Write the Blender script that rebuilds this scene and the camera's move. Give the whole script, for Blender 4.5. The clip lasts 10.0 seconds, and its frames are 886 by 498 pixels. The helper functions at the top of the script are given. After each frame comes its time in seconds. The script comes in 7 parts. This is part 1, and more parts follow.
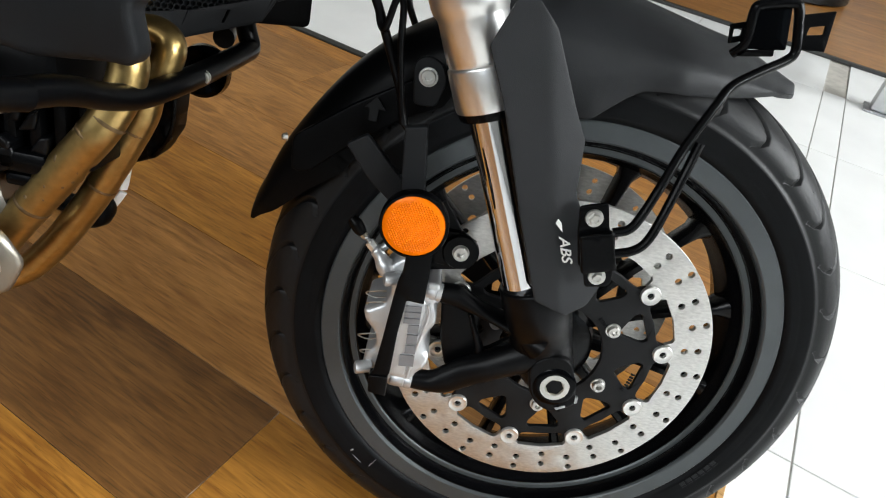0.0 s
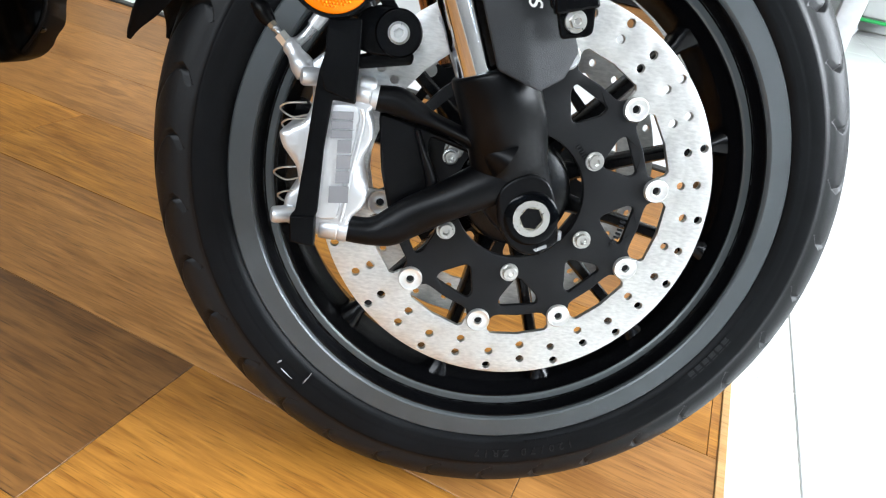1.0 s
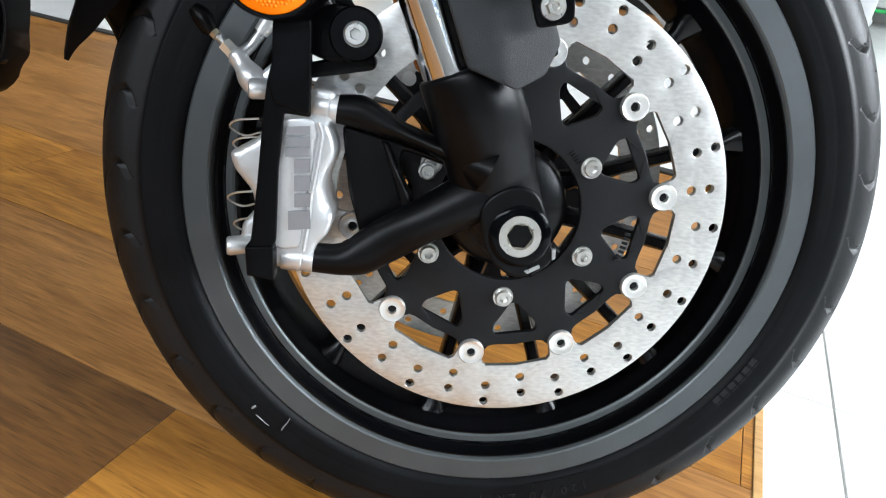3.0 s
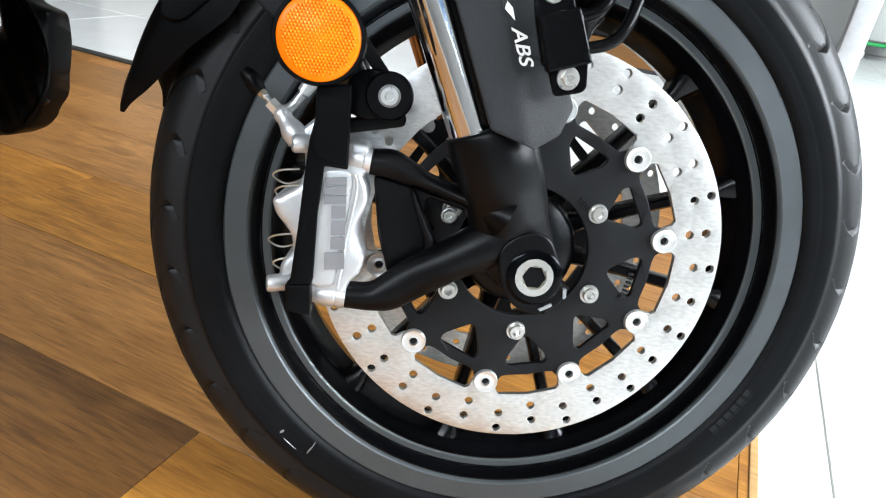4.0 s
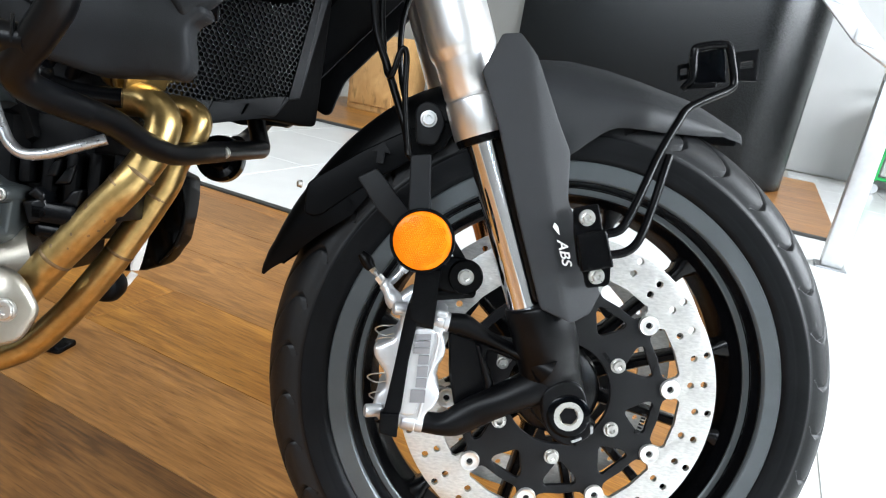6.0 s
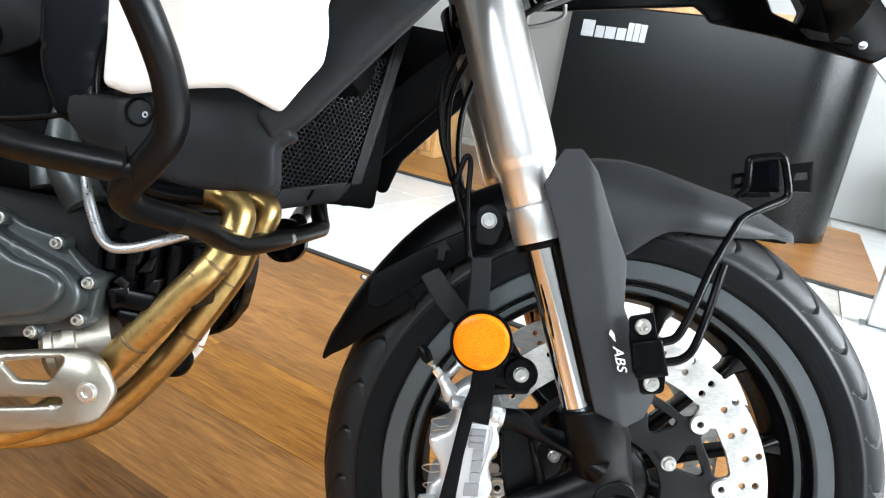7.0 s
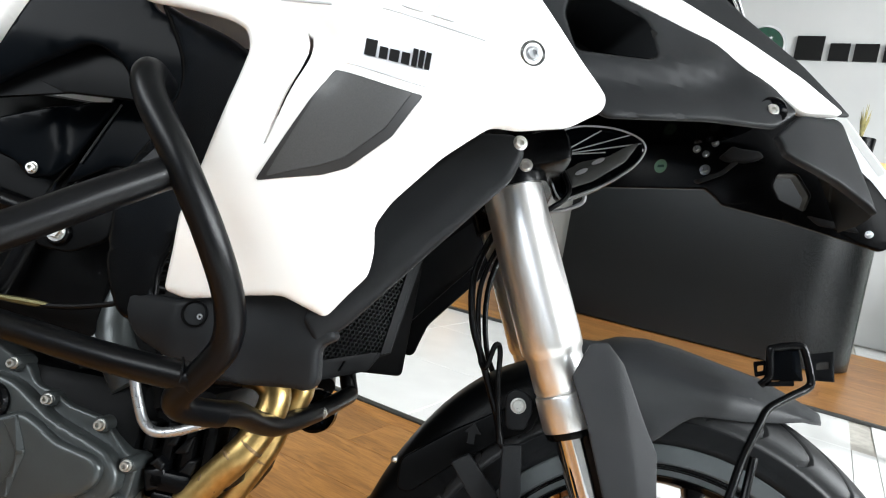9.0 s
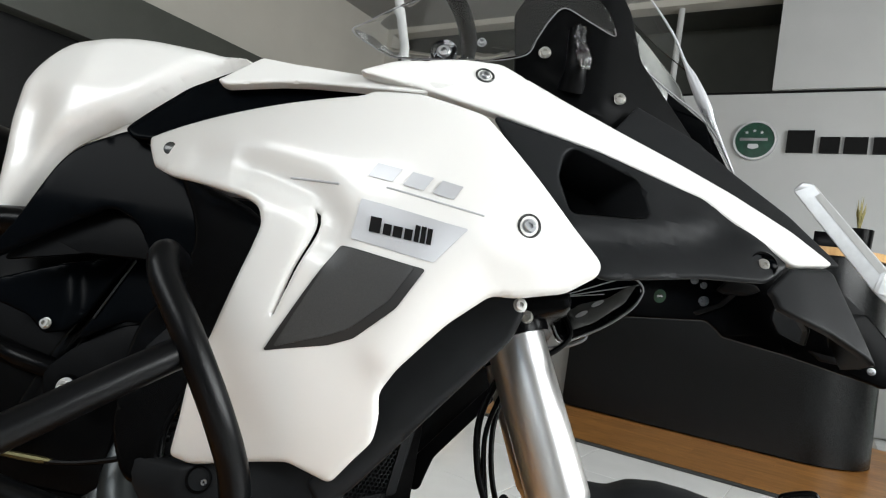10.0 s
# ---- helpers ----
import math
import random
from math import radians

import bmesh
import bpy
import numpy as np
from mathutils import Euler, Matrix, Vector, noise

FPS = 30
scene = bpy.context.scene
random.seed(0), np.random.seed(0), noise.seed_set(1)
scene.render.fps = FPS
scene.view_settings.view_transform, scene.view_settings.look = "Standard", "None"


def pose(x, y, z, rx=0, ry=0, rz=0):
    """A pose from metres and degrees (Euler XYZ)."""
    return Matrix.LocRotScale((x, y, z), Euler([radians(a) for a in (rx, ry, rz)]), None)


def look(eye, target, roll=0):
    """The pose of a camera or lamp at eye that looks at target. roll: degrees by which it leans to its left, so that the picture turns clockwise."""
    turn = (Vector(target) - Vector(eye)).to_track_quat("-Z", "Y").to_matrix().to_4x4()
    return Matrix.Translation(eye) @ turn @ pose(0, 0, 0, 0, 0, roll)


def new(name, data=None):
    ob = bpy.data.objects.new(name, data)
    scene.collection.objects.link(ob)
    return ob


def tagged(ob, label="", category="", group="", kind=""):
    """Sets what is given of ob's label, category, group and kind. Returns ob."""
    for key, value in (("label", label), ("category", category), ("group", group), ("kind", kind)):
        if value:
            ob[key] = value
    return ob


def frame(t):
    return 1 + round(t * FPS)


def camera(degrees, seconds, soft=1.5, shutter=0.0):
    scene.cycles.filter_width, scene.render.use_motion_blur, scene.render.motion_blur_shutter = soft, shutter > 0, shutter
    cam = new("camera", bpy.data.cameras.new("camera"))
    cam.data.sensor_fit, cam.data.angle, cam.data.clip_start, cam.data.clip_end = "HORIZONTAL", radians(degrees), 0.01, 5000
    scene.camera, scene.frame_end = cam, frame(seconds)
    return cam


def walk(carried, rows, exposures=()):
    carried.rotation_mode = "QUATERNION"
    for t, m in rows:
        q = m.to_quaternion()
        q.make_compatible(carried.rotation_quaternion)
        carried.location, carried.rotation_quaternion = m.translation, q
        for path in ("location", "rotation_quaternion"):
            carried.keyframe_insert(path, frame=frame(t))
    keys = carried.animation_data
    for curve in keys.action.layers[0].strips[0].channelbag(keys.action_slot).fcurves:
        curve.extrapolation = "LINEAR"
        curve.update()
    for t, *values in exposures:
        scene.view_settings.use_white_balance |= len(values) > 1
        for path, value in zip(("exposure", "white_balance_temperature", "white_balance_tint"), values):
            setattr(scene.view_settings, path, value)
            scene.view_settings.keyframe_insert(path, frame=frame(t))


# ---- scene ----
cam = camera(69.50, 10.0, 1.15)
PATH = [
    (0, (-0.1589, -0.4580, 0.7492), (-0.1037, 0.3423, 0.1522), 13.11),
    (0.5, (-0.1325, -0.4348, 0.5656), (-0.0482, 0.4023, 0.0251), 12.66),
    (1, (-0.1174, -0.4611, 0.5155), (0.0033, 0.3987, 0.0195), 11.24),
    (1.5, (-0.1208, -0.4815, 0.5134), (0.0093, 0.3827, 0.0272), 10.77),
    (2, (-0.1112, -0.4688, 0.5029), (0.0084, 0.4085, 0.0382), 9.76),
    (2.2, (-0.1027, -0.4548, 0.4967), (0.0120, 0.4215, 0.0289), 9.42),
    (3.3, (-0.0839, -0.4074, 0.4976), (-0.0005, 0.4667, 0.0191), 7.03),
    (3.5, (-0.0888, -0.4181, 0.5077), (-0.0059, 0.4610, 0.0383), 7.20),
    (4, (-0.1061, -0.4407, 0.5251), (-0.0173, 0.4492, 0.0776), 7.94),
    (4.5, (-0.1215, -0.4811, 0.5474), (-0.0380, 0.4268, 0.1366), 8.26),
    (5, (-0.1374, -0.5187, 0.5726), (-0.0632, 0.4035, 0.1931), 8.78),
    (5.5, (-0.1518, -0.5433, 0.5985), (-0.0801, 0.3877, 0.2406), 9.55),
    (5.7, (-0.1531, -0.5529, 0.6082), (-0.0958, 0.3871, 0.2717), 9.38),
    (6.8, (-0.1882, -0.5801, 0.6566), (-0.1919, 0.3887, 0.4089), 9.72),
    (7, (-0.1941, -0.5726, 0.6775), (-0.2137, 0.3928, 0.4175), 9.84),
    (7.5, (-0.2085, -0.5814, 0.6930), (-0.2548, 0.3904, 0.4619), 9.84),
    (8, (-0.2090, -0.5871, 0.7007), (-0.2663, 0.3889, 0.4908), 9.69),
    (8.5, (-0.2160, -0.5894, 0.7170), (-0.2809, 0.3949, 0.5532), 10.03),
    (9, (-0.2206, -0.5903, 0.7453), (-0.2940, 0.4032, 0.6576), 9.64),
    (9.5, (-0.2218, -0.5985, 0.7780), (-0.3072, 0.3977, 0.7652), 9.33),
    (10, (-0.2275, -0.6034, 0.8057), (-0.3299, 0.3902, 0.8524), 8.75),
]
EXPOSURES = [(0, -0.32, 6650, 10), (0.5, 0.56, 6250, 10), (1, 0.5, 6250, 10), (1.5, 0.21, 6250, 10), (2, 0.02, 6250, 10), (3.3, 0.31, 6280, 10), (4, 0.47, 6280, 10), (5.5, 0.49, 6280, 10), (7, 0.75, 6300, 10), (7.5, 0.85, 6320, 10), (8, 0.9, 6350, 10), (8.5, 0.71, 6400, 10), (9, 0.32, 6550, 10), (9.5, -0.38, 6650, 10), (10, -0.55, 6700, 10)]
walk(cam, [(t, look(eye, target, roll)) for t, eye, target, roll in PATH], EXPOSURES)

# ---- light ----
ROOM_TURN = radians(-27)
RU = Vector((math.cos(ROOM_TURN), math.sin(ROOM_TURN), 0))
RV = Vector((-math.sin(ROOM_TURN), math.cos(ROOM_TURN), 0))


def room(u, v, z):
    """A place in the showroom: u along the counter, v towards the back wall."""
    return RU * u + RV * v + Vector((0, 0, z))


world = bpy.data.worlds.new("world")
scene.world = world
world.use_nodes = True
wn = world.node_tree.nodes
sky = wn.new("ShaderNodeTexSky")
sky.sky_type, sky.sun_disc = "NISHITA", False
sky.sun_elevation, sky.sun_rotation = radians(48), radians(60)
wn["Background"].inputs["Strength"].default_value = 0.12
world.node_tree.links.new(sky.outputs[0], wn["Background"].inputs["Color"])

sun = new("sun", bpy.data.lights.new("sun", "SUN"))
sun.data.energy, sun.data.angle, sun.data.color = 2.5, radians(0.6), (1.0, 0.95, 0.87)
sun.matrix_world = look((9, -3, 11), (1.5, 0.5, 0))


def window_light(name, place, aim, w, h, watts, colour=(0.92, 0.97, 1.0)):
    data = bpy.data.lights.new(name, "AREA")
    data.shape, data.size, data.size_y, data.energy, data.color = "RECTANGLE", w, h, watts, colour
    ob = new(name, data)
    ob.matrix_world = look(place, aim)
    return ob


# daylight in the shop windows: street side, and the long side behind the camera
window_light("window_light", room(4.9, 1.2, 2.7), room(0, 0.9, 1.4), 4.9, 1.9, 690)
window_light("window_light", room(-0.8, -4.4, 3.1), room(-0.8, 0, 1.5), 4.5, 1.0, 180)

# ---- materials ----
def material(name, colour, rough=0.5, metal=0.0, vary=0.12, grain=40.0, bump=0.1, fine=400.0, dist=0.0004, coat=0.0, spec=0.5, per_piece=0.0, rvary=0.12):
    """A surface with two scales of variation in colour and gloss, and fine relief."""
    m = bpy.data.materials.new(name)
    m.use_nodes = True
    n, l = m.node_tree.nodes, m.node_tree.links
    b = n["Principled BSDF"]
    tc = n.new("ShaderNodeTexCoord")
    big, small = n.new("ShaderNodeTexNoise"), n.new("ShaderNodeTexNoise")
    big.inputs["Scale"].default_value, small.inputs["Scale"].default_value = grain, fine
    big.inputs["Detail"].default_value, small.inputs["Detail"].default_value = 4, 2
    l.new(tc.outputs["Object"], big.inputs["Vector"])
    l.new(tc.outputs["Object"], small.inputs["Vector"])
    ramp = n.new("ShaderNodeMapRange")
    ramp.inputs["From Min"].default_value, ramp.inputs["From Max"].default_value = 0.3, 0.7
    ramp.inputs["To Min"].default_value, ramp.inputs["To Max"].default_value = 1 - vary, 1 + vary
    l.new(big.outputs["Fac"], ramp.inputs["Value"])
    mul = n.new("ShaderNodeMix")
    mul.data_type, mul.blend_type = "RGBA", "MULTIPLY"
    mul.inputs["Factor"].default_value = 1.0
    mul.inputs[6].default_value = (*colour, 1)
    l.new(ramp.outputs[0], mul.inputs[7])
    last = mul.outputs[2]
    if per_piece:
        info = n.new("ShaderNodeObjectInfo")
        pr = n.new("ShaderNodeMapRange")
        pr.inputs["To Min"].default_value, pr.inputs["To Max"].default_value = 1 - per_piece, 1 + per_piece
        l.new(info.outputs["Random"], pr.inputs["Value"])
        mul2 = n.new("ShaderNodeMix")
        mul2.data_type, mul2.blend_type = "RGBA", "MULTIPLY"
        mul2.inputs["Factor"].default_value = 1.0
        l.new(last, mul2.inputs[6])
        l.new(pr.outputs[0], mul2.inputs[7])
        last = mul2.outputs[2]
    l.new(last, b.inputs["Base Color"])
    rr = n.new("ShaderNodeMapRange")
    rr.inputs["From Min"].default_value, rr.inputs["From Max"].default_value = 0.3, 0.7
    rr.inputs["To Min"].default_value, rr.inputs["To Max"].default_value = rough * (1 - rvary), min(1, rough * (1 + rvary))
    l.new(small.outputs["Fac"], rr.inputs["Value"])
    l.new(rr.outputs[0], b.inputs["Roughness"])
    b.inputs["Metallic"].default_value = metal
    b.inputs["Specular IOR Level"].default_value = spec
    b.inputs["Coat Weight"].default_value = coat
    b.inputs["Coat Roughness"].default_value = 0.05
    if bump:
        bm_ = n.new("ShaderNodeBump")
        bm_.inputs["Strength"].default_value, bm_.inputs["Distance"].default_value = bump, dist
        l.new(small.outputs["Fac"], bm_.inputs["Height"])
        l.new(bm_.outputs[0], b.inputs["Normal"])
    return m


def stretched(m, scale):
    """Stretches the grain of a material along an axis."""
    n, l = m.node_tree.nodes, m.node_tree.links
    tc = next(x for x in n if x.type == "TEX_COORD")
    mp = n.new("ShaderNodeMapping")
    mp.inputs["Scale"].default_value = scale
    for x in [x for x in n if x.type == "TEX_NOISE"]:
        for link in list(x.inputs["Vector"].links):
            l.remove(link)
        l.new(mp.outputs[0], x.inputs["Vector"])
    l.new(tc.outputs["Object"], mp.inputs["Vector"])
    return m


M_TYRE = material("tyre_rubber", (0.0034, 0.0038, 0.0044), 0.44, vary=0.3, grain=25, bump=0.15, fine=900, dist=0.0003, spec=0.085)
M_TREAD = material("tyre_tread_rubber", (0.0042, 0.0047, 0.0053), 0.46, vary=0.25, grain=18, bump=0.2, fine=700, dist=0.0003, spec=0.24)
M_CASTING = material("satin_black_casting", (0.0016, 0.0017, 0.0021), 0.34, vary=0.12, grain=50, bump=0.12, fine=1500, dist=0.0002, spec=0.13)
M_ANODISED = material("black_anodised_plate", (0.0042, 0.0045, 0.0052), 0.44, vary=0.12, grain=60, bump=0.05, fine=1200, spec=0.22)
M_BAR = material("black_powder_coat", (0.0014, 0.0016, 0.002), 0.32, vary=0.12, grain=30, bump=0.12, fine=1400, dist=0.0002, spec=0.17)
M_TYREMARK = material("tyre_rubber_raised", (0.011, 0.0116, 0.0125), 0.4, vary=0.1, bump=0.05, spec=0.16)
# silver cast letters, darkened so that relief shading sits in the colour
M_CASTLETTER = material("cast_letter_relief_grey", (0.2, 0.2, 0.21), 0.45, 0.45, vary=0.04, bump=0.1)
M_RIM = material("rim_grey_paint", (0.058, 0.066, 0.07), 0.36, 0.4, vary=0.06, bump=0.05)
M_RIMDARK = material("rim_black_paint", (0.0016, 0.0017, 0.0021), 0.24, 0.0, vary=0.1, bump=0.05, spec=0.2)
M_BLACKSATIN = material("black_satin_paint", (0.0012, 0.0013, 0.0016), 0.26, 0.0, vary=0.15, bump=0.0, fine=1200, spec=0.1, rvary=0.03)
M_BLACKGLOSS = material("black_gloss_plastic", (0.0007, 0.0009, 0.0013), 0.12, vary=0.05, bump=0.0, spec=0.09)
M_PLASTIC = material("black_textured_plastic", (0.012, 0.0128, 0.0138), 0.42, vary=0.1, grain=18, bump=0.45, fine=1600, dist=0.0003, spec=0.09)
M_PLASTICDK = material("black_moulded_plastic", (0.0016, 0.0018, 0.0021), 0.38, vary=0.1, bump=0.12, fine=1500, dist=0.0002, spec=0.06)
M_GUARD = material("grey_grained_plastic", (0.0155, 0.0166, 0.0182), 0.52, vary=0.1, grain=14, bump=0.55, fine=1500, dist=0.0004, spec=0.2)
M_STEEL = stretched(material("brushed_rotor_steel", (0.62, 0.615, 0.595), 0.36, 0.92, vary=0.15, grain=500, bump=0.01, fine=1500, dist=0.0001), (0.35, 1, 1))
M_ALU = material("cast_aluminium", (0.58, 0.59, 0.6), 0.38, 0.7, vary=0.06, bump=0.05, fine=900, dist=0.0002)
M_ALUDARK = material("machined_aluminium", (0.42, 0.43, 0.44), 0.3, 0.85, vary=0.08, bump=0.1)
M_BOBBIN = material("bright_bobbin_steel", (0.78, 0.775, 0.75), 0.32, 0.85, vary=0.05, grain=200, bump=0.0)
M_CHROME = material("chrome", (0.75, 0.76, 0.78), 0.07, 1.0, vary=0.02, bump=0.0)
M_BOLT = material("zinc_bolt_steel", (0.6, 0.59, 0.56), 0.31, 0.95, vary=0.05, grain=200, bump=0.0)
M_TUBE = stretched(material("brushed_fork_aluminium", (0.8, 0.795, 0.78), 0.3, 0.95, vary=0.02, grain=60, bump=0.0, fine=500, rvary=0.04), (2.0, 2.0, 0.12))
M_GOLD = material("heat_tinted_gold_steel", (0.4, 0.275, 0.105), 0.3, 0.95, vary=0.16, grain=120, bump=0.0, fine=250, rvary=0.06)
M_WELD = material("burnt_weld_steel", (0.18, 0.12, 0.06), 0.45, 0.8, vary=0.3, grain=200, bump=0.4)
M_SHIELD = material("satin_heat_shield_steel", (0.31, 0.285, 0.24), 0.36, 0.9, vary=0.06, bump=0.1)
M_ENGINE = material("charcoal_engine_paint", (0.040, 0.0455, 0.046), 0.34, 0.45, vary=0.07, bump=0.1, fine=900)
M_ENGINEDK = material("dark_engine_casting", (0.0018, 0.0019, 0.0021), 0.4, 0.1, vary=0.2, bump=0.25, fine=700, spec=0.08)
M_WHITE = material("pearl_white_paint", (0.78, 0.775, 0.755), 0.3, vary=0.012, grain=6, bump=0.0, coat=0.5, rvary=0.0)
M_DECAL = material("grey_mesh_decal", (0.04, 0.041, 0.041), 0.45, vary=0.15, grain=900, bump=0.1)
M_DECALEDGE = material("dark_decal_edge", (0.018, 0.018, 0.018), 0.4, vary=0.05, bump=0.0)
M_SILVERDECAL = material("silver_decal", (0.52, 0.53, 0.55), 0.35, 0.3, vary=0.03, bump=0.0)
M_ORANGE = material("orange_reflector_plastic", (0.82, 0.165, 0.001), 0.25, vary=0.08, grain=120, bump=0.0, coat=0.0, spec=0.15)
M_PRINT = material("white_print", (0.75, 0.75, 0.73), 0.5, vary=0.02, bump=0.0)
M_BLACKPRINT = material("black_print", (0.006, 0.006, 0.006), 0.45, vary=0.02, bump=0.0, spec=0.1)
M_LETTER = material("grey_cast_lettering", (0.26, 0.26, 0.27), 0.45, 0.5, vary=0.04, bump=0.1)
M_LENS = material("headlight_grey", (0.045, 0.046, 0.045), 0.2, 0.3, vary=0.1, grain=20, bump=0.0)
# grey of the headlight glass, with its pale reflection put into the colour
M_HEADLENS = material("headlight_reflection_grey", (0.3, 0.31, 0.3), 0.18, 0.7, vary=0.2, grain=25, bump=0.0)
M_OLIVE = material("olive_brass", (0.1, 0.09, 0.04), 0.4, 0.7, vary=0.2, bump=0.0)
M_NAVY = material("dark_blue_black_plastic", (0.0013, 0.0019, 0.0027), 0.22, vary=0.1, bump=0.0, fine=1200, spec=0.03)
M_BRASS = material("brass_socket", (0.42, 0.39, 0.31), 0.35, 0.9, vary=0.1, bump=0.0)
# darker than M_WALL: shade is put into this grey
M_SHADEWALL = material("shaded_wall_grey", (0.2, 0.2, 0.19), 0.65, vary=0.06, grain=2, bump=0.08, fine=250)
M_STICKER = material("pale_green_sticker", (0.13, 0.26, 0.17), 0.5, vary=0.05, bump=0.0)
# far stanchion's chrome, with shade and brown reflections put into its colour
M_CHROMESHADE = material("shaded_far_chrome", (0.42, 0.27, 0.18), 0.15, 1.0, vary=0.05, bump=0.0)
M_TILE = material("white_floor_tile", (0.82, 0.825, 0.815), 0.16, vary=0.04, grain=5, bump=0.02, per_piece=0.03)
M_GROUT = material("tile_grout", (0.42, 0.4, 0.36), 0.8, vary=0.15, grain=30, bump=0.2)
M_TRIM = material("dark_edge_trim", (0.03, 0.03, 0.028), 0.45, vary=0.1, bump=0.1)
M_COUNTER = stretched(material("black_laminate", (0.0022, 0.0027, 0.003), 0.27, vary=0.12, grain=3, bump=0.04, fine=300, spec=0.32), (1, 1, 0.4))
M_WALL = material("painted_wall", (0.47, 0.45, 0.4), 0.6, vary=0.04, grain=2, bump=0.08, fine=250)
M_WALLPANEL = material("white_panel", (0.44, 0.445, 0.44), 0.35, vary=0.03, grain=2, bump=0.03)
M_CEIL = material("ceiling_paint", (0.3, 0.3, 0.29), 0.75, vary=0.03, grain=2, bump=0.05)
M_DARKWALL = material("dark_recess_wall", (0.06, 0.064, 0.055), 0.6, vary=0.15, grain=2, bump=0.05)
M_GREEN = material("green_painted_steel", (0.01, 0.28, 0.06), 0.4, vary=0.08, bump=0.05)
M_GREENENAMEL = material("green_enamel", (0.009, 0.055, 0.033), 0.25, 0.2, vary=0.3, grain=20, bump=0.0, coat=0.4)
M_PLANT = material("dry_plant", (0.2, 0.17, 0.05), 0.6, vary=0.3, grain=60, bump=0.2)
M_CABLE = material("black_cable_rubber", (0.0012, 0.0012, 0.0014), 0.33, vary=0.1, bump=0.1, spec=0.110)
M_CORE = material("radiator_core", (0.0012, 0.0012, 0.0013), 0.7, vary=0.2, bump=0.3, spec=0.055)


def wood_material(name, light, dark, per_piece):
    m = bpy.data.materials.new(name)
    m.use_nodes = True
    n, l = m.node_tree.nodes, m.node_tree.links
    b = n["Principled BSDF"]
    tc, info = n.new("ShaderNodeTexCoord"), n.new("ShaderNodeObjectInfo")
    add = n.new("ShaderNodeVectorMath")
    add.operation = "ADD"
    sc = n.new("ShaderNodeVectorMath")
    sc.operation = "SCALE"
    sc.inputs[0].default_value = (7.0, 5.0, 3.0)
    l.new(info.outputs["Random"], sc.inputs["Scale"])
    l.new(tc.outputs["Object"], add.inputs[0])
    l.new(sc.outputs[0], add.inputs[1])

    def grain(scale, size, detail, distort):
        mp = n.new("ShaderNodeMapping")
        mp.inputs["Scale"].default_value = scale
        l.new(add.outputs[0], mp.inputs["Vector"])
        t = n.new("ShaderNodeTexNoise")
        t.inputs["Scale"].default_value, t.inputs["Detail"].default_value, t.inputs["Distortion"].default_value = size, detail, distort
        l.new(mp.outputs[0], t.inputs["Vector"])
        return t
    broad, fine, pore = grain((1.0, 5.0, 1.0), 2.3, 6, 1.2), grain((2.2, 26.0, 1.0), 7.0, 7, 0.6), grain((2.6, 60.0, 1.0), 9.0, 3, 0.3)
    figure, patch = grain((0.8, 5.5, 1.0), 1.5, 3, 0.4), grain((1.0, 3.0, 1.0), 3.1, 2, 0.0)
    mix = n.new("ShaderNodeMath")
    mix.operation = "MULTIPLY_ADD"
    mix.inputs[1].default_value = 0.48
    l.new(fine.outputs["Fac"], mix.inputs[0])
    half = n.new("ShaderNodeMath")
    half.operation = "MULTIPLY"
    half.inputs[1].default_value = 0.52
    l.new(broad.outputs["Fac"], half.inputs[0])
    l.new(half.outputs[0], mix.inputs[2])
    ramp = n.new("ShaderNodeValToRGB")
    ramp.color_ramp.elements[0].position, ramp.color_ramp.elements[1].position = 0.36, 0.64
    ramp.color_ramp.elements[0].color, ramp.color_ramp.elements[1].color = (*dark, 1), (*light, 1)
    # growth rings: level lines of a slow field, strong in patches only
    turns = n.new("ShaderNodeMath")
    turns.operation = "MULTIPLY"
    turns.inputs[1].default_value = 120.0
    l.new(figure.outputs["Fac"], turns.inputs[0])
    wave = n.new("ShaderNodeMath")
    wave.operation = "SINE"
    l.new(turns.outputs[0], wave.inputs[0])
    where = n.new("ShaderNodeMapRange")
    where.inputs["From Min"].default_value, where.inputs["From Max"].default_value = 0.42, 0.68
    where.inputs["To Min"].default_value, where.inputs["To Max"].default_value = 0.008, 0.075
    l.new(patch.outputs["Fac"], where.inputs["Value"])
    rings = n.new("ShaderNodeMath")
    rings.operation = "MULTIPLY_ADD"
    l.new(wave.outputs[0], rings.inputs[0])
    l.new(where.outputs[0], rings.inputs[1])
    l.new(mix.outputs[0], rings.inputs[2])
    l.new(rings.outputs[0], ramp.inputs[0])
    pr = n.new("ShaderNodeMapRange")
    pr.inputs["To Min"].default_value, pr.inputs["To Max"].default_value = 1 - per_piece, 1 + per_piece
    l.new(info.outputs["Random"], pr.inputs["Value"])
    mul = n.new("ShaderNodeMix")
    mul.data_type, mul.blend_type = "RGBA", "MULTIPLY"
    mul.inputs["Factor"].default_value = 1.0
    l.new(ramp.outputs[0], mul.inputs[6])
    l.new(pr.outputs[0], mul.inputs[7])
    # open pores: short dark dashes along the grain
    dash = n.new("ShaderNodeMapRange")
    dash.inputs["From Min"].default_value, dash.inputs["From Max"].default_value = 0.56, 0.7
    dash.inputs["To Min"].default_value, dash.inputs["To Max"].default_value = 1.0, 0.58
    l.new(pore.outputs["Fac"], dash.inputs["Value"])
    mul3 = n.new("ShaderNodeMix")
    mul3.data_type, mul3.blend_type = "RGBA", "MULTIPLY"
    mul3.inputs["Factor"].default_value = 1.0
    l.new(mul.outputs[2], mul3.inputs[6])
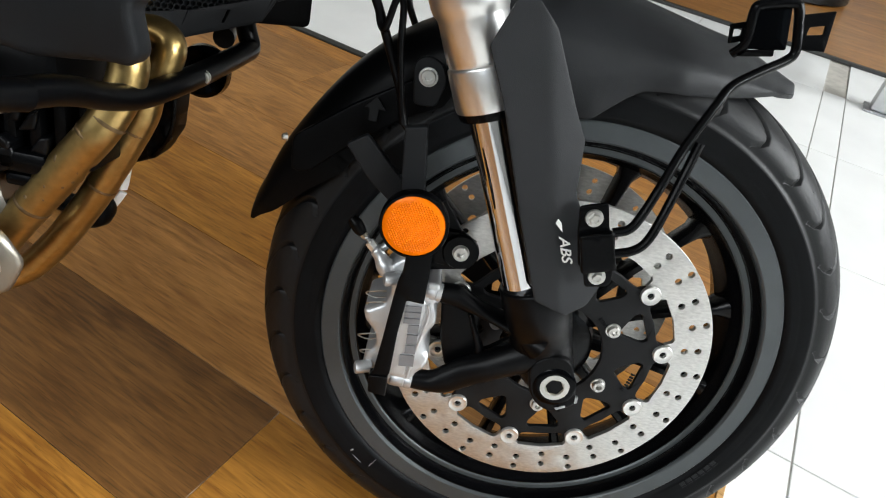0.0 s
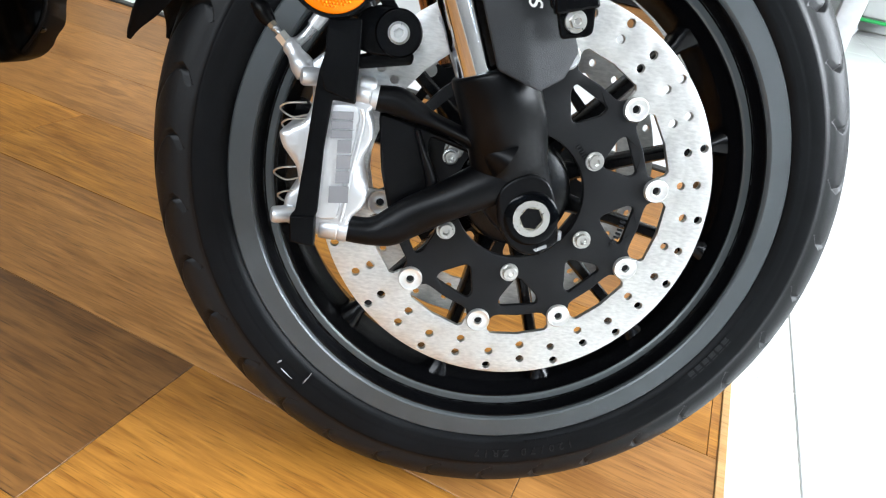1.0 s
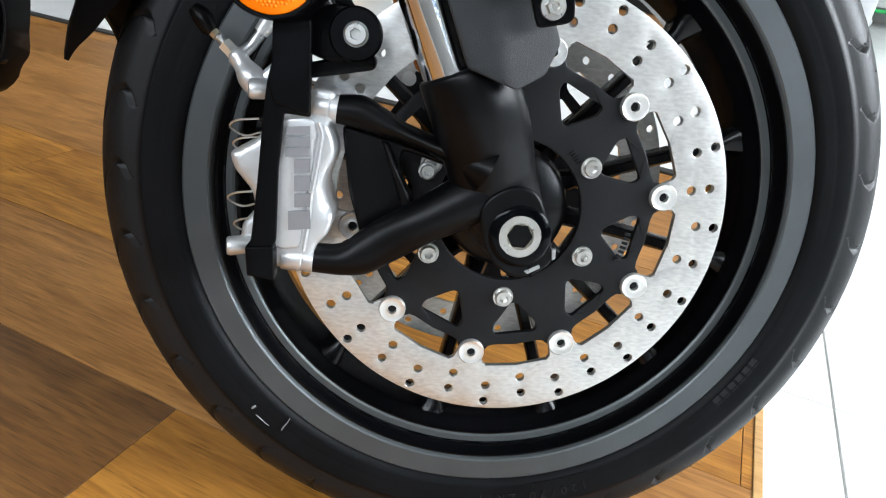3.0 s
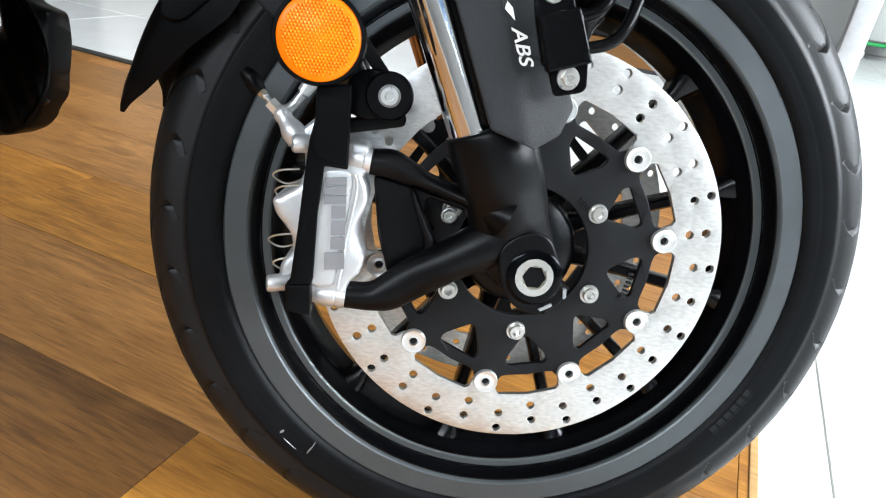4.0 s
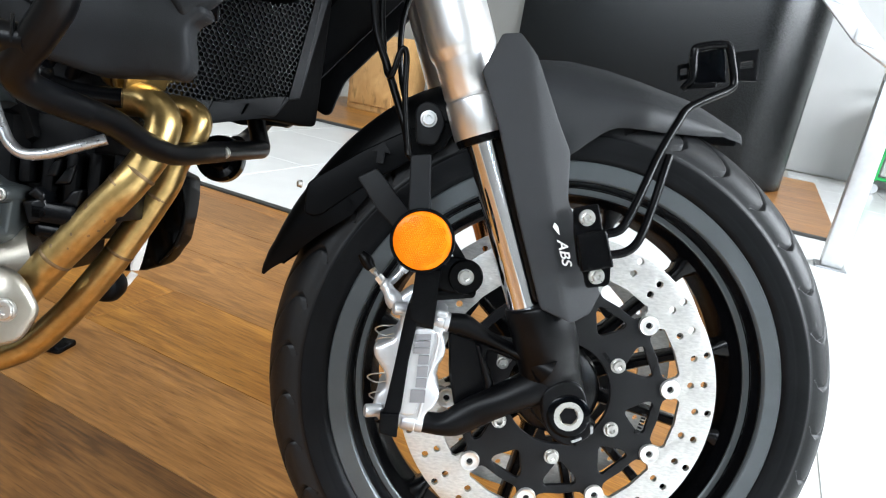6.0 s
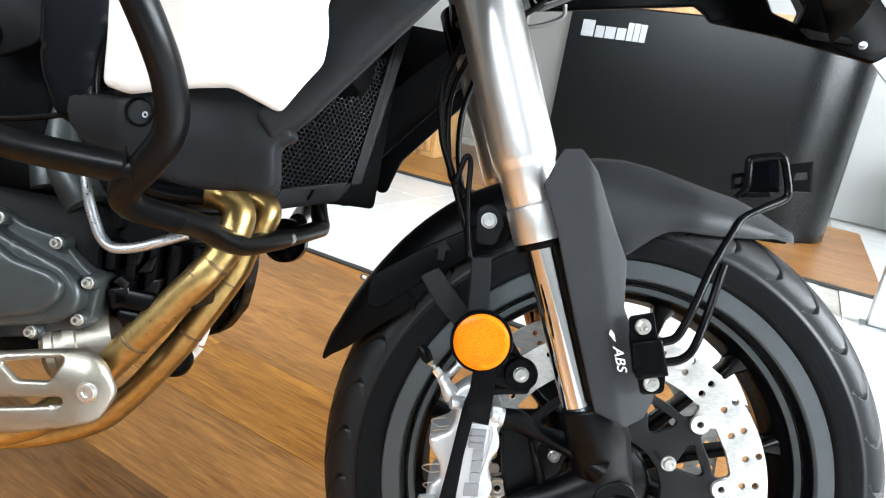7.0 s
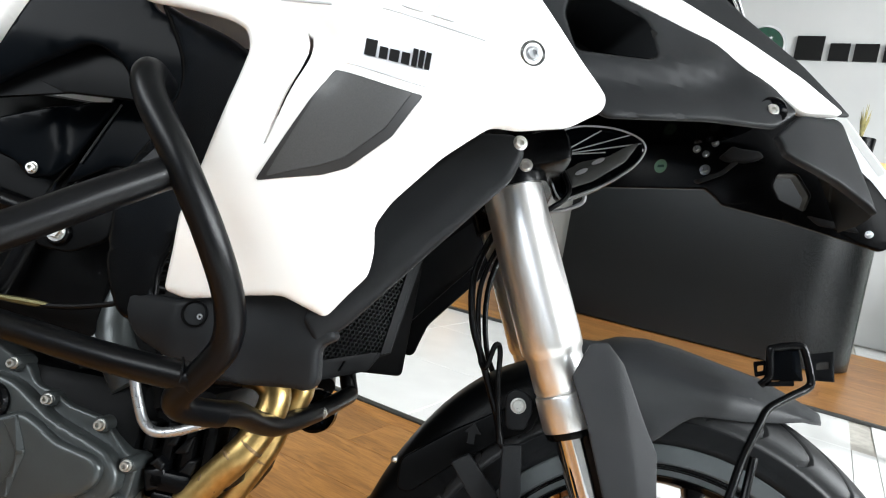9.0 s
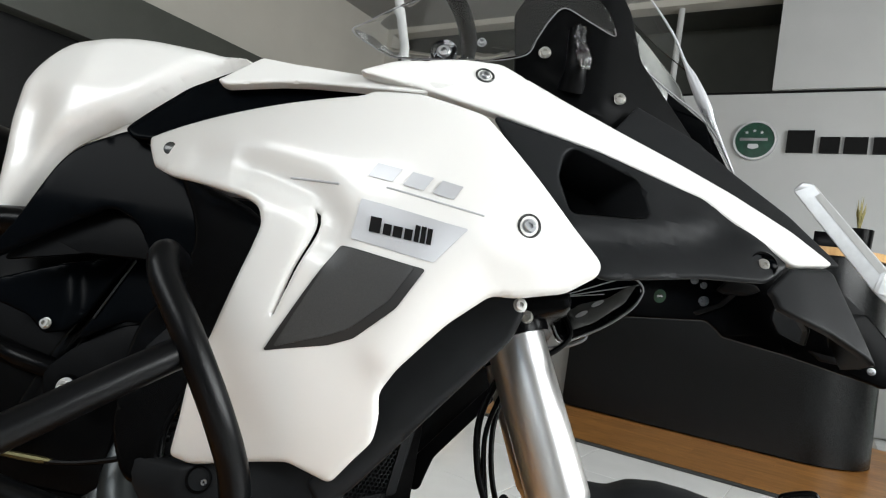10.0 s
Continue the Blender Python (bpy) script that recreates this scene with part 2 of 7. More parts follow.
    l.new(dash.outputs[0], mul3.inputs[7])
    l.new(mul3.outputs[2], b.inputs["Base Color"])
    b.inputs["Roughness"].default_value = 0.33
    bump = n.new("ShaderNodeBump")
    bump.inputs["Strength"].default_value, bump.inputs["Distance"].default_value = 0.12, 0.0006
    l.new(fine.outputs["Fac"], bump.inputs["Height"])
    l.new(bump.outputs[0], b.inputs["Normal"])
    return m


M_WOOD = wood_material("oak_laminate", (0.46, 0.205, 0.046), (0.19, 0.072, 0.016), 0.1)
M_WOODGOLD = wood_material("golden_oak_laminate", (0.5, 0.225, 0.038), (0.22, 0.08, 0.012), 0.08)
M_WOODBROWN = wood_material("brown_oak_laminate", (0.23, 0.105, 0.03), (0.085, 0.036, 0.011), 0.1)
M_WOODTAN = wood_material("tan_oak_laminate", (0.43, 0.2, 0.055), (0.21, 0.088, 0.022), 0.1)
M_WOODLIGHT = wood_material("pale_wood_veneer", (0.62, 0.38, 0.16), (0.45, 0.25, 0.09), 0.05)


def glass_material(name, colour, rough=0.02):
    m = bpy.data.materials.new(name)
    m.use_nodes = True
    b = m.node_tree.nodes["Principled BSDF"]
    b.inputs["Base Color"].default_value = (*colour, 1)
    b.inputs["Transmission Weight"].default_value = 1.0
    b.inputs["Roughness"].default_value, b.inputs["IOR"].default_value = rough, 1.45
    return m


M_CLEAR = glass_material("clear_polycarbonate", (0.97, 0.98, 0.98))
M_SMOKE = glass_material("smoked_lens", (0.35, 0.36, 0.38))

# ---- building tools ----
from mathutils import geometry


def link_mesh(name, mesh, mat, parent=None, label=""):
    ob = new(name, mesh)
    if mat and not mesh.materials:
        mesh.materials.append(mat)
    if parent is not None:
        ob.parent = parent
    if label:
        ob["label"] = label
    return ob


def finish(bm, name, smooth=True, sharp=40):
    bmesh.ops.remove_doubles(bm, verts=bm.verts, dist=1e-6)
    bmesh.ops.recalc_face_normals(bm, faces=bm.faces)
    mesh = bpy.data.meshes.new(name)
    if smooth:
        for f in bm.faces:
            f.smooth = True
        for e in bm.edges:
            if len(e.link_faces) == 2 and e.calc_face_angle(0) > radians(sharp):
                e.smooth = False
    bm.to_mesh(mesh)
    bm.free()
    return mesh


def part(name, bm, mat, parent=None, label="", smooth=True, sharp=40):
    return link_mesh(name, finish(bm, name, smooth, sharp), mat, parent, label)


def thing(name, label, category, group="", kind=""):
    """An Empty at the base of a thing that parents its parts."""
    return tagged(new(name), label, category, group, kind)


def rpoly(pts, r=0.004, n=4):
    """A polygon with rounded corners."""
    out, k = [], len(pts)
    for i in range(k):
        p0, p, p1 = Vector(pts[i - 1]), Vector(pts[i]), Vector(pts[(i + 1) % k])
        a, b = p0 - p, p1 - p
        ra, rb = min(r, a.length * 0.45), min(r, b.length * 0.45)
        s, e = p + a.normalized() * ra, p + b.normalized() * rb
        for j in range(n + 1):
            t = j / n
            out.append(tuple((1 - t) ** 2 * s + 2 * t * (1 - t) * p + t * t * e))
    return out


def catmull(pts, n=8, closed=False):
    pts = [Vector(p) for p in pts]
    k, out = len(pts), []
    for i in range(k if closed else k - 1):
        p0 = pts[i - 1] if (closed or i > 0) else pts[0] * 2 - pts[1]
        p1, p2 = pts[i], pts[(i + 1) % k]
        p3 = pts[(i + 2) % k] if (closed or i + 2 < k) else p2 * 2 - p1
        for j in range(n):
            t = j / n
            out.append(0.5 * ((2 * p1) + (p2 - p0) * t + (2 * p0 - 5 * p1 + 4 * p2 - p3) * t * t + (3 * p1 - p0 - 3 * p2 + p3) * t ** 3))
    if not closed:
        out.append(pts[-1])
    return out


def inside(px, pz, loops):
    """Even-odd test of points against loops."""
    hit = np.zeros(len(px), bool)
    for loop in loops:
        a = np.asarray(loop)
        for (x0, z0), (x1, z1) in zip(a, np.roll(a, -1, 0)):
            if z0 != z1:
                cross = ((z0 > pz) != (z1 > pz)) & (px < (x1 - x0) * (pz - z0) / (z1 - z0) + x0)
                hit ^= cross
    return hit


def border(px, pz, loops):
    d = np.full(len(px), 9.0)
    for loop in loops:
        a = np.asarray(loop)
        b = np.roll(a, -1, 0)
        for (x0, z0), (x1, z1) in zip(a, b):
            ex, ez = x1 - x0, z1 - z0
            t = np.clip(((px - x0) * ex + (pz - z0) * ez) / max(ex * ex + ez * ez, 1e-12), 0, 1)
            d = np.minimum(d, np.hypot(px - x0 - t * ex, pz - z0 - t * ez))
    return d


def seg_dist(x, z, pts):
    d = 9.0
    for (x0, z0), (x1, z1) in zip(pts, pts[1:]):
        ex, ez = x1 - x0, z1 - z0
        t = max(0, min(1, ((x - x0) * ex + (z - z0) * ez) / (ex * ex + ez * ez)))
        d = min(d, math.hypot(x - x0 - t * ex, z - z0 - t * ez))
    return d


def resample(loop, step):
    out, k = [], len(loop)
    for i in range(k):
        a, b = Vector(loop[i]), Vector(loop[(i + 1) % k])
        n = max(1, int((b - a).length / step + 0.5))
        out += [tuple(a.lerp(b, j / n)) for j in range(n)]
    return out


def plate(outer, holes=(), depth=0.0, thick=0.003, edge=0.0, step=0.0, to3=None, shape=None):
    """A moulded sheet: an outline with holes in the plane (a, b), its front at depth + shape(a, b), rounded over by
    edge at its rim, and closed at the back after thick. By default a is x, b is z and depth is y."""
    to3 = to3 or (lambda a, b, d: (a, d, b))
    loops = [resample(l, step) if step else list(l) for l in (outer, *holes)]
    verts, edges = [], []
    for l in loops:
        s = len(verts)
        verts += [Vector(p) for p in l]
        edges += [(s + i, s + (i + 1) % len(l)) for i in range(len(l))]
    nb = len(verts)
    arr = np.array([tuple(v) for v in verts])
    if step:
        lo, hi = arr.min(0), arr.max(0)
        gx, gz = np.meshgrid(np.arange(lo[0], hi[0], step), np.arange(lo[1], hi[1], step))
        gx, gz = gx.ravel(), gz.ravel()
        ok = inside(gx, gz, loops)
        gx, gz = gx[ok], gz[ok]
        ok = border(gx, gz, loops) > step * 0.45
        verts += [Vector((a, b)) for a, b in zip(gx[ok], gz[ok])]
    if edge:
        ring = []
        for l in loops:
            for i in range(len(l)):
                a, b = Vector(l[i - 1]), Vector(l[(i + 1) % len(l)])
                nrm = Vector((-(b - a).y, (b - a).x))
                if nrm.length > 1e-9:
                    nrm.normalize()
                    for s in (1, -1):
                        for f in (0.12, 0.32, 0.62, 1.0):
                            ring.append(Vector(l[i]) + nrm * s * edge * f)
        ra = np.array([tuple(v) for v in ring])
        ok = inside(ra[:, 0], ra[:, 1], loops)
        ra = ra[ok]
        ok = border(ra[:, 0], ra[:, 1], loops) > edge * 0.1
        verts += [Vector(p) for p in ra[ok]]
    pts, _, faces, *_ = geometry.delaunay_2d_cdt(verts, edges, [], 0, 1e-6)
    p = np.array([tuple(v) for v in pts])
    tri = np.array([f for f in faces if len(f) == 3])
    c = p[tri].mean(1)
    tri = tri[inside(c[:, 0], c[:, 1], loops)]
    d = border(p[:, 0], p[:, 1], loops)
    drop = edge * (1 - np.sqrt(np.clip(1 - np.clip(1 - d / edge, 0, 1) ** 2, 0, 1))) if edge else np.zeros(len(p))
    base = np.array([depth + (shape(a, b) if shape else 0.0) for a, b in p])
    bm = bmesh.new()
    fr = [bm.verts.new(to3(a, b, z)) for (a, b), z in zip(p, base + drop)]
    bk = [bm.verts.new(to3(a, b, z)) for (a, b), z in zip(p, base + max(thick, edge * 1.1))]
    count = {}
    for t in tri:
        bm.faces.new([fr[i] for i in t])
        bm.faces.new([bk[i] for i in reversed(t)])
        for i, j in ((t[0], t[1]), (t[1], t[2]), (t[2], t[0])):
            count[(min(i, j), max(i, j))] = count.get((min(i, j), max(i, j)), 0) + 1
    for (i, j), k in count.items():
        if k == 1:
            bm.faces.new((fr[i], fr[j], bk[j], bk[i]))
    loose = [v for v in bm.verts if not v.link_faces]
    bmesh.ops.delete(bm, geom=loose, context="VERTS")
    return bm


def tube(pts, radius, n=14, smooth=6, closed=False, caps=True, flat=1.0):
    """A round bar swept along points; radius is a number or one for each point."""
    rad = [radius] * len(pts) if isinstance(radius, (int, float)) else list(radius)
    path = catmull(pts, smooth, closed) if smooth else [Vector(p) for p in pts]
    rr = [v.x for v in catmull([(r, 0, 0) for r in rad], smooth, closed)] if smooth else rad
    bm = bmesh.new()
    rings, k = [], len(path)
    up = None
    for i, p in enumerate(path):
        a, b = path[(i - 1) % k] if (closed or i) else p, path[(i + 1) % k] if (closed or i < k - 1) else p
        d = (b - a).normalized()
        if up is None:
            up = d.orthogonal().normalized()
        up = (up - d * up.dot(d)).normalized()
        side = d.cross(up)
        rings.append([bm.verts.new(p + (up * math.cos(q) + side * math.sin(q) * flat) * max(rr[i], 1e-4)) for q in (2 * math.pi * j / n for j in range(n))])
    for i in range(k if closed else k - 1):
        r0, r1 = rings[i], rings[(i + 1) % k]
        for j in range(n):
            bm.faces.new((r0[j], r0[(j + 1) % n], r1[(j + 1) % n], r1[j]))
    if caps and not closed:
        bm.faces.new(rings[0])
        bm.faces.new(list(reversed(rings[-1])))
    return bm


def lathe(profile, n=48, axis="y", centre=(0, 0, 0), closed=False):
    """Turns a profile of (radius, along) round an axis through centre."""
    bm = bmesh.new()
    c = Vector(centre)
    rows = []
    for r, s in profile:
        if r < 1e-6:
            rows.append([bm.verts.new(c + (Vector((0, s, 0)) if axis == "y" else Vector((0, 0, s))))])
            continue
        row = []
        for j in range(n):
            q = 2 * math.pi * j / n
            v = Vector((r * math.cos(q), s, r * math.sin(q))) if axis == "y" else Vector((r * math.cos(q), r * math.sin(q), s))
            row.append(bm.verts.new(c + v))
        rows.append(row)
    pairs = list(zip(rows, rows[1:])) + ([(rows[-1], rows[0])] if closed else [])
    for a, b in pairs:
        for j in range(n):
            k = (j + 1) % n
            if len(a) == 1 and len(b) == 1:
                continue
            if len(a) == 1:
                bm.faces.new((a[0], b[j], b[k]))
            elif len(b) == 1:
                bm.faces.new((a[j], a[k], b[0]))
            else:
                bm.faces.new((a[j], a[k], b[k], b[j]))
    return bm


def loft(rows, n=32, smooth=6):
    """A casting swept through rows of (left (x, z), right (x, z), centre y, depth radius), with oval sections."""
    flat = catmull([(l[0], l[1], 0) for l, r, y, d in rows], smooth), catmull([(r[0], r[1], 0) for l, r, y, d in rows], smooth), catmull([(y, d, 0) for l, r, y, d in rows], smooth)
    bm = bmesh.new()
    rings = []
    for l, r, k in zip(*flat):
        m, h = (l + r) / 2, (r - l) / 2
        rings.append([bm.verts.new((m.x + h.x * math.cos(q), k.x - k.y * math.sin(q), m.y + h.y * math.cos(q))) for q in (2 * math.pi * j / n for j in range(n))])
    for a, b in zip(rings, rings[1:]):
        for j in range(n):
            bm.faces.new((a[j], a[(j + 1) % n], b[(j + 1) % n], b[j]))
    bm.faces.new(rings[0])
    bm.faces.new(list(reversed(rings[-1])))
    return bm


def box(x0, x1, y0, y1, z0, z1, bevel=0.0, seg=2, m=None):
    bm = bmesh.new()
    bmesh.ops.create_cube(bm, size=1.0)
    for v in bm.verts:
        v.co = Vector((x0 + (v.co.x + 0.5) * (x1 - x0), y0 + (v.co.y + 0.5) * (y1 - y0), z0 + (v.co.z + 0.5) * (z1 - z0)))
    if bevel:
        bmesh.ops.bevel(bm, geom=bm.edges[:], offset=bevel, segments=seg, affect="EDGES", profile=0.5)
    if m is not None:
        bmesh.ops.transform(bm, matrix=m, verts=bm.verts)
    return bm


def merge(*bms):
    out = bmesh.new()
    for b in bms:
        tmp = bpy.data.meshes.new("tmp")
        b.to_mesh(tmp)
        b.free()
        out.from_mesh(tmp)
        bpy.data.meshes.remove(tmp)
    return out


def moved(bm, m):
    bmesh.ops.transform(bm, matrix=m, verts=bm.verts)
    return bm


def bolt_mesh(name, r, h, kind="socket"):
    """A bolt head on the plane y = 0, facing -y, with its washer and its socket or flats."""
    n = 24
    if kind == "hex":
        bm = lathe([(0, -h * 0.72), (r * 0.34, -h * 0.74), (r * 0.44, -h), (r * 0.8, -h), (r * 0.86, -h * 0.85), (r * 0.86, -h * 0.3), (r * 1.25, -h * 0.28), (r * 1.3, 0), (0, 0)], 6 * 4)
        for v in bm.verts:
            d = math.hypot(v.co.x, v.co.z)
            if d > r * 0.5 and v.co.y < -h * 0.29:
                q = math.atan2(v.co.z, v.co.x)
                k = math.cos(math.pi / 6) / math.cos((q % (math.pi / 3)) - math.pi / 6)
                v.co.x, v.co.z = v.co.x * k, v.co.z * k
    else:
        bm = lathe([(0, -h * 0.2), (r * 0.46, -h * 0.2), (r * 0.52, -h), (r * 0.88, -h), (r, -h * 0.82), (r, -h * 0.22), (r * 1.22, -h * 0.2), (r * 1.25, 0), (0, 0)], n)
        for v in bm.verts:
            d = math.hypot(v.co.x, v.co.z)
            if d < r * 0.56 and d > 1e-6:
                q = math.atan2(v.co.z, v.co.x)
                k = math.cos(math.pi / 6) / math.cos((q % (math.pi / 3)) - math.pi / 6)
                v.co.x, v.co.z = v.co.x * k, v.co.z * k
    return finish(bm, name, True, 30)


BOLTS = {}


def bolt(x, y, z, r, h, parent, kind="socket", name="bolt", turn=0.0, tip=None, mat=None):
    key = (round(r, 4), round(h, 4), kind, mat.name if mat else "")
    if key not in BOLTS:
        BOLTS[key] = bolt_mesh("bolt", r, h, kind)
    ob = link_mesh(name, BOLTS[key], mat or M_BOLT, parent)
    ob.matrix_basis = Matrix.Translation((x, y, z)) @ (tip or Matrix()) @ pose(0, 0, 0, 0, turn, 0)
    return ob


def bars(width, height, letters, to3, thick=0.0008, gap=0.12, slant=0.0):
    """A row of plain upright blocks that stands for a brand's lettering; letters are (height, width); to3 lays (a, b, d) into the place."""
    bm = bmesh.new()
    unit = width / sum(w for _, w in letters)
    a0 = 0.0
    for hh, w in letters:
        w *= unit
        a1, b1 = a0 + w * (1 - gap), hh * height
        vs = []
        for d in (0, -thick):
            for a, b in ((a0, 0), (a1, 0), (a1 + slant * b1, b1), (a0 + slant * b1, b1)):
                vs.append(bm.verts.new(to3(a, b, d)))
        for f in ((0, 1, 2, 3), (7, 6, 5, 4), (0, 4, 5, 1), (1, 5, 6, 2), (2, 6, 7, 3), (3, 7, 4, 0)):
            bm.faces.new([vs[j] for j in f])
        a0 += w
    return bm
def text_mesh(name, body, size, extrude=0.0, shear=0.0, bold=0.0):
    data = bpy.data.curves.new(name, "FONT")
    data.body, data.size, data.extrude, data.align_x, data.align_y = body, size, extrude, "CENTER", "CENTER"
    data.shear, data.offset = shear, bold
    ob = bpy.data.objects.new(name, data)
    scene.collection.objects.link(ob)
    mesh = bpy.data.meshes.new_from_object(ob.evaluated_get(bpy.context.evaluated_depsgraph_get()))
    bpy.data.objects.remove(ob)
    return mesh


BRAND = ((0.93, 1.35), (0.66, 0.95), (0.66, 1.1), (0.66, 0.95), (1.0, 0.6), (1.0, 0.6), (0.97, 0.6))

# ---- the showroom ----
ROOM = Matrix.Rotation(ROOM_TURN, 4, "Z")


def room_part(name, bm, mat, parent=None, label="", smooth=False):
    """A mesh built in the room's own axes and turned into place."""
    ob = part(name, bm, mat, parent, label, smooth)
    if parent is None:
        ob.matrix_basis = ROOM
    return ob


TILE_Z = -0.012
ground = tagged(room_part("floor", box(-6.2, 5.2, -4.8, 6.6, TILE_Z - 0.2, TILE_Z - 0.004), M_GROUT), "pale grout bed under the white tiled showroom floor", "floor", kind="structure")


def wall_with_openings(name, axis, at, thick, lo, hi, height, openings, mat, label):
    """A wall along u (axis 'v' fixed) or along v (axis 'u' fixed) with rectangular openings (from, to, sill, head)."""
    cuts = sorted(openings)
    bms, pos = [], lo
    def slab(a, b, z0, z1):
        if axis == "v":
            return box(a, b, at, at + thick, z0, z1)
        return box(at, at + thick, a, b, z0, z1)
    for a, b, sill, head in cuts:
        bms.append(slab(pos, a, TILE_Z - 0.1, height))
        if sill > TILE_Z:
            bms.append(slab(a, b, TILE_Z - 0.1, sill))
        bms.append(slab(a, b, head, height))
        pos = b
    bms.append(slab(pos, hi, TILE_Z - 0.1, height))
    return tagged(room_part(name, merge(*bms), mat), label, "wall", kind="structure")


HEIGHT = 4.3
wall_with_openings("wall_north", "v", 6.4, 0.2, -6.0, 5.0, HEIGHT, [(-5.9, -0.82, 3.2, 4.22)], M_WALL, "pale grey painted back wall with a dark high opening")
# the two window walls carry their shade in a darker grey
wall_with_openings("wall_south", "v", -4.7, 0.2, -6.0, 5.0, HEIGHT, [(-4.5, 2.9, 1.6, 4.1)], M_SHADEWALL, "wall with a long shop window, shade in its grey colour")
wall_with_openings("wall_east", "u", 5.0, 0.2, -4.7, 6.6, HEIGHT, [(-2.6, 3.9, 1.0, 4.1)], M_SHADEWALL, "wall with tall street windows, shade in its grey colour")
wall_with_openings("wall_west", "u", -6.2, 0.2, -4.7, 6.6, HEIGHT, [], M_WALL, "plain pale painted side wall")
# unseen ceiling; its 0.3 grey keeps the bounced light low
tagged(room_part("ceiling", box(-6.2, 5.2, -4.7, 6.6, HEIGHT, HEIGHT + 0.15), M_CEIL), "plain grey showroom ceiling that limits bounced light", "ceiling", kind="structure")
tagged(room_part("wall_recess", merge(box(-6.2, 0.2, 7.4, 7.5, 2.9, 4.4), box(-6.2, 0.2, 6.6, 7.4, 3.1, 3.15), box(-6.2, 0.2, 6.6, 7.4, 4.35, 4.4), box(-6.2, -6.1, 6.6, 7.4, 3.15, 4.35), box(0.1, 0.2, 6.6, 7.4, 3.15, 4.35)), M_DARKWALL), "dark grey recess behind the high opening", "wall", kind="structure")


def window(name, axis, at, lo, hi, sill, head, n):
    w = thing(name, "wide shop window with slim aluminium frame bars", "window", kind="structure")
    w.matrix_basis = ROOM
    def bar(nm, a0, a1, z0, z1):
        b = box(a0, a1, at - 0.03, at + 0.03, z0, z1) if axis == "v" else box(at - 0.03, at + 0.03, a0, a1, z0, z1)
        part(nm, b, M_ALUDARK, w, smooth=False)
    bar("window_frame", lo, hi, sill, sill + 0.06)
    bar("window_frame", lo, hi, head - 0.06, head)
    for i in range(n + 1):
        c = lo + (hi - lo) * i / n
        bar("window_frame", c - 0.03, c + 0.03, sill + 0.06, head - 0.06)
    for i in range(n):
        a, b = lo + (hi - lo) * i / n + 0.03, lo + (hi - lo) * (i + 1) / n - 0.03
        g = box(a, b, at - 0.004, at + 0.004, sill + 0.06, head - 0.06) if axis == "v" else box(at - 0.004, at + 0.004, a, b, sill + 0.06, head - 0.06)
        p = part("pane", g, M_CLEAR, w, smooth=False)
        p.visible_shadow = False


window("window_1", "u", 5.1, -2.6, 3.9, 1.0, 4.1, 4)
window("window_2", "v", -4.6, -4.5, 2.9, 1.6, 4.1, 4)
outside = tagged(room_part("ground", box(-60, 60, -60, 60, -0.5, -0.3), M_GROUT), "grey paved street ground outside the shop windows", "ground", kind="structure")

# low timber platforms
def platform(name, u0, u1, v0, v1, label, trims):
    ob = tagged(room_part(name, box(u0, u1, v0, v1, TILE_Z, -0.005), M_TRIM), label, "platform", kind="structure")
    for a0, a1, b0, b1, z in trims:
        part("edge_trim", box(a0, a1, b0, b1, TILE_Z, z, 0.002), M_TRIM, ob, "dark edge strip of the wooden floor", False)
    return ob


deck = platform("floor_deck", -4.2, 0.262, -3.2, 1.085, "oak laminate display deck under the motorcycle", [(-4.2, 0.262, 1.085, 1.115, 0.006)])
deck_back = platform("floor_deck_back", -3.6, 0.56, 3.06, 5.6, "oak laminate display deck under the reception counter", [(-3.6, 0.56, 3.03, 3.06, 0.004)])
part("edge_strip", box(0.262, 0.272, -3.2, 1.115, TILE_Z, 0.0015, 0.001), M_WOODLIGHT, deck, "pale raw edge of the laminate deck", False)

# ---- reception counter ----
def rounded_counter():
    c = thing("reception_counter", "black laminate reception counter with a rounded end", "counter")
    c.matrix_basis = ROOM
    r, u0, u1, v0, v1 = 0.42, -1.7, 0.28, 4.08, 4.78
    front = [(u0, v0), (u1 - r, v0)] + [(u1 - r + r * math.sin(q), v0 + r - r * math.cos(q)) for q in (math.pi / 2 * i / 14 for i in range(1, 15))] + [(u1, v1), (u0, v1)]
    part("body", plate(front, depth=0.012, thick=1.32, to3=lambda a, b, d: (a, b, d)), M_COUNTER, c, smooth=True)
    top = [(u0 - 0.02, v0 - 0.03), (u1 - r, v0 - 0.03)] + [(u1 - r + (r + 0.03) * math.sin(q), v0 + r - (r + 0.03) * math.cos(q)) for q in (math.pi / 2 * i / 14 for i in range(1, 15))] + [(u1 + 0.03, v1 + 0.02), (u0 - 0.02, v1 + 0.02)]
    part("worktop", plate(top, depth=1.332, thick=0.05, to3=lambda a, b, d: (a, b, d)), M_WOODLIGHT, c, "pale wood veneer counter top")
    part("side_panel", box(u0 - 0.34, u0 - 0.004, v0 + 0.03, v1, 0.0, 1.33, 0.003), M_SHADEWALL, c, "end panel of the counter in the shaded wall grey", False)
    part("lettering", bars(0.47, 0.12, BRAND, lambda a, b, d: (-1.6 + a, v0 - 0.002 + d, 1.115 + b), 0.006), M_ALU, c, "silver raised brand lettering shown as plain bars", False)
    return c


rounded_counter()

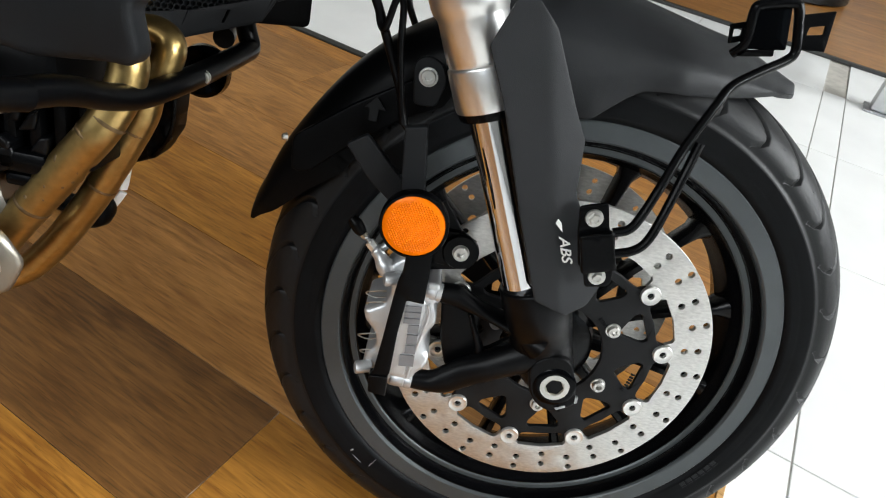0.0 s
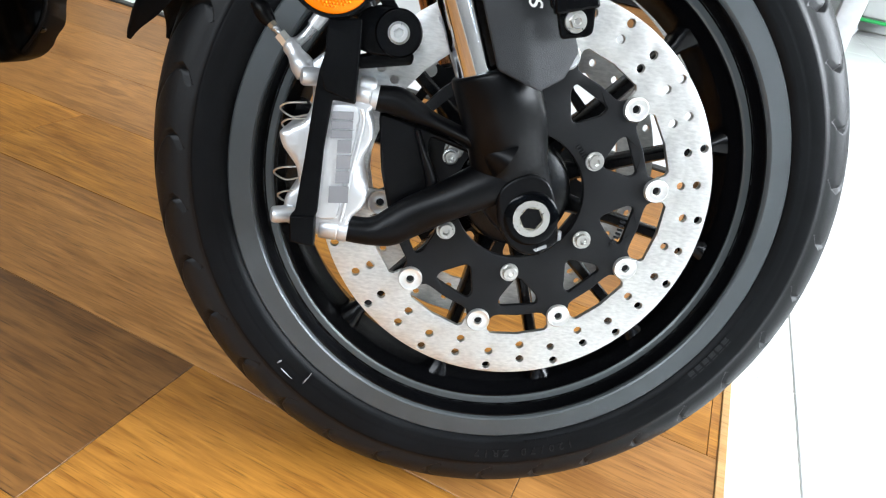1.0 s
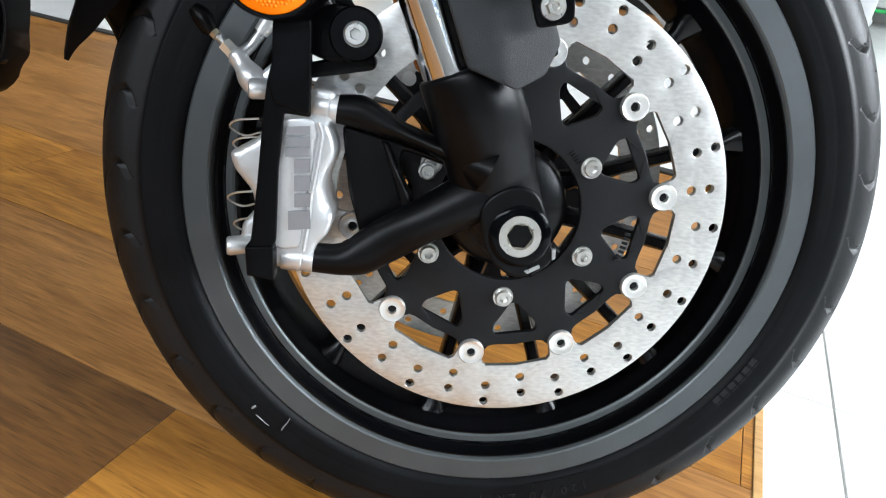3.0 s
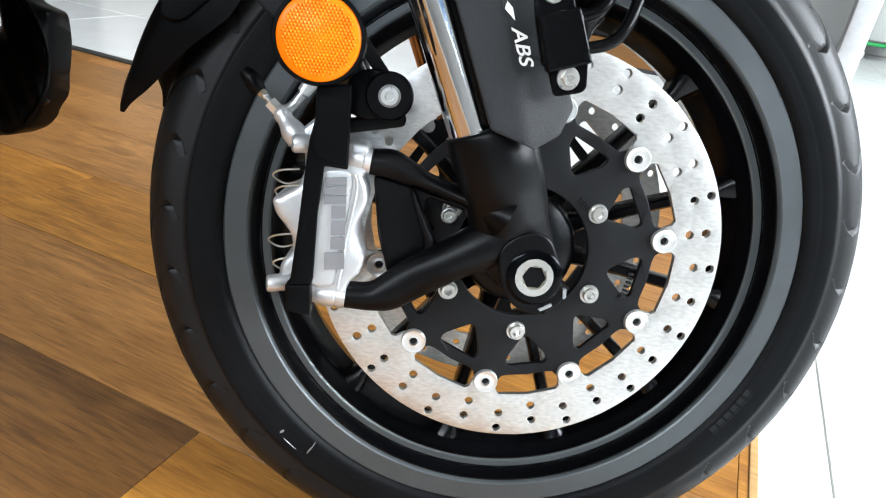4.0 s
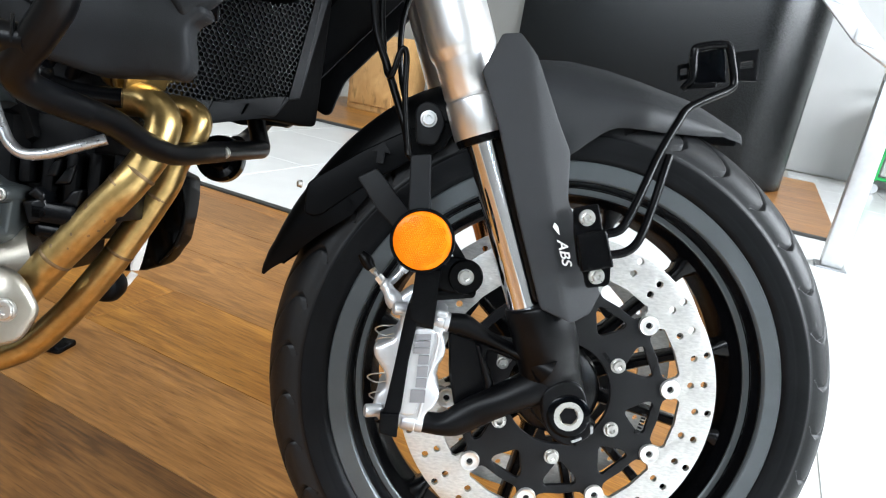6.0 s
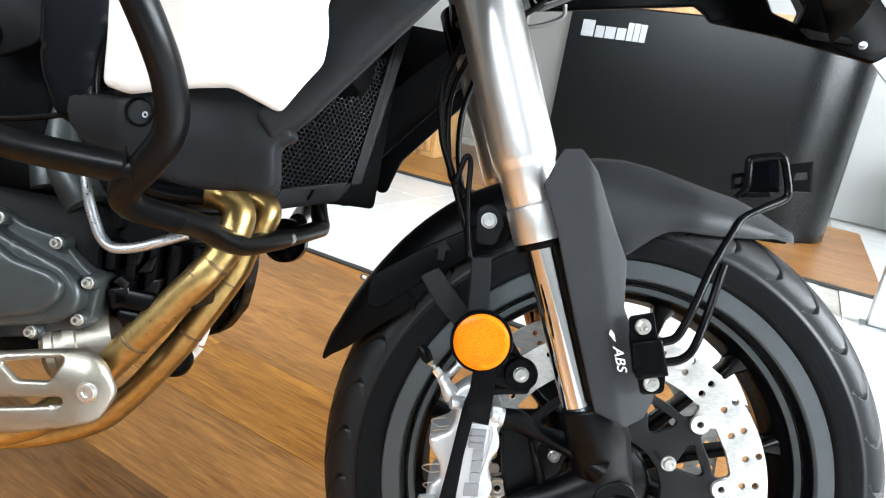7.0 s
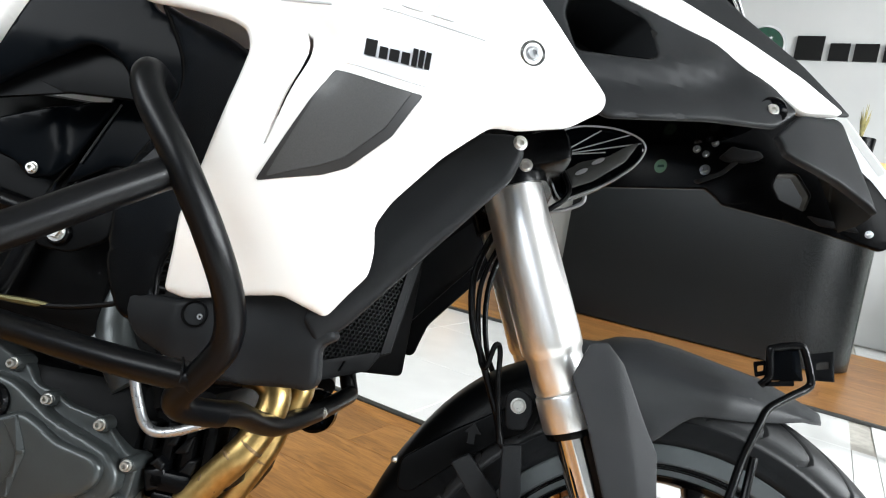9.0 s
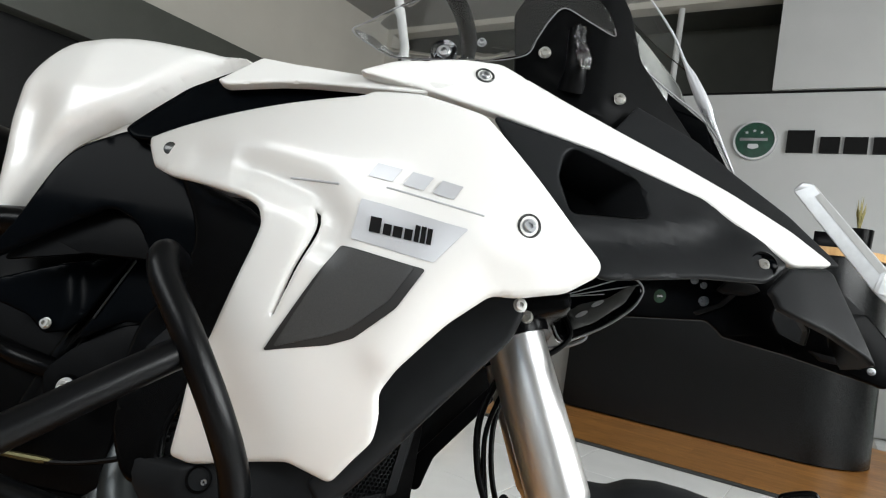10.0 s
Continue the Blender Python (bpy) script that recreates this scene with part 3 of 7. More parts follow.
sign = thing("wall_sign", "dark raised brand lettering on the back wall", "sign")
sign.matrix_basis = ROOM
part("lettering", bars(1.3, 0.24, BRAND, lambda a, b, d: (-0.63 + a, 6.368 + d, 2.56 + b), 0.03, 0.18), M_BLACKPRINT, sign, smooth=False)
emblem = thing("wall_emblem", "round green enamel emblem with silver rim on the wall", "emblem")
emblem.matrix_basis = ROOM
part("disc", lathe([(0, -0.03), (0.18, -0.026), (0.185, -0.02), (0.185, 0), (0, 0)], 40, centre=(-0.92, 6.369, 2.68)), M_GREENENAMEL, emblem)
part("rim", lathe([(0.182, -0.034), (0.2, -0.034), (0.205, -0.02), (0.205, 0), (0.182, 0)], 40, centre=(-0.92, 6.369, 2.68), closed=True), M_ALU, emblem, "silver rim")
part("band", box(-1.06, -0.8, 6.331, 6.341, 2.672, 2.702, 0.002), M_LETTER, emblem, "silver crossband of the emblem")
for k in (-0.07, 0.0, 0.07):
    star = [(0.02 * (1 if i % 2 == 0 else 0.42) * math.sin(i * math.pi / 5), 0.02 * (1 if i % 2 == 0 else 0.42) * math.cos(i * math.pi / 5)) for i in range(10)]
    part("star", plate([(-0.93 + k + a, 2.775 - abs(k) * 0.25 + b) for a, b in star], depth=6.332, thick=0.006), M_ALU, emblem, smooth=False)
part("crest", plate(rpoly([(-0.98, 2.60), (-0.93, 2.585), (-0.875, 2.605), (-0.885, 2.64), (-0.975, 2.64)], 0.01), depth=6.332, thick=0.006), M_ALU, emblem, smooth=False)

panel_ = tagged(room_part("wall_panel", merge(box(-0.82, 3.6, 6.34, 6.39, 3.2, HEIGHT - 0.01), box(-1.9, 3.6, 6.37, 6.398, 0.0, 3.17)), M_WALLPANEL), "white cladding panels with a dark shadow joint", "wall panel", kind="structure")
part("shadow_gap", box(-1.9, 3.6, 6.38, 6.4, 3.172, 3.198), M_BLACKPRINT, panel_, "dark shadow joint", False)
post = tagged(room_part("pillar", tube([(-1.86, 6.5, 3.2), (-1.86, 6.5, 4.22)], 0.035, 16, 0), M_WALLPANEL), "slim pale post in the high opening", "pillar", kind="structure")
front = thing("shutter_front", "black shutter front under a dark grey lintel box", "shutter")
front.matrix_basis = ROOM
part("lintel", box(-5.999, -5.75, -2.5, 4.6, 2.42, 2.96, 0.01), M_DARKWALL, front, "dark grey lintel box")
part("shutter", box(-5.995, -5.96, -2.4, 4.5, 0.0, 2.42), M_COUNTER, front, "plain black shutter", False)

# ---- things round the bike ----
def info_stand():
    """A slim aluminium floor stand with a sloping board."""
    s = thing("information_stand", "aluminium floor stand with a sloping display board", "display stand")
    s.matrix_basis = ROOM
    base = Vector((0.485, 2.46, TILE_Z))
    part("base_plate", box(base.x - 0.06, base.x + 0.06, base.y - 0.06, base.y + 0.06, TILE_Z, TILE_Z + 0.008, 0.003), M_ALUDARK, s)
    part("post", box(base.x - 0.04, base.x + 0.04, base.y - 0.04, base.y + 0.04, TILE_Z + 0.008, 0.86, 0.008), M_ALU, s)
    board = [(-0.18, 1.395), (-0.15, 1.43), (-0.11, 1.425), (0.17, 1.105), (0.3, 0.96), (0.44, 0.83), (0.44, 0.78), (0.3, 0.86), (0.14, 1.01)]
    part("board", plate(rpoly(board, 0.008), depth=2.33, thick=0.05, edge=0.006), M_ALU, s, "silver edge of the sloping board", True)
    part("sheet", plate(rpoly([(-0.1, 1.37), (-0.08, 1.385), (0.17, 1.095), (0.15, 1.08)], 0.004), depth=2.326, thick=0.003), M_WALLPANEL, s, "white printed sheet edge", False)
    return s


info_stand()


def desk_plant():
    p = thing("potted_plant", "small dry plant in a square black pot on the counter", "plant")
    p.matrix_basis = ROOM
    c = Vector((0.06, 4.4, 1.382))
    part("pot", lathe([(0, 0), (0.08, 0), (0.09, 0.17), (0.08, 0.17), (0.075, 0.15), (0, 0.15)], 24, "z", c), M_BLACKSATIN, p)
    rng = random.Random(5)
    for i in range(9):
        q, h = rng.uniform(0, 6.28), rng.uniform(0.12, 0.24)
        tip = c + Vector((math.cos(q) * 0.03, math.sin(q) * 0.03, 0.16 + h))
        part("leaf", tube([c + Vector((0, 0, 0.14)), c + Vector((math.cos(q) * 0.01, math.sin(q) * 0.01, 0.15 + h * 0.5)), tip], [0.005, 0.008, 0.001], 6, 4, flat=0.3), M_PLANT, p)
    return p


desk_plant()
tray = thing("paper_tray", "small black box on the counter top", "desk box")
tray.matrix_basis = ROOM
part("body", box(-0.2, 0.0, 4.5, 4.62, 1.382, 1.54, 0.006), M_BLACKSATIN, tray)

def trolley():
    t = thing("trolley", "white box trolley with a green steel frame on casters", "trolley")
    t.matrix_basis = ROOM
    u, v = 0.98, 5.75
    part("box", box(u + 0.03, u + 0.47, v + 0.03, v + 0.55, 0.14, 0.75, 0.02), M_WALLPANEL, t, "pale plastic box")
    for a in (0, 0.5):
        part("frame", tube([(u + a, v, 0.1), (u + a, v, 0.8), (u + a, v + 0.58, 0.8), (u + a, v + 0.58, 0.1)], 0.016, 10, 5), M_GREEN, t)
    for b in (0.0, 0.58):
        part("frame_rail", tube([(u, v + b, 0.12), (u + 0.5, v + b, 0.12)], 0.014, 10, 0), M_GREEN, t)
    for a in (0, 0.5):
        for b in (0, 0.58):
            part("caster", lathe([(0, -0.012), (0.04, -0.012), (0.045, -0.006), (0.045, 0.006), (0.04, 0.012), (0, 0.012)], 20, centre=(u + a, v + b, TILE_Z + 0.045)), M_SILVERDECAL, t)
    return t


trolley()

def display_box():
    c = thing("wooden_cabinet", "pale wooden cabinet standing on the tiles", "cabinet")
    c.matrix_basis = ROOM
    part("body", box(-3.1, -2.62, 4.0, 4.45, 0.0, 0.62, 0.006), M_WOODLIGHT, c)
    part("door", box(-3.06, -2.66, 3.978, 3.996, 0.05, 0.58, 0.004), M_WOODLIGHT, c)
    part("handle", tube([(-2.72, 3.975, 0.3), (-2.72, 3.955, 0.31), (-2.72, 3.955, 0.39), (-2.72, 3.975, 0.4)], 0.005, 8, 3), M_ALU, c)
    d = thing("dark_cabinet", "dark grey low cabinet with silver legs", "cabinet")
    d.matrix_basis = ROOM
    part("body", box(-2.55, -1.95, 4.9, 5.3, 0.12, 1.0, 0.006), M_COUNTER, d)
    part("door", box(-2.53, -2.26, 4.882, 4.898, 0.14, 0.98, 0.004), M_DARKWALL, d)
    part("door", box(-2.24, -1.97, 4.882, 4.898, 0.14, 0.98, 0.004), M_DARKWALL, d)
    for a in (-2.5, -2.0):
        for b in (4.95, 5.25):
            part("leg", lathe([(0, 0), (0.02, 0), (0.016, 0.125), (0, 0.125)], 12, "z", (a, b, 0)), M_ALU, d)


display_box()

# ---- the motorcycle ----
bike = thing("motorcycle", "white and black adventure motorcycle leaning on its side stand", "motorcycle")
bike.matrix_basis = pose(0, 0, 0, -12.5, 0, 0)
AXLE = Vector((0, 0, 0.3))


def bpart(name, bm, mat, parent=None, label="", smooth=True, sharp=40):
    return part(name, bm, mat, parent or bike, label, smooth, sharp)


# front wheel
def tyre_mesh():
    """A road tyre with cut tread grooves on its crown and a stepped sidewall."""
    prof = [(0.221, 0.040), (0.2215, 0.049), (0.226, 0.0535), (0.2308, 0.0545), (0.2312, 0.0562), (0.236, 0.0592), (0.238, 0.06), (0.239, 0.0599), (0.24, 0.0604), (0.2412, 0.0602), (0.2424, 0.0608), (0.2436, 0.0606), (0.246, 0.0613), (0.2555, 0.0619), (0.2578, 0.0618), (0.2584, 0.0604), (0.262, 0.0604)]
    n_arc = 72
    for i in range(n_arc + 1):
        q = math.pi / 2 * (1 - i / n_arc)
        prof.append((0.264 + 0.036 * math.cos(q) ** 0.92 if q < math.pi / 2 else 0.264, 0.0602 * math.sin(q)))
    prof = prof + [(r, -y) for r, y in reversed(prof[:-1])]
    pr = np.array(prof)
    seg = np.r_[0, np.cumsum(np.hypot(*np.diff(pr, axis=0).T))]
    lateral = seg - seg[len(seg) // 2]
    n, reps = 2000, 34
    arc = -np.arange(n) / n * 2 * math.pi * 0.29
    period = 2 * math.pi * 0.29 / reps
    A, L = np.meshgrid(arc, lateral, indexing="ij")
    R = np.tile(pr[:, 0], (n, 1))
    groove = np.array([(-0.012, 0.008), (0.004, 0.022), (0.022, 0.0355), (0.04, 0.046), (0.054, 0.0545), (0.062, 0.061), (0.0645, 0.0665), (0.0605, 0.0715), (0.0535, 0.075)])
    cut = np.zeros_like(R)
    for side in (1, -1):
        for off in (-period, 0, period, 2 * period):
            a = ((A + (0.5 * period if side < 0 else 0)) % period) + off
            b = L * side
            d = np.full_like(R, 1.0)
            for (x0, z0), (x1, z1) in zip(groove, groove[1:]):
                ex, ez = x1 - x0, z1 - z0
                t = np.clip(((a - x0) * ex + (b - z0) * ez) / (ex * ex + ez * ez), 0, 1)
                d = np.minimum(d, np.hypot(a - x0 - t * ex, b - z0 - t * ez))
            cut = np.maximum(cut, np.clip(2.2 - d / 0.001, 0, 1))
    depth = 0.008 * np.clip((R - 0.2635) / 0.006, 0, 1)
    R = R - cut * depth
    q = np.arange(n) / n * 2 * math.pi
    co = np.stack([R * np.cos(q)[:, None], np.tile(pr[:, 1], (n, 1)), R * np.sin(q)[:, None] + 0.3], -1).reshape(-1, 3)
    k = len(prof)
    i, j = np.meshgrid(np.arange(n), np.arange(k - 1), indexing="ij")
    a, b = i * k + j, ((i + 1) % n) * k + j
    faces = np.stack([a, b, b + 1, a + 1], -1).reshape(-1, 4)
    mesh = bpy.data.meshes.new("tyre")
    mesh.from_pydata(co.tolist(), [], faces.tolist())
    mesh.shade_smooth()
    mesh.materials.append(M_TYRE)
    mesh.materials.append(M_TREAD)
    mesh.polygons.foreach_set("material_index", np.where(pr[:-1, 0][j] >= 0.258, 1, 0).ravel().astype(np.int32))
    nubs = bmesh.new()
    for i in range(reps):
        for along, side in ((0.006, 0.0665), (0.03, 0.058)):
            r, y = np.interp(side, lateral, pr[:, 0]), np.interp(side, lateral, pr[:, 1])
            q = -(i * period + along) / 0.29
            at = Vector((r * math.cos(q), y, r * math.sin(q) + 0.3))
            out = Vector((math.cos(q) * 0.6, 0.8, math.sin(q) * 0.6))
            for sgn in (1, -1):
                p, o = Vector((at.x, at.y * sgn, at.z)), Vector((out.x, out.y * sgn, out.z))
                t = o.orthogonal().normalized()
                base = [nubs.verts.new(p + (t * math.cos(k * math.pi / 3) + o.cross(t) * math.sin(k * math.pi / 3)) * 0.0007 - o * 0.0004) for k in range(6)]
                tip = nubs.verts.new(p + o * 0.0011)
                for k in range(6):
                    nubs.faces.new((base[k], base[(k + 1) % 6], tip))
    return mesh, nubs


RIM_SIDE = [(0.226, -0.040), (0.2305, -0.05), (0.2314, -0.0562), (0.2300, -0.0574), (0.2142, -0.0572), (0.2128, -0.0562), (0.2117, -0.0542), (0.2095, -0.0455), (0.2076, -0.0428), (0.2058, -0.0428), (0.2000, -0.0426), (0.1985, -0.0414), (0.1970, -0.0370), (0.1925, -0.0315), (0.1905, -0.027), (0.188, -0.012), (0.185, 0.0)]
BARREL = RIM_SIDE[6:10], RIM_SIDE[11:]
rim_outline = RIM_SIDE + [(r, -y) for r, y in reversed(RIM_SIDE[:-1])] + [(0.2, 0.03), (0.196, 0.0), (0.2, -0.03)]
rim = bpart("front_wheel", lathe(rim_outline, 120, centre=AXLE, closed=True), M_RIM, None, "grey painted cast front wheel rim", True, 14)
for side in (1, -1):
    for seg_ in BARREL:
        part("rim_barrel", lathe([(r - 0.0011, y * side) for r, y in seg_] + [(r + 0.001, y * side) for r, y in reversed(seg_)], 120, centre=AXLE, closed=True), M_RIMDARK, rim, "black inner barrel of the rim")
tyre_data, nub_data = tyre_mesh()
tyre = link_mesh("tyre", tyre_data, None, rim, "black road tyre with cut tread grooves")
part("moulding_nub", nub_data, M_TREAD, rim, "tiny rubber moulding nubs on the tread", False)["kind"] = "stuff"
part("hub", lathe([(0.012, -0.062), (0.03, -0.062), (0.044, -0.056), (0.047, -0.045), (0.04, -0.03), (0.036, 0.0), (0.04, 0.03), (0.047, 0.045), (0.044, 0.056), (0.03, 0.062), (0.012, 0.062)], 48, centre=AXLE, closed=True), M_RIMDARK, rim, "black wheel hub")
part("axle", lathe([(0, -0.118), (0.0105, -0.118), (0.0105, 0.118), (0, 0.118)], 24, centre=AXLE), M_BOLT, rim, "steel wheel axle")


def spoke_mesh():
    """A cast spoke along +x, ribbed, flaring into the rim and the hub."""
    bm = bmesh.new()
    rows = []
    for r, w, d, y in ((0.035, 0.011, 0.02, -0.004), (0.06, 0.0075, 0.017, -0.006), (0.1, 0.0055, 0.014, -0.008), (0.15, 0.0052, 0.013, -0.01), (0.178, 0.0065, 0.014, -0.012), (0.191, 0.013, 0.018, -0.012)):
        sec = [(-w, -d * 0.7), (-w * 0.55, -d), (w * 0.55, -d), (w, -d * 0.7), (w * 0.8, d * 0.8), (w * 0.4, d), (-w * 0.4, d), (-w * 0.8, d * 0.8)]
        rows.append([bm.verts.new((r, y + b, a)) for a, b in sec])
    for a, b in zip(rows, rows[1:]):
        for i in range(8):
            bm.faces.new((a[i], a[(i + 1) % 8], b[(i + 1) % 8], b[i]))
    bm.faces.new(rows[0])
    bm.faces.new(list(reversed(rows[-1])))
    return finish(bm, "spoke", True, 50)


spoke = spoke_mesh()
for i in range(12):
    ob = link_mesh("spoke", spoke, M_RIMDARK, rim, "black cast spoke" if i == 0 else "")
    ob.matrix_basis = Matrix.Translation(AXLE) @ pose(0, 0, 0, 0, -(19 + 30 * i), 0)
# small paint spots on the wheel
for x, z, y, r in ((-0.196, 0.199, -0.0535, 0.0021), (-0.208, 0.188, -0.0565, 0.0019)):
    part("balance_mark", lathe([(0, -0.0012), (r * 0.8, -0.001), (r, 0), (0, 0)], 10, centre=(x, y, z)), M_PRINT, rim, "tiny white paint spot", True)


def arc_blocks(r0, r1, q0, q1, n, y0, fill, thick=0.0009):
    """A row of raised blocks along an arc of the sidewall."""
    bm = bmesh.new()
    for i in range(n):
        a, b = q0 + (q1 - q0) * i / n, q0 + (q1 - q0) * (i + fill) / n
        vs = []
        for y in (y0 + 0.0012, y0 - thick):
            for r, q in ((r0, a), (r0, b), (r1, b), (r1, a)):
                vs.append(bm.verts.new((r * math.cos(radians(q)), y + (r - r0) * -0.09, 0.3 + r * math.sin(radians(q)))))
        for f in ((0, 1, 2, 3), (7, 6, 5, 4), (0, 4, 5, 1), (1, 5, 6, 2), (2, 6, 7, 3), (3, 7, 4, 0)):
            bm.faces.new([vs[j] for j in f])
    return bm


part("sidewall_lettering", arc_blocks(0.237, 0.2515, -26, -52 + 14, 6, -0.0592, 0.72), M_TYREMARK, rim, "raised black maker's mark shown as blocks", False)
size_text = bmesh.new()
for k, ch in enumerate("120/70 ZR17"):
    if ch == " ":
        continue
    glyph = text_mesh("glyph", ch, 0.0105, 0.0004, 0.0, 0.0)
    q = radians(-67.4 - 2.05 * k)
    rad_, tan_ = Vector((math.cos(q), 0, math.sin(q))), Vector((math.sin(q), 0, -math.cos(q)))
    glyph.transform(Matrix(((tan_.x, rad_.x, 0, AXLE.x + rad_.x * 0.247), (0, -0.02, -1, -0.0616), (tan_.z, rad_.z, 0, AXLE.z + rad_.z * 0.247), (0, 0, 0, 1))))
    size_text.from_mesh(glyph)
    bpy.data.meshes.remove(glyph)
part("sidewall_lettering", size_text, M_TYREMARK, rim, "raised black tyre size marking 120/70 ZR17", False)
# scuffs on the sidewall
for pts, r in (([(-0.179, 0.1257), (-0.1772, 0.127), (-0.1759, 0.1282)], 0.0011), ([(-0.1757, 0.1206), (-0.1716, 0.1167), (-0.1679, 0.1132), (-0.1653, 0.1113)], 0.0005), ([(-0.1558, 0.1079), (-0.1537, 0.1115), (-0.1515, 0.1145), (-0.1495, 0.1187)], 0.0007)):
    part("scuff", tube([(x, -0.0617, z) for x, z in pts], [r * (1 if i == 1 else 0.6) for i in range(len(pts))], 6, 2), M_LETTER, rim, "pale scuff on the tyre sidewall")
part("sidewall_lettering", arc_blocks(0.236, 0.24, -66, -78, 9, -0.0592, 0.6), M_TYRE, rim, "raised black small print shown as blocks", False)
part("sidewall_lettering", arc_blocks(0.24, 0.25, 168, 190, 8, -0.0592, 0.65), M_TYREMARK, rim, "raised black maker's mark shown as blocks", False)

# brake discs
BOB = [radians(10.3 + 36 * i) for i in range(10)]


def polar(r, q, c=AXLE):
    return (c.x + r * math.cos(q), c.z + r * math.sin(q))


def rotor_mesh():
    outer = [polar(0.16, 2 * math.pi * i / 160) for i in range(160)]
    inner = []
    for q in BOB:
        for dq, r in ((-4.6, 0.1135), (-3.2, 0.1125), (3.2, 0.1125), (4.6, 0.1135), (5.4, 0.121), (6.8, 0.1235), (18, 0.1235), (29.2, 0.1235), (30.6, 0.121)):
            inner.append(polar(r, q + radians(dq)))
    holes = [inner]
    for i in range(32):
        q = radians(11.25 * i)
        for r in ((0.1405, 0.154) if i % 2 == 0 else (0.134, 0.1475)):
            c = polar(r, q)
            holes.append([(c[0] + 0.0035 * math.cos(t), c[1] + 0.0035 * math.sin(t)) for t in (2 * math.pi * j / 10 for j in range(10))])
    return finish(plate(outer, holes, depth=0.0, thick=0.0048, edge=0.0004), "brake_disc", True, 30)


def carrier_mesh():
    outer = []
    for q in BOB:
        for dq, r in ((-5.2, 0.1105), (-3.5, 0.1185), (-1.5, 0.1205), (1.5, 0.1205), (3.5, 0.1185), (5.2, 0.1105), (6.6, 0.1065), (9, 0.105), (18, 0.105), (27, 0.105), (29.4, 0.1065)):
            outer.append(polar(r, q + radians(dq)))
    hub_hole = [polar(0.0525, 2 * math.pi * i / 48) for i in range(48)]
    holes = [hub_hole]
    for q in BOB:
        m = q + radians(18)
        holes.append(rpoly([polar(0.0712, m - radians(1.8)), polar(0.0712, m + radians(1.8)), polar(0.0905, m + radians(10.6)), polar(0.0972, m + radians(9.6)), polar(0.0972, m - radians(9.6)), polar(0.0905, m - radians(10.6))], 0.0035, 3))
    return finish(plate(outer, holes, depth=0.0, thick=0.005, edge=0.0008), "carrier", True, 30)


rotor, carrier = rotor_mesh(), carrier_mesh()
bobbin = finish(lathe([(0, 0.001), (0.003, 0.001), (0.0034, -0.003), (0.0062, -0.0024), (0.0092, -0.0034), (0.0099, -0.0026), (0.0101, 0.0), (0.0062, 0.0004), (0.0062, 0.007), (0, 0.007)], 24), "bobbin")
for y, flip in ((-0.065, 1), (0.065, -1)):
    disc = link_mesh("brake_disc", rotor, M_STEEL, bike, "brushed steel drilled brake rotor")
    disc.location = (0, y, 0)
    if flip < 0:
        disc.matrix_basis = Matrix.Translation((0, y, 0)) @ Matrix.Translation(AXLE) @ pose(0, 0, 0, 0, 0, 180) @ Matrix.Translation(-AXLE)
    c = link_mesh("carrier", carrier, M_ANODISED, disc, "black slotted disc carrier")
    c.location = (0, -0.0012, 0)
    if flip > 0:
        for r_, q0, n_ in ((0.058, 40, 5), (0.088, -20, 7), (0.088, 100, 4)):
            part("stamped_mark", arc_blocks(r_, r_ + 0.004, q0, q0 + 2.2 * n_, n_, -0.0012, 0.55, 0.0003), M_PLASTIC, c, "", False)
    for q in BOB:
        o = link_mesh("bobbin", bobbin, M_BOBBIN, disc)
        x, z = polar(0.112, q)
        o.location = (x, -0.0014, z)
    for i in range(6):
        x, z = polar(0.0655, radians(-26.5 + 60 * i))
        bolt(x, -0.0012, z, 0.0062, 0.006, disc, turn=17 * i)

# fork: the right leg is the near one
FK0, FKD = Vector((-0.0146, 0, 0.3025)), Vector((-0.3985, 0, 0.9172))


def fork_at(s, y, off=0.0):
    """A place along a fork leg, s metres from the axle's level."""
    return FK0 + FKD * s + Vector((FKD.z, 0, -FKD.x)) * off + Vector((0, y, 0))


def along_fork(profile, y, n=48):
    """Turns (radius, s) round a fork leg."""
    bm = lathe(profile, n, "z")
    m = Matrix.Translation(FK0 + Vector((0, y, 0))) @ Vector((0, 0, 1)).rotation_difference(FKD).to_matrix().to_4x4()
    return moved(bm, m)


def fork_casting():
    """The near fork bottom: a cast barrel, wider towards the front, that thins towards the axle."""
    rows = []
    for s, l, r, front in ((0.0975, -0.021, 0.031, -0.138), (0.095, -0.0223, 0.0335, -0.1405), (0.085, -0.0225, 0.036, -0.1415), (0.07, -0.0223, 0.037, -0.1405), (0.055, -0.0225, 0.0368, -0.136), (0.042, -0.0225, 0.0357, -0.1295), (0.03, -0.023, 0.0343, -0.1235), (0.02, -0.0232, 0.0333, -0.1195), (0.0, -0.022, 0.032, -0.117), (-0.012, -0.018, 0.0308, -0.116), (-0.025, -0.0105, 0.0285, -0.115), (-0.037, -0.003, 0.021, -0.112), (-0.041, 0.004, 0.014, -0.108)):
        a, b = fork_at(s, 0, l), fork_at(s, 0, r)
        rows.append(((a.x, a.z), (b.x, b.z), (front - 0.086) / 2, (-0.086 - front) / 2))
    return loft(rows, 72, 8)
near_leg = None
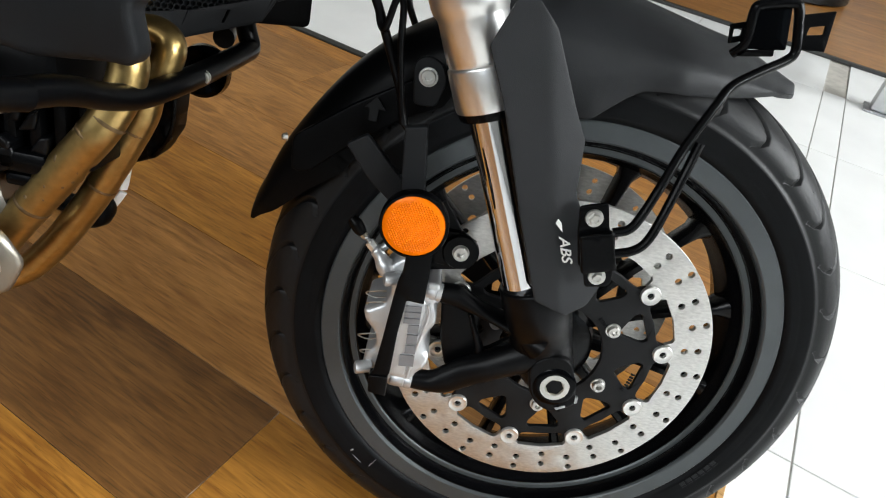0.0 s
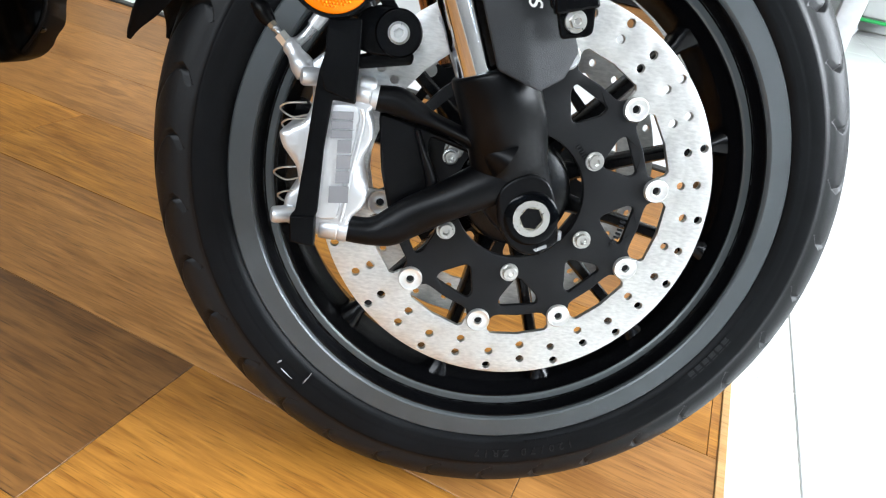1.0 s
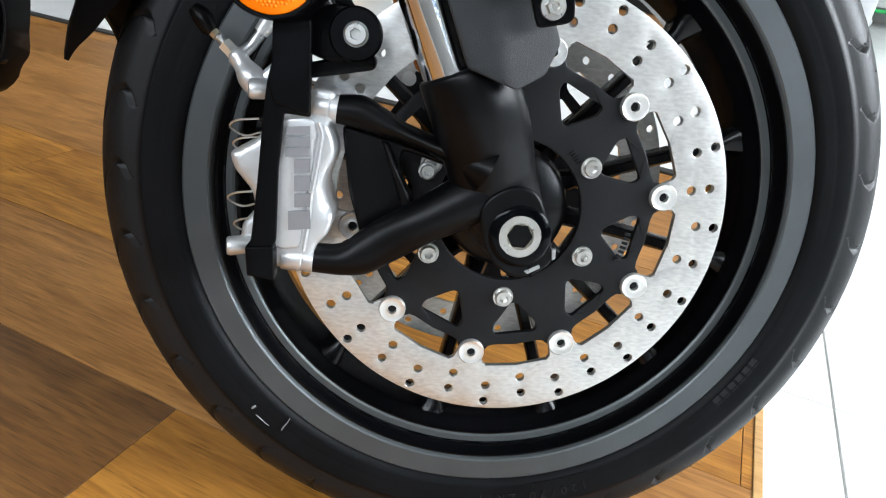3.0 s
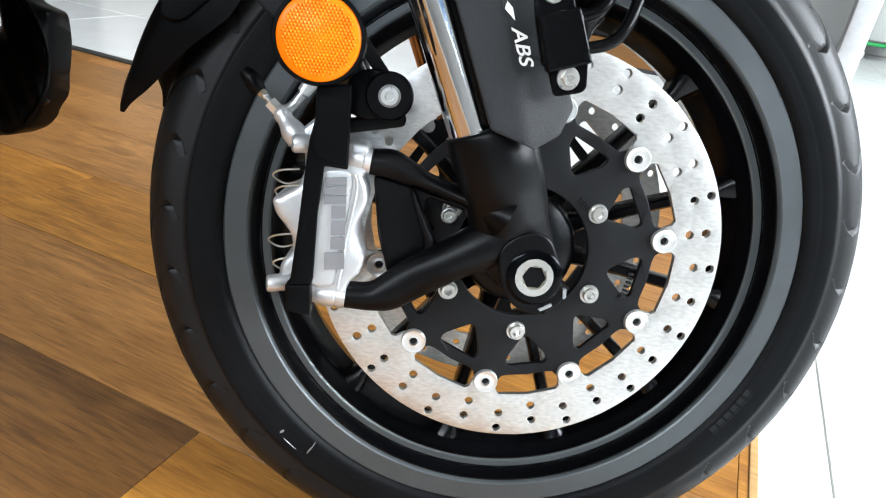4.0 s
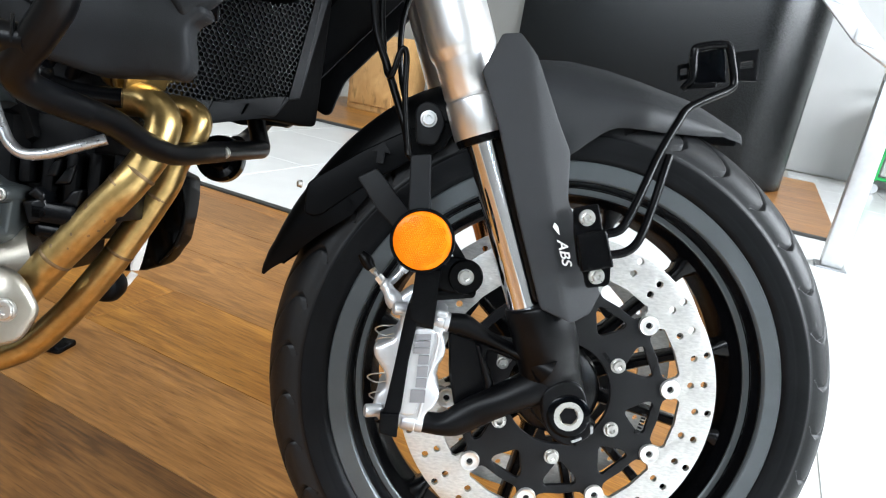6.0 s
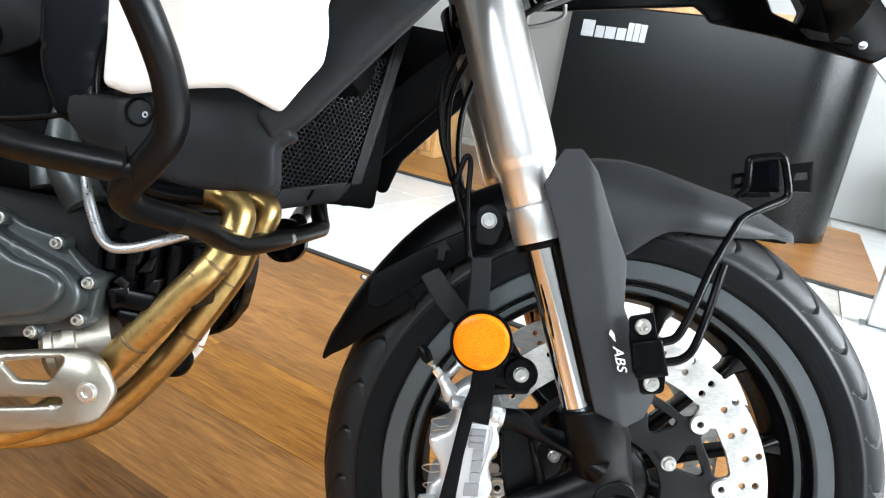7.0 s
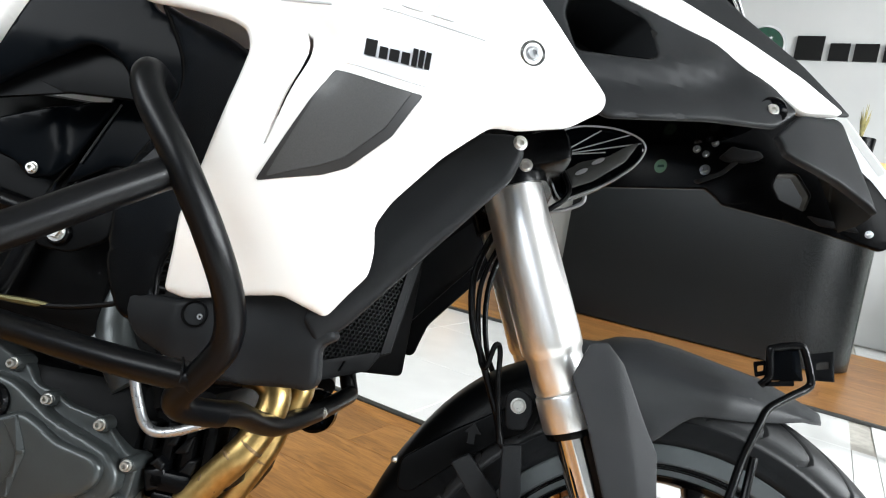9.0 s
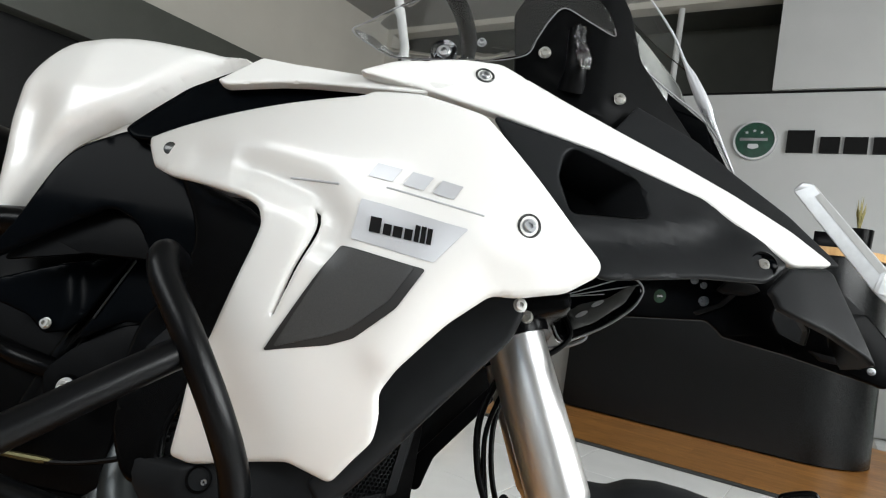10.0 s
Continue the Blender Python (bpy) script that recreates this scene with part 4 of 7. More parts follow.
for y, near in ((-0.113, True), (0.113, False)):
    leg = bpart("fork_leg", fork_casting() if near else along_fork([(0, -0.02), (0.014, -0.02), (0.0205, -0.014), (0.0245, -0.003), (0.027, 0.015), (0.0285, 0.04), (0.0292, 0.07), (0.0292, 0.093), (0.0285, 0.0955), (0.025, 0.097), (0.0, 0.097)], y), M_CASTING, None, "black cast fork bottom")
    near_leg = leg if near else near_leg
    # the far tube is chrome too; its brown tone paints in the shade
    part("stanchion", along_fork([(0, 0.09), (0.019, 0.09), (0.019, 0.27), (0, 0.27)], y, 64), M_CHROME if near else M_CHROMESHADE, leg, "polished chrome fork tube")
    part("dust_seal", along_fork([(0.0173, 0.248), (0.0255, 0.248), (0.0265, 0.252), (0.0265, 0.256), (0.0173, 0.256)], y), M_BLACKSATIN, leg)
    part("outer_tube", along_fork([(0.0173, 0.2545), (0.0268, 0.2545), (0.0275, 0.257), (0.0275, 0.286), (0.0271, 0.2875), (0.0259, 0.2885), (0.0259, 0.2915), (0.0267, 0.2925), (0.0267, 0.321), (0.0272, 0.324), (0.0293, 0.3285), (0.03, 0.333), (0.0302, 0.345), (0.0298, 0.5), (0.0296, 0.512), (0.0, 0.512)], y, 72), M_TUBE, leg, "brushed aluminium upper fork tube")
    part("clamp", along_fork([(0.0302, 0.488), (0.035, 0.488), (0.036, 0.492), (0.036, 0.545), (0.034, 0.549), (0.0, 0.549)], y), M_BLACKSATIN, leg, "black lower fork clamp")
    s = -1 if near else 1
    if not near:
        part("axle_clamp", lathe([(0, y + s * 0.02), (0.0195, y + s * 0.02), (0.0235, y + s * 0.0165), (0.025, y + s * 0.01), (0.026, y - s * 0.006), (0.024, y - s * 0.02), (0.02, y - s * 0.03), (0, y - s * 0.03)], 40, centre=AXLE), M_BLACKSATIN, leg, "black axle clamp boss")
AX = Vector((-0.0013, 0, 0.296))
part("axle_boss", plate(rpoly([(-0.029, 0.3095), (-0.0236, 0.2874), (-0.0161, 0.2757), (-0.0041, 0.268), (0.0085, 0.2678), (0.0237, 0.2806), (0.0168, 0.303), (0.0113, 0.3178), (0.0056, 0.3253), (-0.0046, 0.3287), (-0.0164, 0.3252), (-0.025, 0.318)], 0.006), depth=-0.1208, thick=0.012, edge=0.0022, step=0.004), M_CASTING, near_leg, "black cast boss round the axle")
part("axle_washer", lathe([(0.0135, -0.1222), (0.0185, -0.1222), (0.0202, -0.121), (0.0206, -0.1175), (0.0135, -0.1175)], 48, centre=AX, closed=True), M_BLACKGLOSS, near_leg, "black axle washer")
part("axle_nut", lathe([(0.0078, -0.117), (0.0083, -0.1212), (0.0088, -0.1222), (0.0138, -0.1222), (0.0147, -0.1214), (0.0148, -0.117)], 48, centre=AX), M_BOLT, near_leg, "hexagon socket axle bolt", True, 30)
part("socket", lathe([(0, -0.1172), (0.0078, -0.1172), (0.0086, -0.1215), (0.0092, -0.1215), (0.0092, -0.1165), (0, -0.1165)], 6, centre=AX), M_BRASS, near_leg, "brass coloured hexagon socket", False)
# black sliver on the boss paints the dark of an uncut slot
part("pinch_slot", plate([(0.0055, 0.2789), (0.0073, 0.2791), (0.0105, 0.27), (0.0083, 0.2693)], depth=-0.1215, thick=0.002), M_CORE, near_leg, "", False)
for lug_ in ([(0.0203, 0.2894), (0.023, 0.2896), (0.0236, 0.2832), (0.0215, 0.2821)], [(0.0046, 0.2732), (0.0137, 0.2783), (0.0145, 0.2761), (0.0067, 0.2716)], [(-0.0055, 0.2833), (-0.001, 0.2833), (-0.001, 0.2801), (-0.0029, 0.2813)]):
    part("pinch_edge", plate(lug_, depth=-0.1218, thick=0.003), M_ALUDARK, near_leg, "bare metal on the pinch lug", False)
# arms that carry the caliper
UP_L, UP_R = [(-0.1249, 0.3541), (-0.11, 0.3523), (-0.0975, 0.3493), (-0.082, 0.3466), (-0.0543, 0.3372), (-0.0343, 0.3212)], [(-0.1228, 0.3716), (-0.1054, 0.3724), (-0.0917, 0.3657), (-0.0768, 0.3578), (-0.0473, 0.3504), (-0.019, 0.3545)]
LOW_L, LOW_R = [(-0.1339, 0.2561), (-0.1137, 0.2552), (-0.0969, 0.2574), (-0.0812, 0.2666), (-0.0541, 0.2844), (-0.0221, 0.2994)], [(-0.1327, 0.2754), (-0.1159, 0.2766), (-0.1052, 0.2847), (-0.0934, 0.2943), (-0.0708, 0.3095), (-0.0381, 0.3322)]
for l_, r_, ry_, back in ((UP_L, UP_R, (0.0098, 0.0098, 0.0105, 0.012, 0.0165, 0.0245), (0, 0, 0, 0, 0.002, 0.007)), (LOW_L + [(0.0, 0.302)], LOW_R + [(-0.014, 0.338)], (0.0098, 0.0098, 0.0105, 0.0115, 0.0138, 0.0145, 0.012), (0, 0, 0, 0, 0.002, 0.002, 0))):
    part("caliper_arm", loft([(a, b, -0.1035 - k, d) for a, b, d, k in zip(l_, r_, ry_, back)], 24, 6), M_CASTING, near_leg, "black cast arm that carries the caliper")
part("web", plate(rpoly([(-0.1198, 0.3535), (-0.0857, 0.3465), (-0.0452, 0.3377), (-0.032, 0.3183), (-0.0428, 0.3133), (-0.0686, 0.3002), (-0.1026, 0.2777), (-0.1129, 0.3096)], 0.006), [rpoly([(-0.0804, 0.3398), (-0.0499, 0.3317), (-0.0417, 0.3256), (-0.0447, 0.3206), (-0.0624, 0.3056), (-0.0729, 0.2974), (-0.078, 0.3133)], 0.004)], depth=-0.094, thick=0.012, edge=0.003), M_CASTING, near_leg, "black triangular web of the fork casting")
part("rib", loft([(a, b, -0.098, 0.006) for a, b in zip([(-0.0937, 0.3449), (-0.0868, 0.3276), (-0.0802, 0.3099), (-0.0778, 0.2972)], [(-0.0888, 0.3445), (-0.0806, 0.3283), (-0.0714, 0.3118), (-0.0696, 0.3046)])], 16, 5), M_CASTING, near_leg, "upright rib inside the casting")
bolt(-0.0613, -0.0735, 0.3246, 0.005, 0.006, near_leg)


# caliper
caliper = bpart("brake_caliper", plate(rpoly([(-0.163, 0.3482), (-0.1528, 0.3562), (-0.1387, 0.3586), (-0.1367, 0.3725), (-0.134, 0.3749), (-0.1251, 0.3742), (-0.1227, 0.3715), (-0.1232, 0.3557), (-0.1263, 0.3532), (-0.1226, 0.3458), (-0.1208, 0.3373), (-0.1225, 0.3283), (-0.1257, 0.3218), (-0.1265, 0.3128), (-0.1239, 0.3041), (-0.1206, 0.2977), (-0.1208, 0.2909), (-0.1235, 0.2833), (-0.1291, 0.2781), (-0.1319, 0.2705), (-0.1327, 0.2607), (-0.136, 0.2585), (-0.158, 0.2604), (-0.167, 0.2747), (-0.165, 0.3175)], 0.0028), depth=-0.113, thick=0.04, edge=0.0035, step=0.005,
    shape=lambda a, b: 0.004 * math.exp(-(seg_dist(a, b, [(-0.121, 0.326), (-0.1265, 0.314), (-0.1235, 0.302)]) / 0.0045) ** 2)), M_ALU, None, "cast silver brake caliper over the disc")
part("face", plate(rpoly([(-0.1586, 0.3502), (-0.1524, 0.3555), (-0.1384, 0.3576), (-0.1331, 0.3547), (-0.1316, 0.3481), (-0.1332, 0.3306), (-0.1362, 0.3083), (-0.1383, 0.2857), (-0.1399, 0.2751), (-0.1518, 0.273), (-0.159, 0.2768), (-0.1598, 0.3058)], 0.003), depth=-0.1165, thick=0.006, edge=0.0018, step=0.005), M_ALU, caliper, "raised flat face of the caliper")
part("ridge", tube([(x, -0.1172, z) for x, z in [(-0.1314, 0.3549), (-0.129, 0.3475), (-0.1306, 0.33), (-0.1336, 0.3086), (-0.1357, 0.286), (-0.1372, 0.274)]], 0.0013, 8, 5), M_ALU, caliper)
part("rear_body", plate(rpoly([(-0.168, 0.372), (-0.15, 0.376), (-0.145, 0.26), (-0.17, 0.258), (-0.181, 0.268), (-0.179, 0.285), (-0.171, 0.294), (-0.173, 0.306), (-0.185, 0.32), (-0.188, 0.33), (-0.17, 0.34), (-0.166, 0.352)], 0.004), depth=-0.104, thick=0.06, edge=0.005, step=0.008), M_ALU, caliper)
for p0, p1 in (((-0.1362, -0.106, 0.3644), (-0.1215, -0.106, 0.363)), ((-0.1522, -0.106, 0.2661), (-0.1317, -0.106, 0.2649))):
    p0, p1 = Vector(p0), Vector(p1)
    part("mount_boss", tube([p0, p0.lerp(p1, 0.05), p0.lerp(p1, 0.62), p0.lerp(p1, 0.66), p0.lerp(p1, 0.72), p1], [0.0082, 0.0088, 0.0088, 0.008, 0.0088, 0.0088], 24, 0), M_ALU, caliper, "silver mounting boss")

part("lettering", bars(0.0647, 0.0148, BRAND, lambda a, b, d: (-0.1334 - b * 0.985 + -0.046 * a, -0.1172 + d, 0.2888 + a * 0.999 - b * 0.12), 0.0014, 0.16), M_CASTLETTER, caliper, "raised silver brand lettering as plain bars, relief shade in its grey", False)
for x, z, y in ((-0.168, 0.371, -0.112), (-0.181, 0.2715, -0.108)):
    part("pin_boss", tube([(x + 0.008, y + 0.004, z), (x + 0.004, y + 0.002, z), (x - 0.004, y - 0.002, z - 0.0005), (x - 0.0055, y - 0.0025, z - 0.0005)], [0.0062, 0.0062, 0.0062, 0.005], 20, 0), M_ALU, caliper, "silver pin end")
for z, dx in ((0.352, 0), (0.341, 0.002), (0.306, -0.001), (0.289, 0.003)):
    part("spring_clip", tube([(-0.17 + dx, -0.1, z), (-0.183 + dx, -0.102, z - 0.002), (-0.188 + dx, -0.098, z - 0.007), (-0.18 + dx, -0.094, z - 0.012), (-0.17 + dx, -0.095, z - 0.009)], 0.0007, 6, 5), M_BOLT, caliper, "thin wire spring clip")
# bleed valve and banjo
part("bleed_valve", tube([(-0.1715, -0.1, 0.371), (-0.176, -0.099, 0.377), (-0.181, -0.097, 0.383), (-0.185, -0.0955, 0.388), (-0.1875, -0.095, 0.3898)], [0.0078, 0.0082, 0.0058, 0.0062, 0.0042], 18, 4), M_ALU, caliper, "silver bleed valve boss")
part("hex_nut", tube([(-0.1868, -0.095, 0.389), (-0.1928, -0.0945, 0.3945)], 0.0046, 6, 0), M_BOBBIN, caliper, "pale hexagon nut")
part("nipple", tube([(-0.192, -0.0945, 0.394), (-0.195, -0.094, 0.3965), (-0.1965, -0.094, 0.3978), (-0.1975, -0.094, 0.3988)], [0.0022, 0.0022, 0.003, 0.0022], 10, 3), M_ALUDARK, caliper)
part("hex_collar", tube([(-0.1972, -0.094, 0.3984), (-0.2, -0.0937, 0.401)], 0.0034, 6, 0), M_BRASS, caliper, "pale brass hexagon collar")
part("rubber_cap", tube([(-0.1995, -0.0937, 0.4005), (-0.203, -0.0933, 0.404), (-0.207, -0.093, 0.409), (-0.2115, -0.0925, 0.413)], [0.0042, 0.0056, 0.0058, 0.0038], 14, 4), M_CABLE, caliper, "black rubber valve cap")
part("banjo", tube([(-0.184, -0.096, 0.389), (-0.1795, -0.095, 0.392), (-0.1745, -0.094, 0.398), (-0.1675, -0.094, 0.4085), (-0.163, -0.094, 0.416)], [0.0045, 0.0036, 0.0034, 0.0036, 0.0036], 12, 4), M_ALUDARK, caliper, "brake hose fitting")
part("hose_ferrule", tube([(-0.1712, -0.094, 0.403), (-0.1672, -0.094, 0.409), (-0.1632, -0.094, 0.4155)], [0.0046, 0.005, 0.005], 14, 0), M_ALU, caliper, "crimped silver hose ferrule")
part("shoulder", plate(rpoly([(-0.175, 0.374), (-0.168, 0.3815), (-0.1605, 0.3885), (-0.15, 0.391), (-0.142, 0.38), (-0.146, 0.368), (-0.165, 0.366)], 0.003), depth=-0.103, thick=0.03, edge=0.004), M_ALU, caliper)
# reflector with its bracket
bracket = bpart("reflector_bracket", plate(rpoly([(-0.1588, 0.4097), (-0.137, 0.4123), (-0.136, 0.3862), (-0.1356, 0.3581), (-0.1509, 0.3589), (-0.1533, 0.3256), (-0.1535, 0.2805), (-0.1549, 0.2772), (-0.1538, 0.2547), (-0.1706, 0.2567), (-0.1721, 0.2754), (-0.1687, 0.2802), (-0.1657, 0.3156), (-0.1627, 0.3625), (-0.1614, 0.3759), (-0.1588, 0.3876)], 0.0015), depth=-0.124, thick=0.003, edge=0.001, step=0.005), M_BLACKSATIN, None, "flat black steel bracket over the caliper")
part("foot_block", plate(rpoly([(-0.1719, 0.2761), (-0.1547, 0.2778), (-0.1536, 0.2555), (-0.1704, 0.2574)], 0.001), depth=-0.126, thick=0.012, edge=0.0012), M_BLACKSATIN, bracket, "folded foot of the bracket")
part("upper_leaf", plate(rpoly([(-0.1586, 0.4098), (-0.1369, 0.4124), (-0.1363, 0.3863), (-0.1361, 0.3592), (-0.1566, 0.3643), (-0.1599, 0.3746), (-0.1583, 0.3878)], 0.002), depth=-0.1262, thick=0.003, edge=0.001), M_BLACKSATIN, bracket, "folded upper leaf of the bracket")
reflector = bpart("reflector", lathe([(0, -0.0115), (0.0225, -0.011), (0.0252, -0.0095), (0.0256, -0.004), (0, -0.004)], 56, centre=(-0.157, -0.134, 0.437)), M_ORANGE, None, "round orange reflector in a black rim")
part("rim", lathe([(0.0256, -0.0105), (0.0272, -0.0105), (0.028, -0.009), (0.028, 0.0015), (0, 0.0015), (0, -0.003), (0.0256, -0.003)], 56, centre=(-0.157, -0.134, 0.437)), M_BLACKSATIN, reflector, "black plastic rim")
prism = bmesh.new()
for i in range(-10, 11):
    for j in range(-12, 13):
        a, b = i * 0.0022 + (0.0011 if j % 2 else 0), j * 0.0019
        if math.hypot(a, b) < 0.0212:
            v = [prism.verts.new((-0.157 + a + 0.0011 * math.cos(q), -0.14525, 0.437 + b + 0.0011 * math.sin(q))) for q in (radians(30 + 60 * k) for k in range(6))]
            t = prism.verts.new((-0.157 + a, -0.1459, 0.437 + b))
            for k in range(6):
                prism.faces.new((v[k], v[(k + 1) % 6], t))
part("prism_field", prism, M_ORANGE, reflector, "fine hexagon facets of the lens", False)["kind"] = "stuff"
lug = bpart("mount_lug", plate(rpoly([(-0.14, 0.418), (-0.128, 0.424), (-0.112, 0.4235), (-0.0985, 0.412), (-0.0985, 0.402), (-0.106, 0.3935), (-0.1285, 0.39), (-0.146, 0.396)], 0.006), depth=-0.107, thick=0.009, edge=0.002), M_BLACKSATIN, None, "black fender mount lug")
part("collar", lathe([(0.0075, -0.0045), (0.0148, -0.0045), (0.016, -0.003), (0.016, 0), (0.0075, 0)], 32, centre=(-0.113, -0.107, 0.4075), closed=True), M_BLACKSATIN, lug)
bolt(-0.113, -0.109, 0.4075, 0.0068, 0.006, lug, turn=20)
part("tail", plate(rpoly([(-0.15, 0.386), (-0.106, 0.399), (-0.1, 0.395), (-0.101, 0.388), (-0.15, 0.377)], 0.003), depth=-0.1, thick=0.02, edge=0.002), M_BLACKSATIN, lug)

# front mudguard
def fender_shell(pts, half, roll, thick, notch=0.0):
    """A curved mudguard: pts are (x, z, half width) along its crown; the edges roll down by roll, less at the tail, whose end is notched."""
    path = catmull([(x, w, z) for x, z, w in pts], 8)
    bm = bmesh.new()
    rows, n = [], 16
    for i, p in enumerate(path):
        a, b = path[max(i - 1, 0)], path[min(i + 1, len(path) - 1)]
        d = Vector((b.x - a.x, 0, b.z - a.z)).normalized()
        nr = Vector((-d.z, 0, d.x))
        if nr.dot(Vector((p.x, 0, p.z - 0.3))) < 0:
            nr = -nr
        row = []
        for lay in (0, 1):
            for j in range(n + 1):
                s = -1 + 2 * j / n
                y = half * p.y * math.copysign(math.sin(min(1, abs(s) * 1.15) * math.pi / 2), s)
                h = -roll * p.y * max(0, abs(s) - 0.15) ** 2.2 / 0.85 ** 2.2 * (0.12 + 0.88 * min(1.0, i / 18))
                row.append(bm.verts.new(Vector((p.x, y, p.z)) + nr * (h - lay * thick) + d * notch * (1 - abs(s)) * max(0.0, 1 - i / 12)))
        rows.append(row)
    m = n + 1
    for a, b in zip(rows, rows[1:]):
        for lay in (0, m):
            for j in range(n):
                bm.faces.new((a[lay + j], a[lay + j + 1], b[lay + j + 1], b[lay + j]))
        bm.faces.new((a[0], b[0], b[m], a[m]))
        bm.faces.new((a[n], b[n], b[m + n], a[m + n]))
    for r in (rows[0], rows[-1]):
        for j in range(n):
            bm.faces.new((r[j], r[j + 1], r[m + j + 1], r[m + j]))
    return bm


fender = bpart("front_mudguard", fender_shell([(-0.3155, 0.374, 0.6), (-0.3075, 0.402, 0.82), (-0.284, 0.459, 1.0), (-0.24, 0.525, 1.0), (-0.185, 0.574, 1.0), (-0.12, 0.6, 1.0), (-0.06, 0.604, 1.0)], 0.073, 0.052, 0.003, 0.035), M_PLASTICDK, None, "black plastic front mudguard")
BLADE_BOTTOM, BLADE_CREASE, BLADE_TOP = [(-0.029, 0.5361), (-0.0146, 0.5504), (-0.0024, 0.5613), (0.0077, 0.5678), (0.0213, 0.5699), (0.0598, 0.5718), (0.0977, 0.5759), (0.1303, 0.5811)], [(-0.0945, 0.598), (-0.0627, 0.5982), (-0.014, 0.5988), (0.0433, 0.5954), (0.0719, 0.5929), (0.1234, 0.5846), (0.1356, 0.5813)], [(-0.0853, 0.6195), (-0.0615, 0.6299), (-0.0302, 0.6326), (0.002, 0.6296), (0.0668, 0.617), (0.0956, 0.6123), (0.1318, 0.5984), (0.1716, 0.5828)]


def blade_shell():
    """The front blade: a cambered top, a soft crease and upright sides that narrow to a beak."""
    bm = bmesh.new()
    rows = []
    xs = [-0.13 + (0.163 + 0.13) * i / 44 for i in range(45)]
    for x in xs:
        zb, zc, zt = (float(np.interp(x, [p[0] for p in c], [p[1] for p in c])) for c in (BLADE_BOTTOM, BLADE_CREASE, BLADE_TOP))
        zt += 0.0035
        w = math.sqrt(max(0.0, min(1.0, (0.1645 - x) / 0.13)))
        zb = min(zb, zc - 0.001)
        half = [(-0.078 * w, zb), (-0.0785 * w, zb + (zc - zb) * 0.5), (-0.075 * w, zb + (zc - zb) * 0.86), (-0.068 * w, zc), (-0.058 * w, zc + (zt - zc) * 0.34), (-0.032 * w, zc + (zt - zc) * 0.8), (0.0, zt)]
        prof = half + [(-y, z) for y, z in reversed(half[:-1])]
        rows.append([bm.verts.new((x, y, z)) for y, z in prof] + [bm.verts.new((x, y * 0.96, z - 0.003)) for y, z in prof])
    m = 13
    for a, b in zip(rows, rows[1:]):
        for lay in (0, m):
            for j in range(m - 1):
                bm.faces.new((a[lay + j], a[lay + j + 1], b[lay + j + 1], b[lay + j]))
        for j in (0, m - 1):
            bm.faces.new((a[j], b[j], b[m + j], a[m + j]))
    for r in (rows[0], rows[-1]):
        for j in range(m - 1):
            bm.faces.new((r[j], r[j + 1], r[m + j + 1], r[m + j]))
    return bm


part("front_blade", blade_shell(), M_GUARD, fender, "grey grained plastic front blade", True, 55)
part("side_flange", plate(rpoly([(-0.273, 0.47), (-0.225, 0.508), (-0.182, 0.536), (-0.156, 0.548), (-0.14, 0.545), (-0.15, 0.52), (-0.18, 0.505), (-0.225, 0.47), (-0.258, 0.44), (-0.272, 0.44)], 0.006), depth=-0.0765, thick=0.006, edge=0.002), M_PLASTICDK, fender)
stay_l = part("strut", plate(rpoly([(-0.223, 0.482), (-0.207, 0.493), (-0.176, 0.463), (-0.16, 0.442), (-0.176, 0.436), (-0.2, 0.455)], 0.003), depth=-0.108, thick=0.008, edge=0.0015), M_PLASTIC, fender, "flat black mudguard strut")
part("strut", plate(rpoly([(-0.178, 0.508), (-0.1605, 0.512), (-0.154, 0.465), (-0.15, 0.44), (-0.17, 0.438), (-0.1735, 0.463)], 0.002), depth=-0.121, thick=0.01, edge=0.0015), M_PLASTIC, fender, "flat black mudguard strut")
part("strut", plate(rpoly([(-0.14, 0.44), (-0.134, 0.447), (-0.112, 0.42), (-0.118, 0.414)], 0.002), depth=-0.1, thick=0.006, edge=0.001), M_PLASTIC, fender)
part("tab", plate(rpoly([(-0.181, 0.553), (-0.172, 0.561), (-0.158, 0.557), (-0.152, 0.544), (-0.157, 0.522), (-0.176, 0.52)], 0.006), depth=-0.093, thick=0.006, edge=0.0015), M_PLASTIC, fender)
bolt(-0.1675, -0.094, 0.5445, 0.0062, 0.0045, fender)
bolt(-0.278, -0.074, 0.468, 0.003, 0.004, fender, tip=pose(0, 0, 0, 0, 0, -60))
part("arrow", plate([(-0.206, 0.519), (-0.198, 0.509), (-0.2035, 0.509), (-0.2035, 0.4985), (-0.2105, 0.4985), (-0.2105, 0.509), (-0.215, 0.509)], depth=-0.0835, thick=0.002), M_PLASTIC, fender, "embossed arrow", False)

# fork guard with its print
guard = bpart("fork_guard", plate(rpoly([(-0.117, 0.616), (-0.102, 0.619), (-0.085, 0.603), (-0.058, 0.553), (-0.044, 0.53), (-0.0395, 0.489), (-0.014, 0.45), (0.003, 0.414), (-0.004, 0.396), (-0.02, 0.386), (-0.049, 0.395), (-0.079, 0.466), (-0.11, 0.545), (-0.129, 0.583)], 0.0025), depth=-0.15, thick=0.003, edge=0.001, step=0.005,
    shape=lambda a, b: 0.55 * max(0.0, (a + 0.051) + 0.3 * (b - 0.47)) * 0.55 + 0.25 * max(0.0, -(a + 0.093) - 0.36 * (b - 0.47))), M_GUARD, None, "long grey plastic guard along the fork")
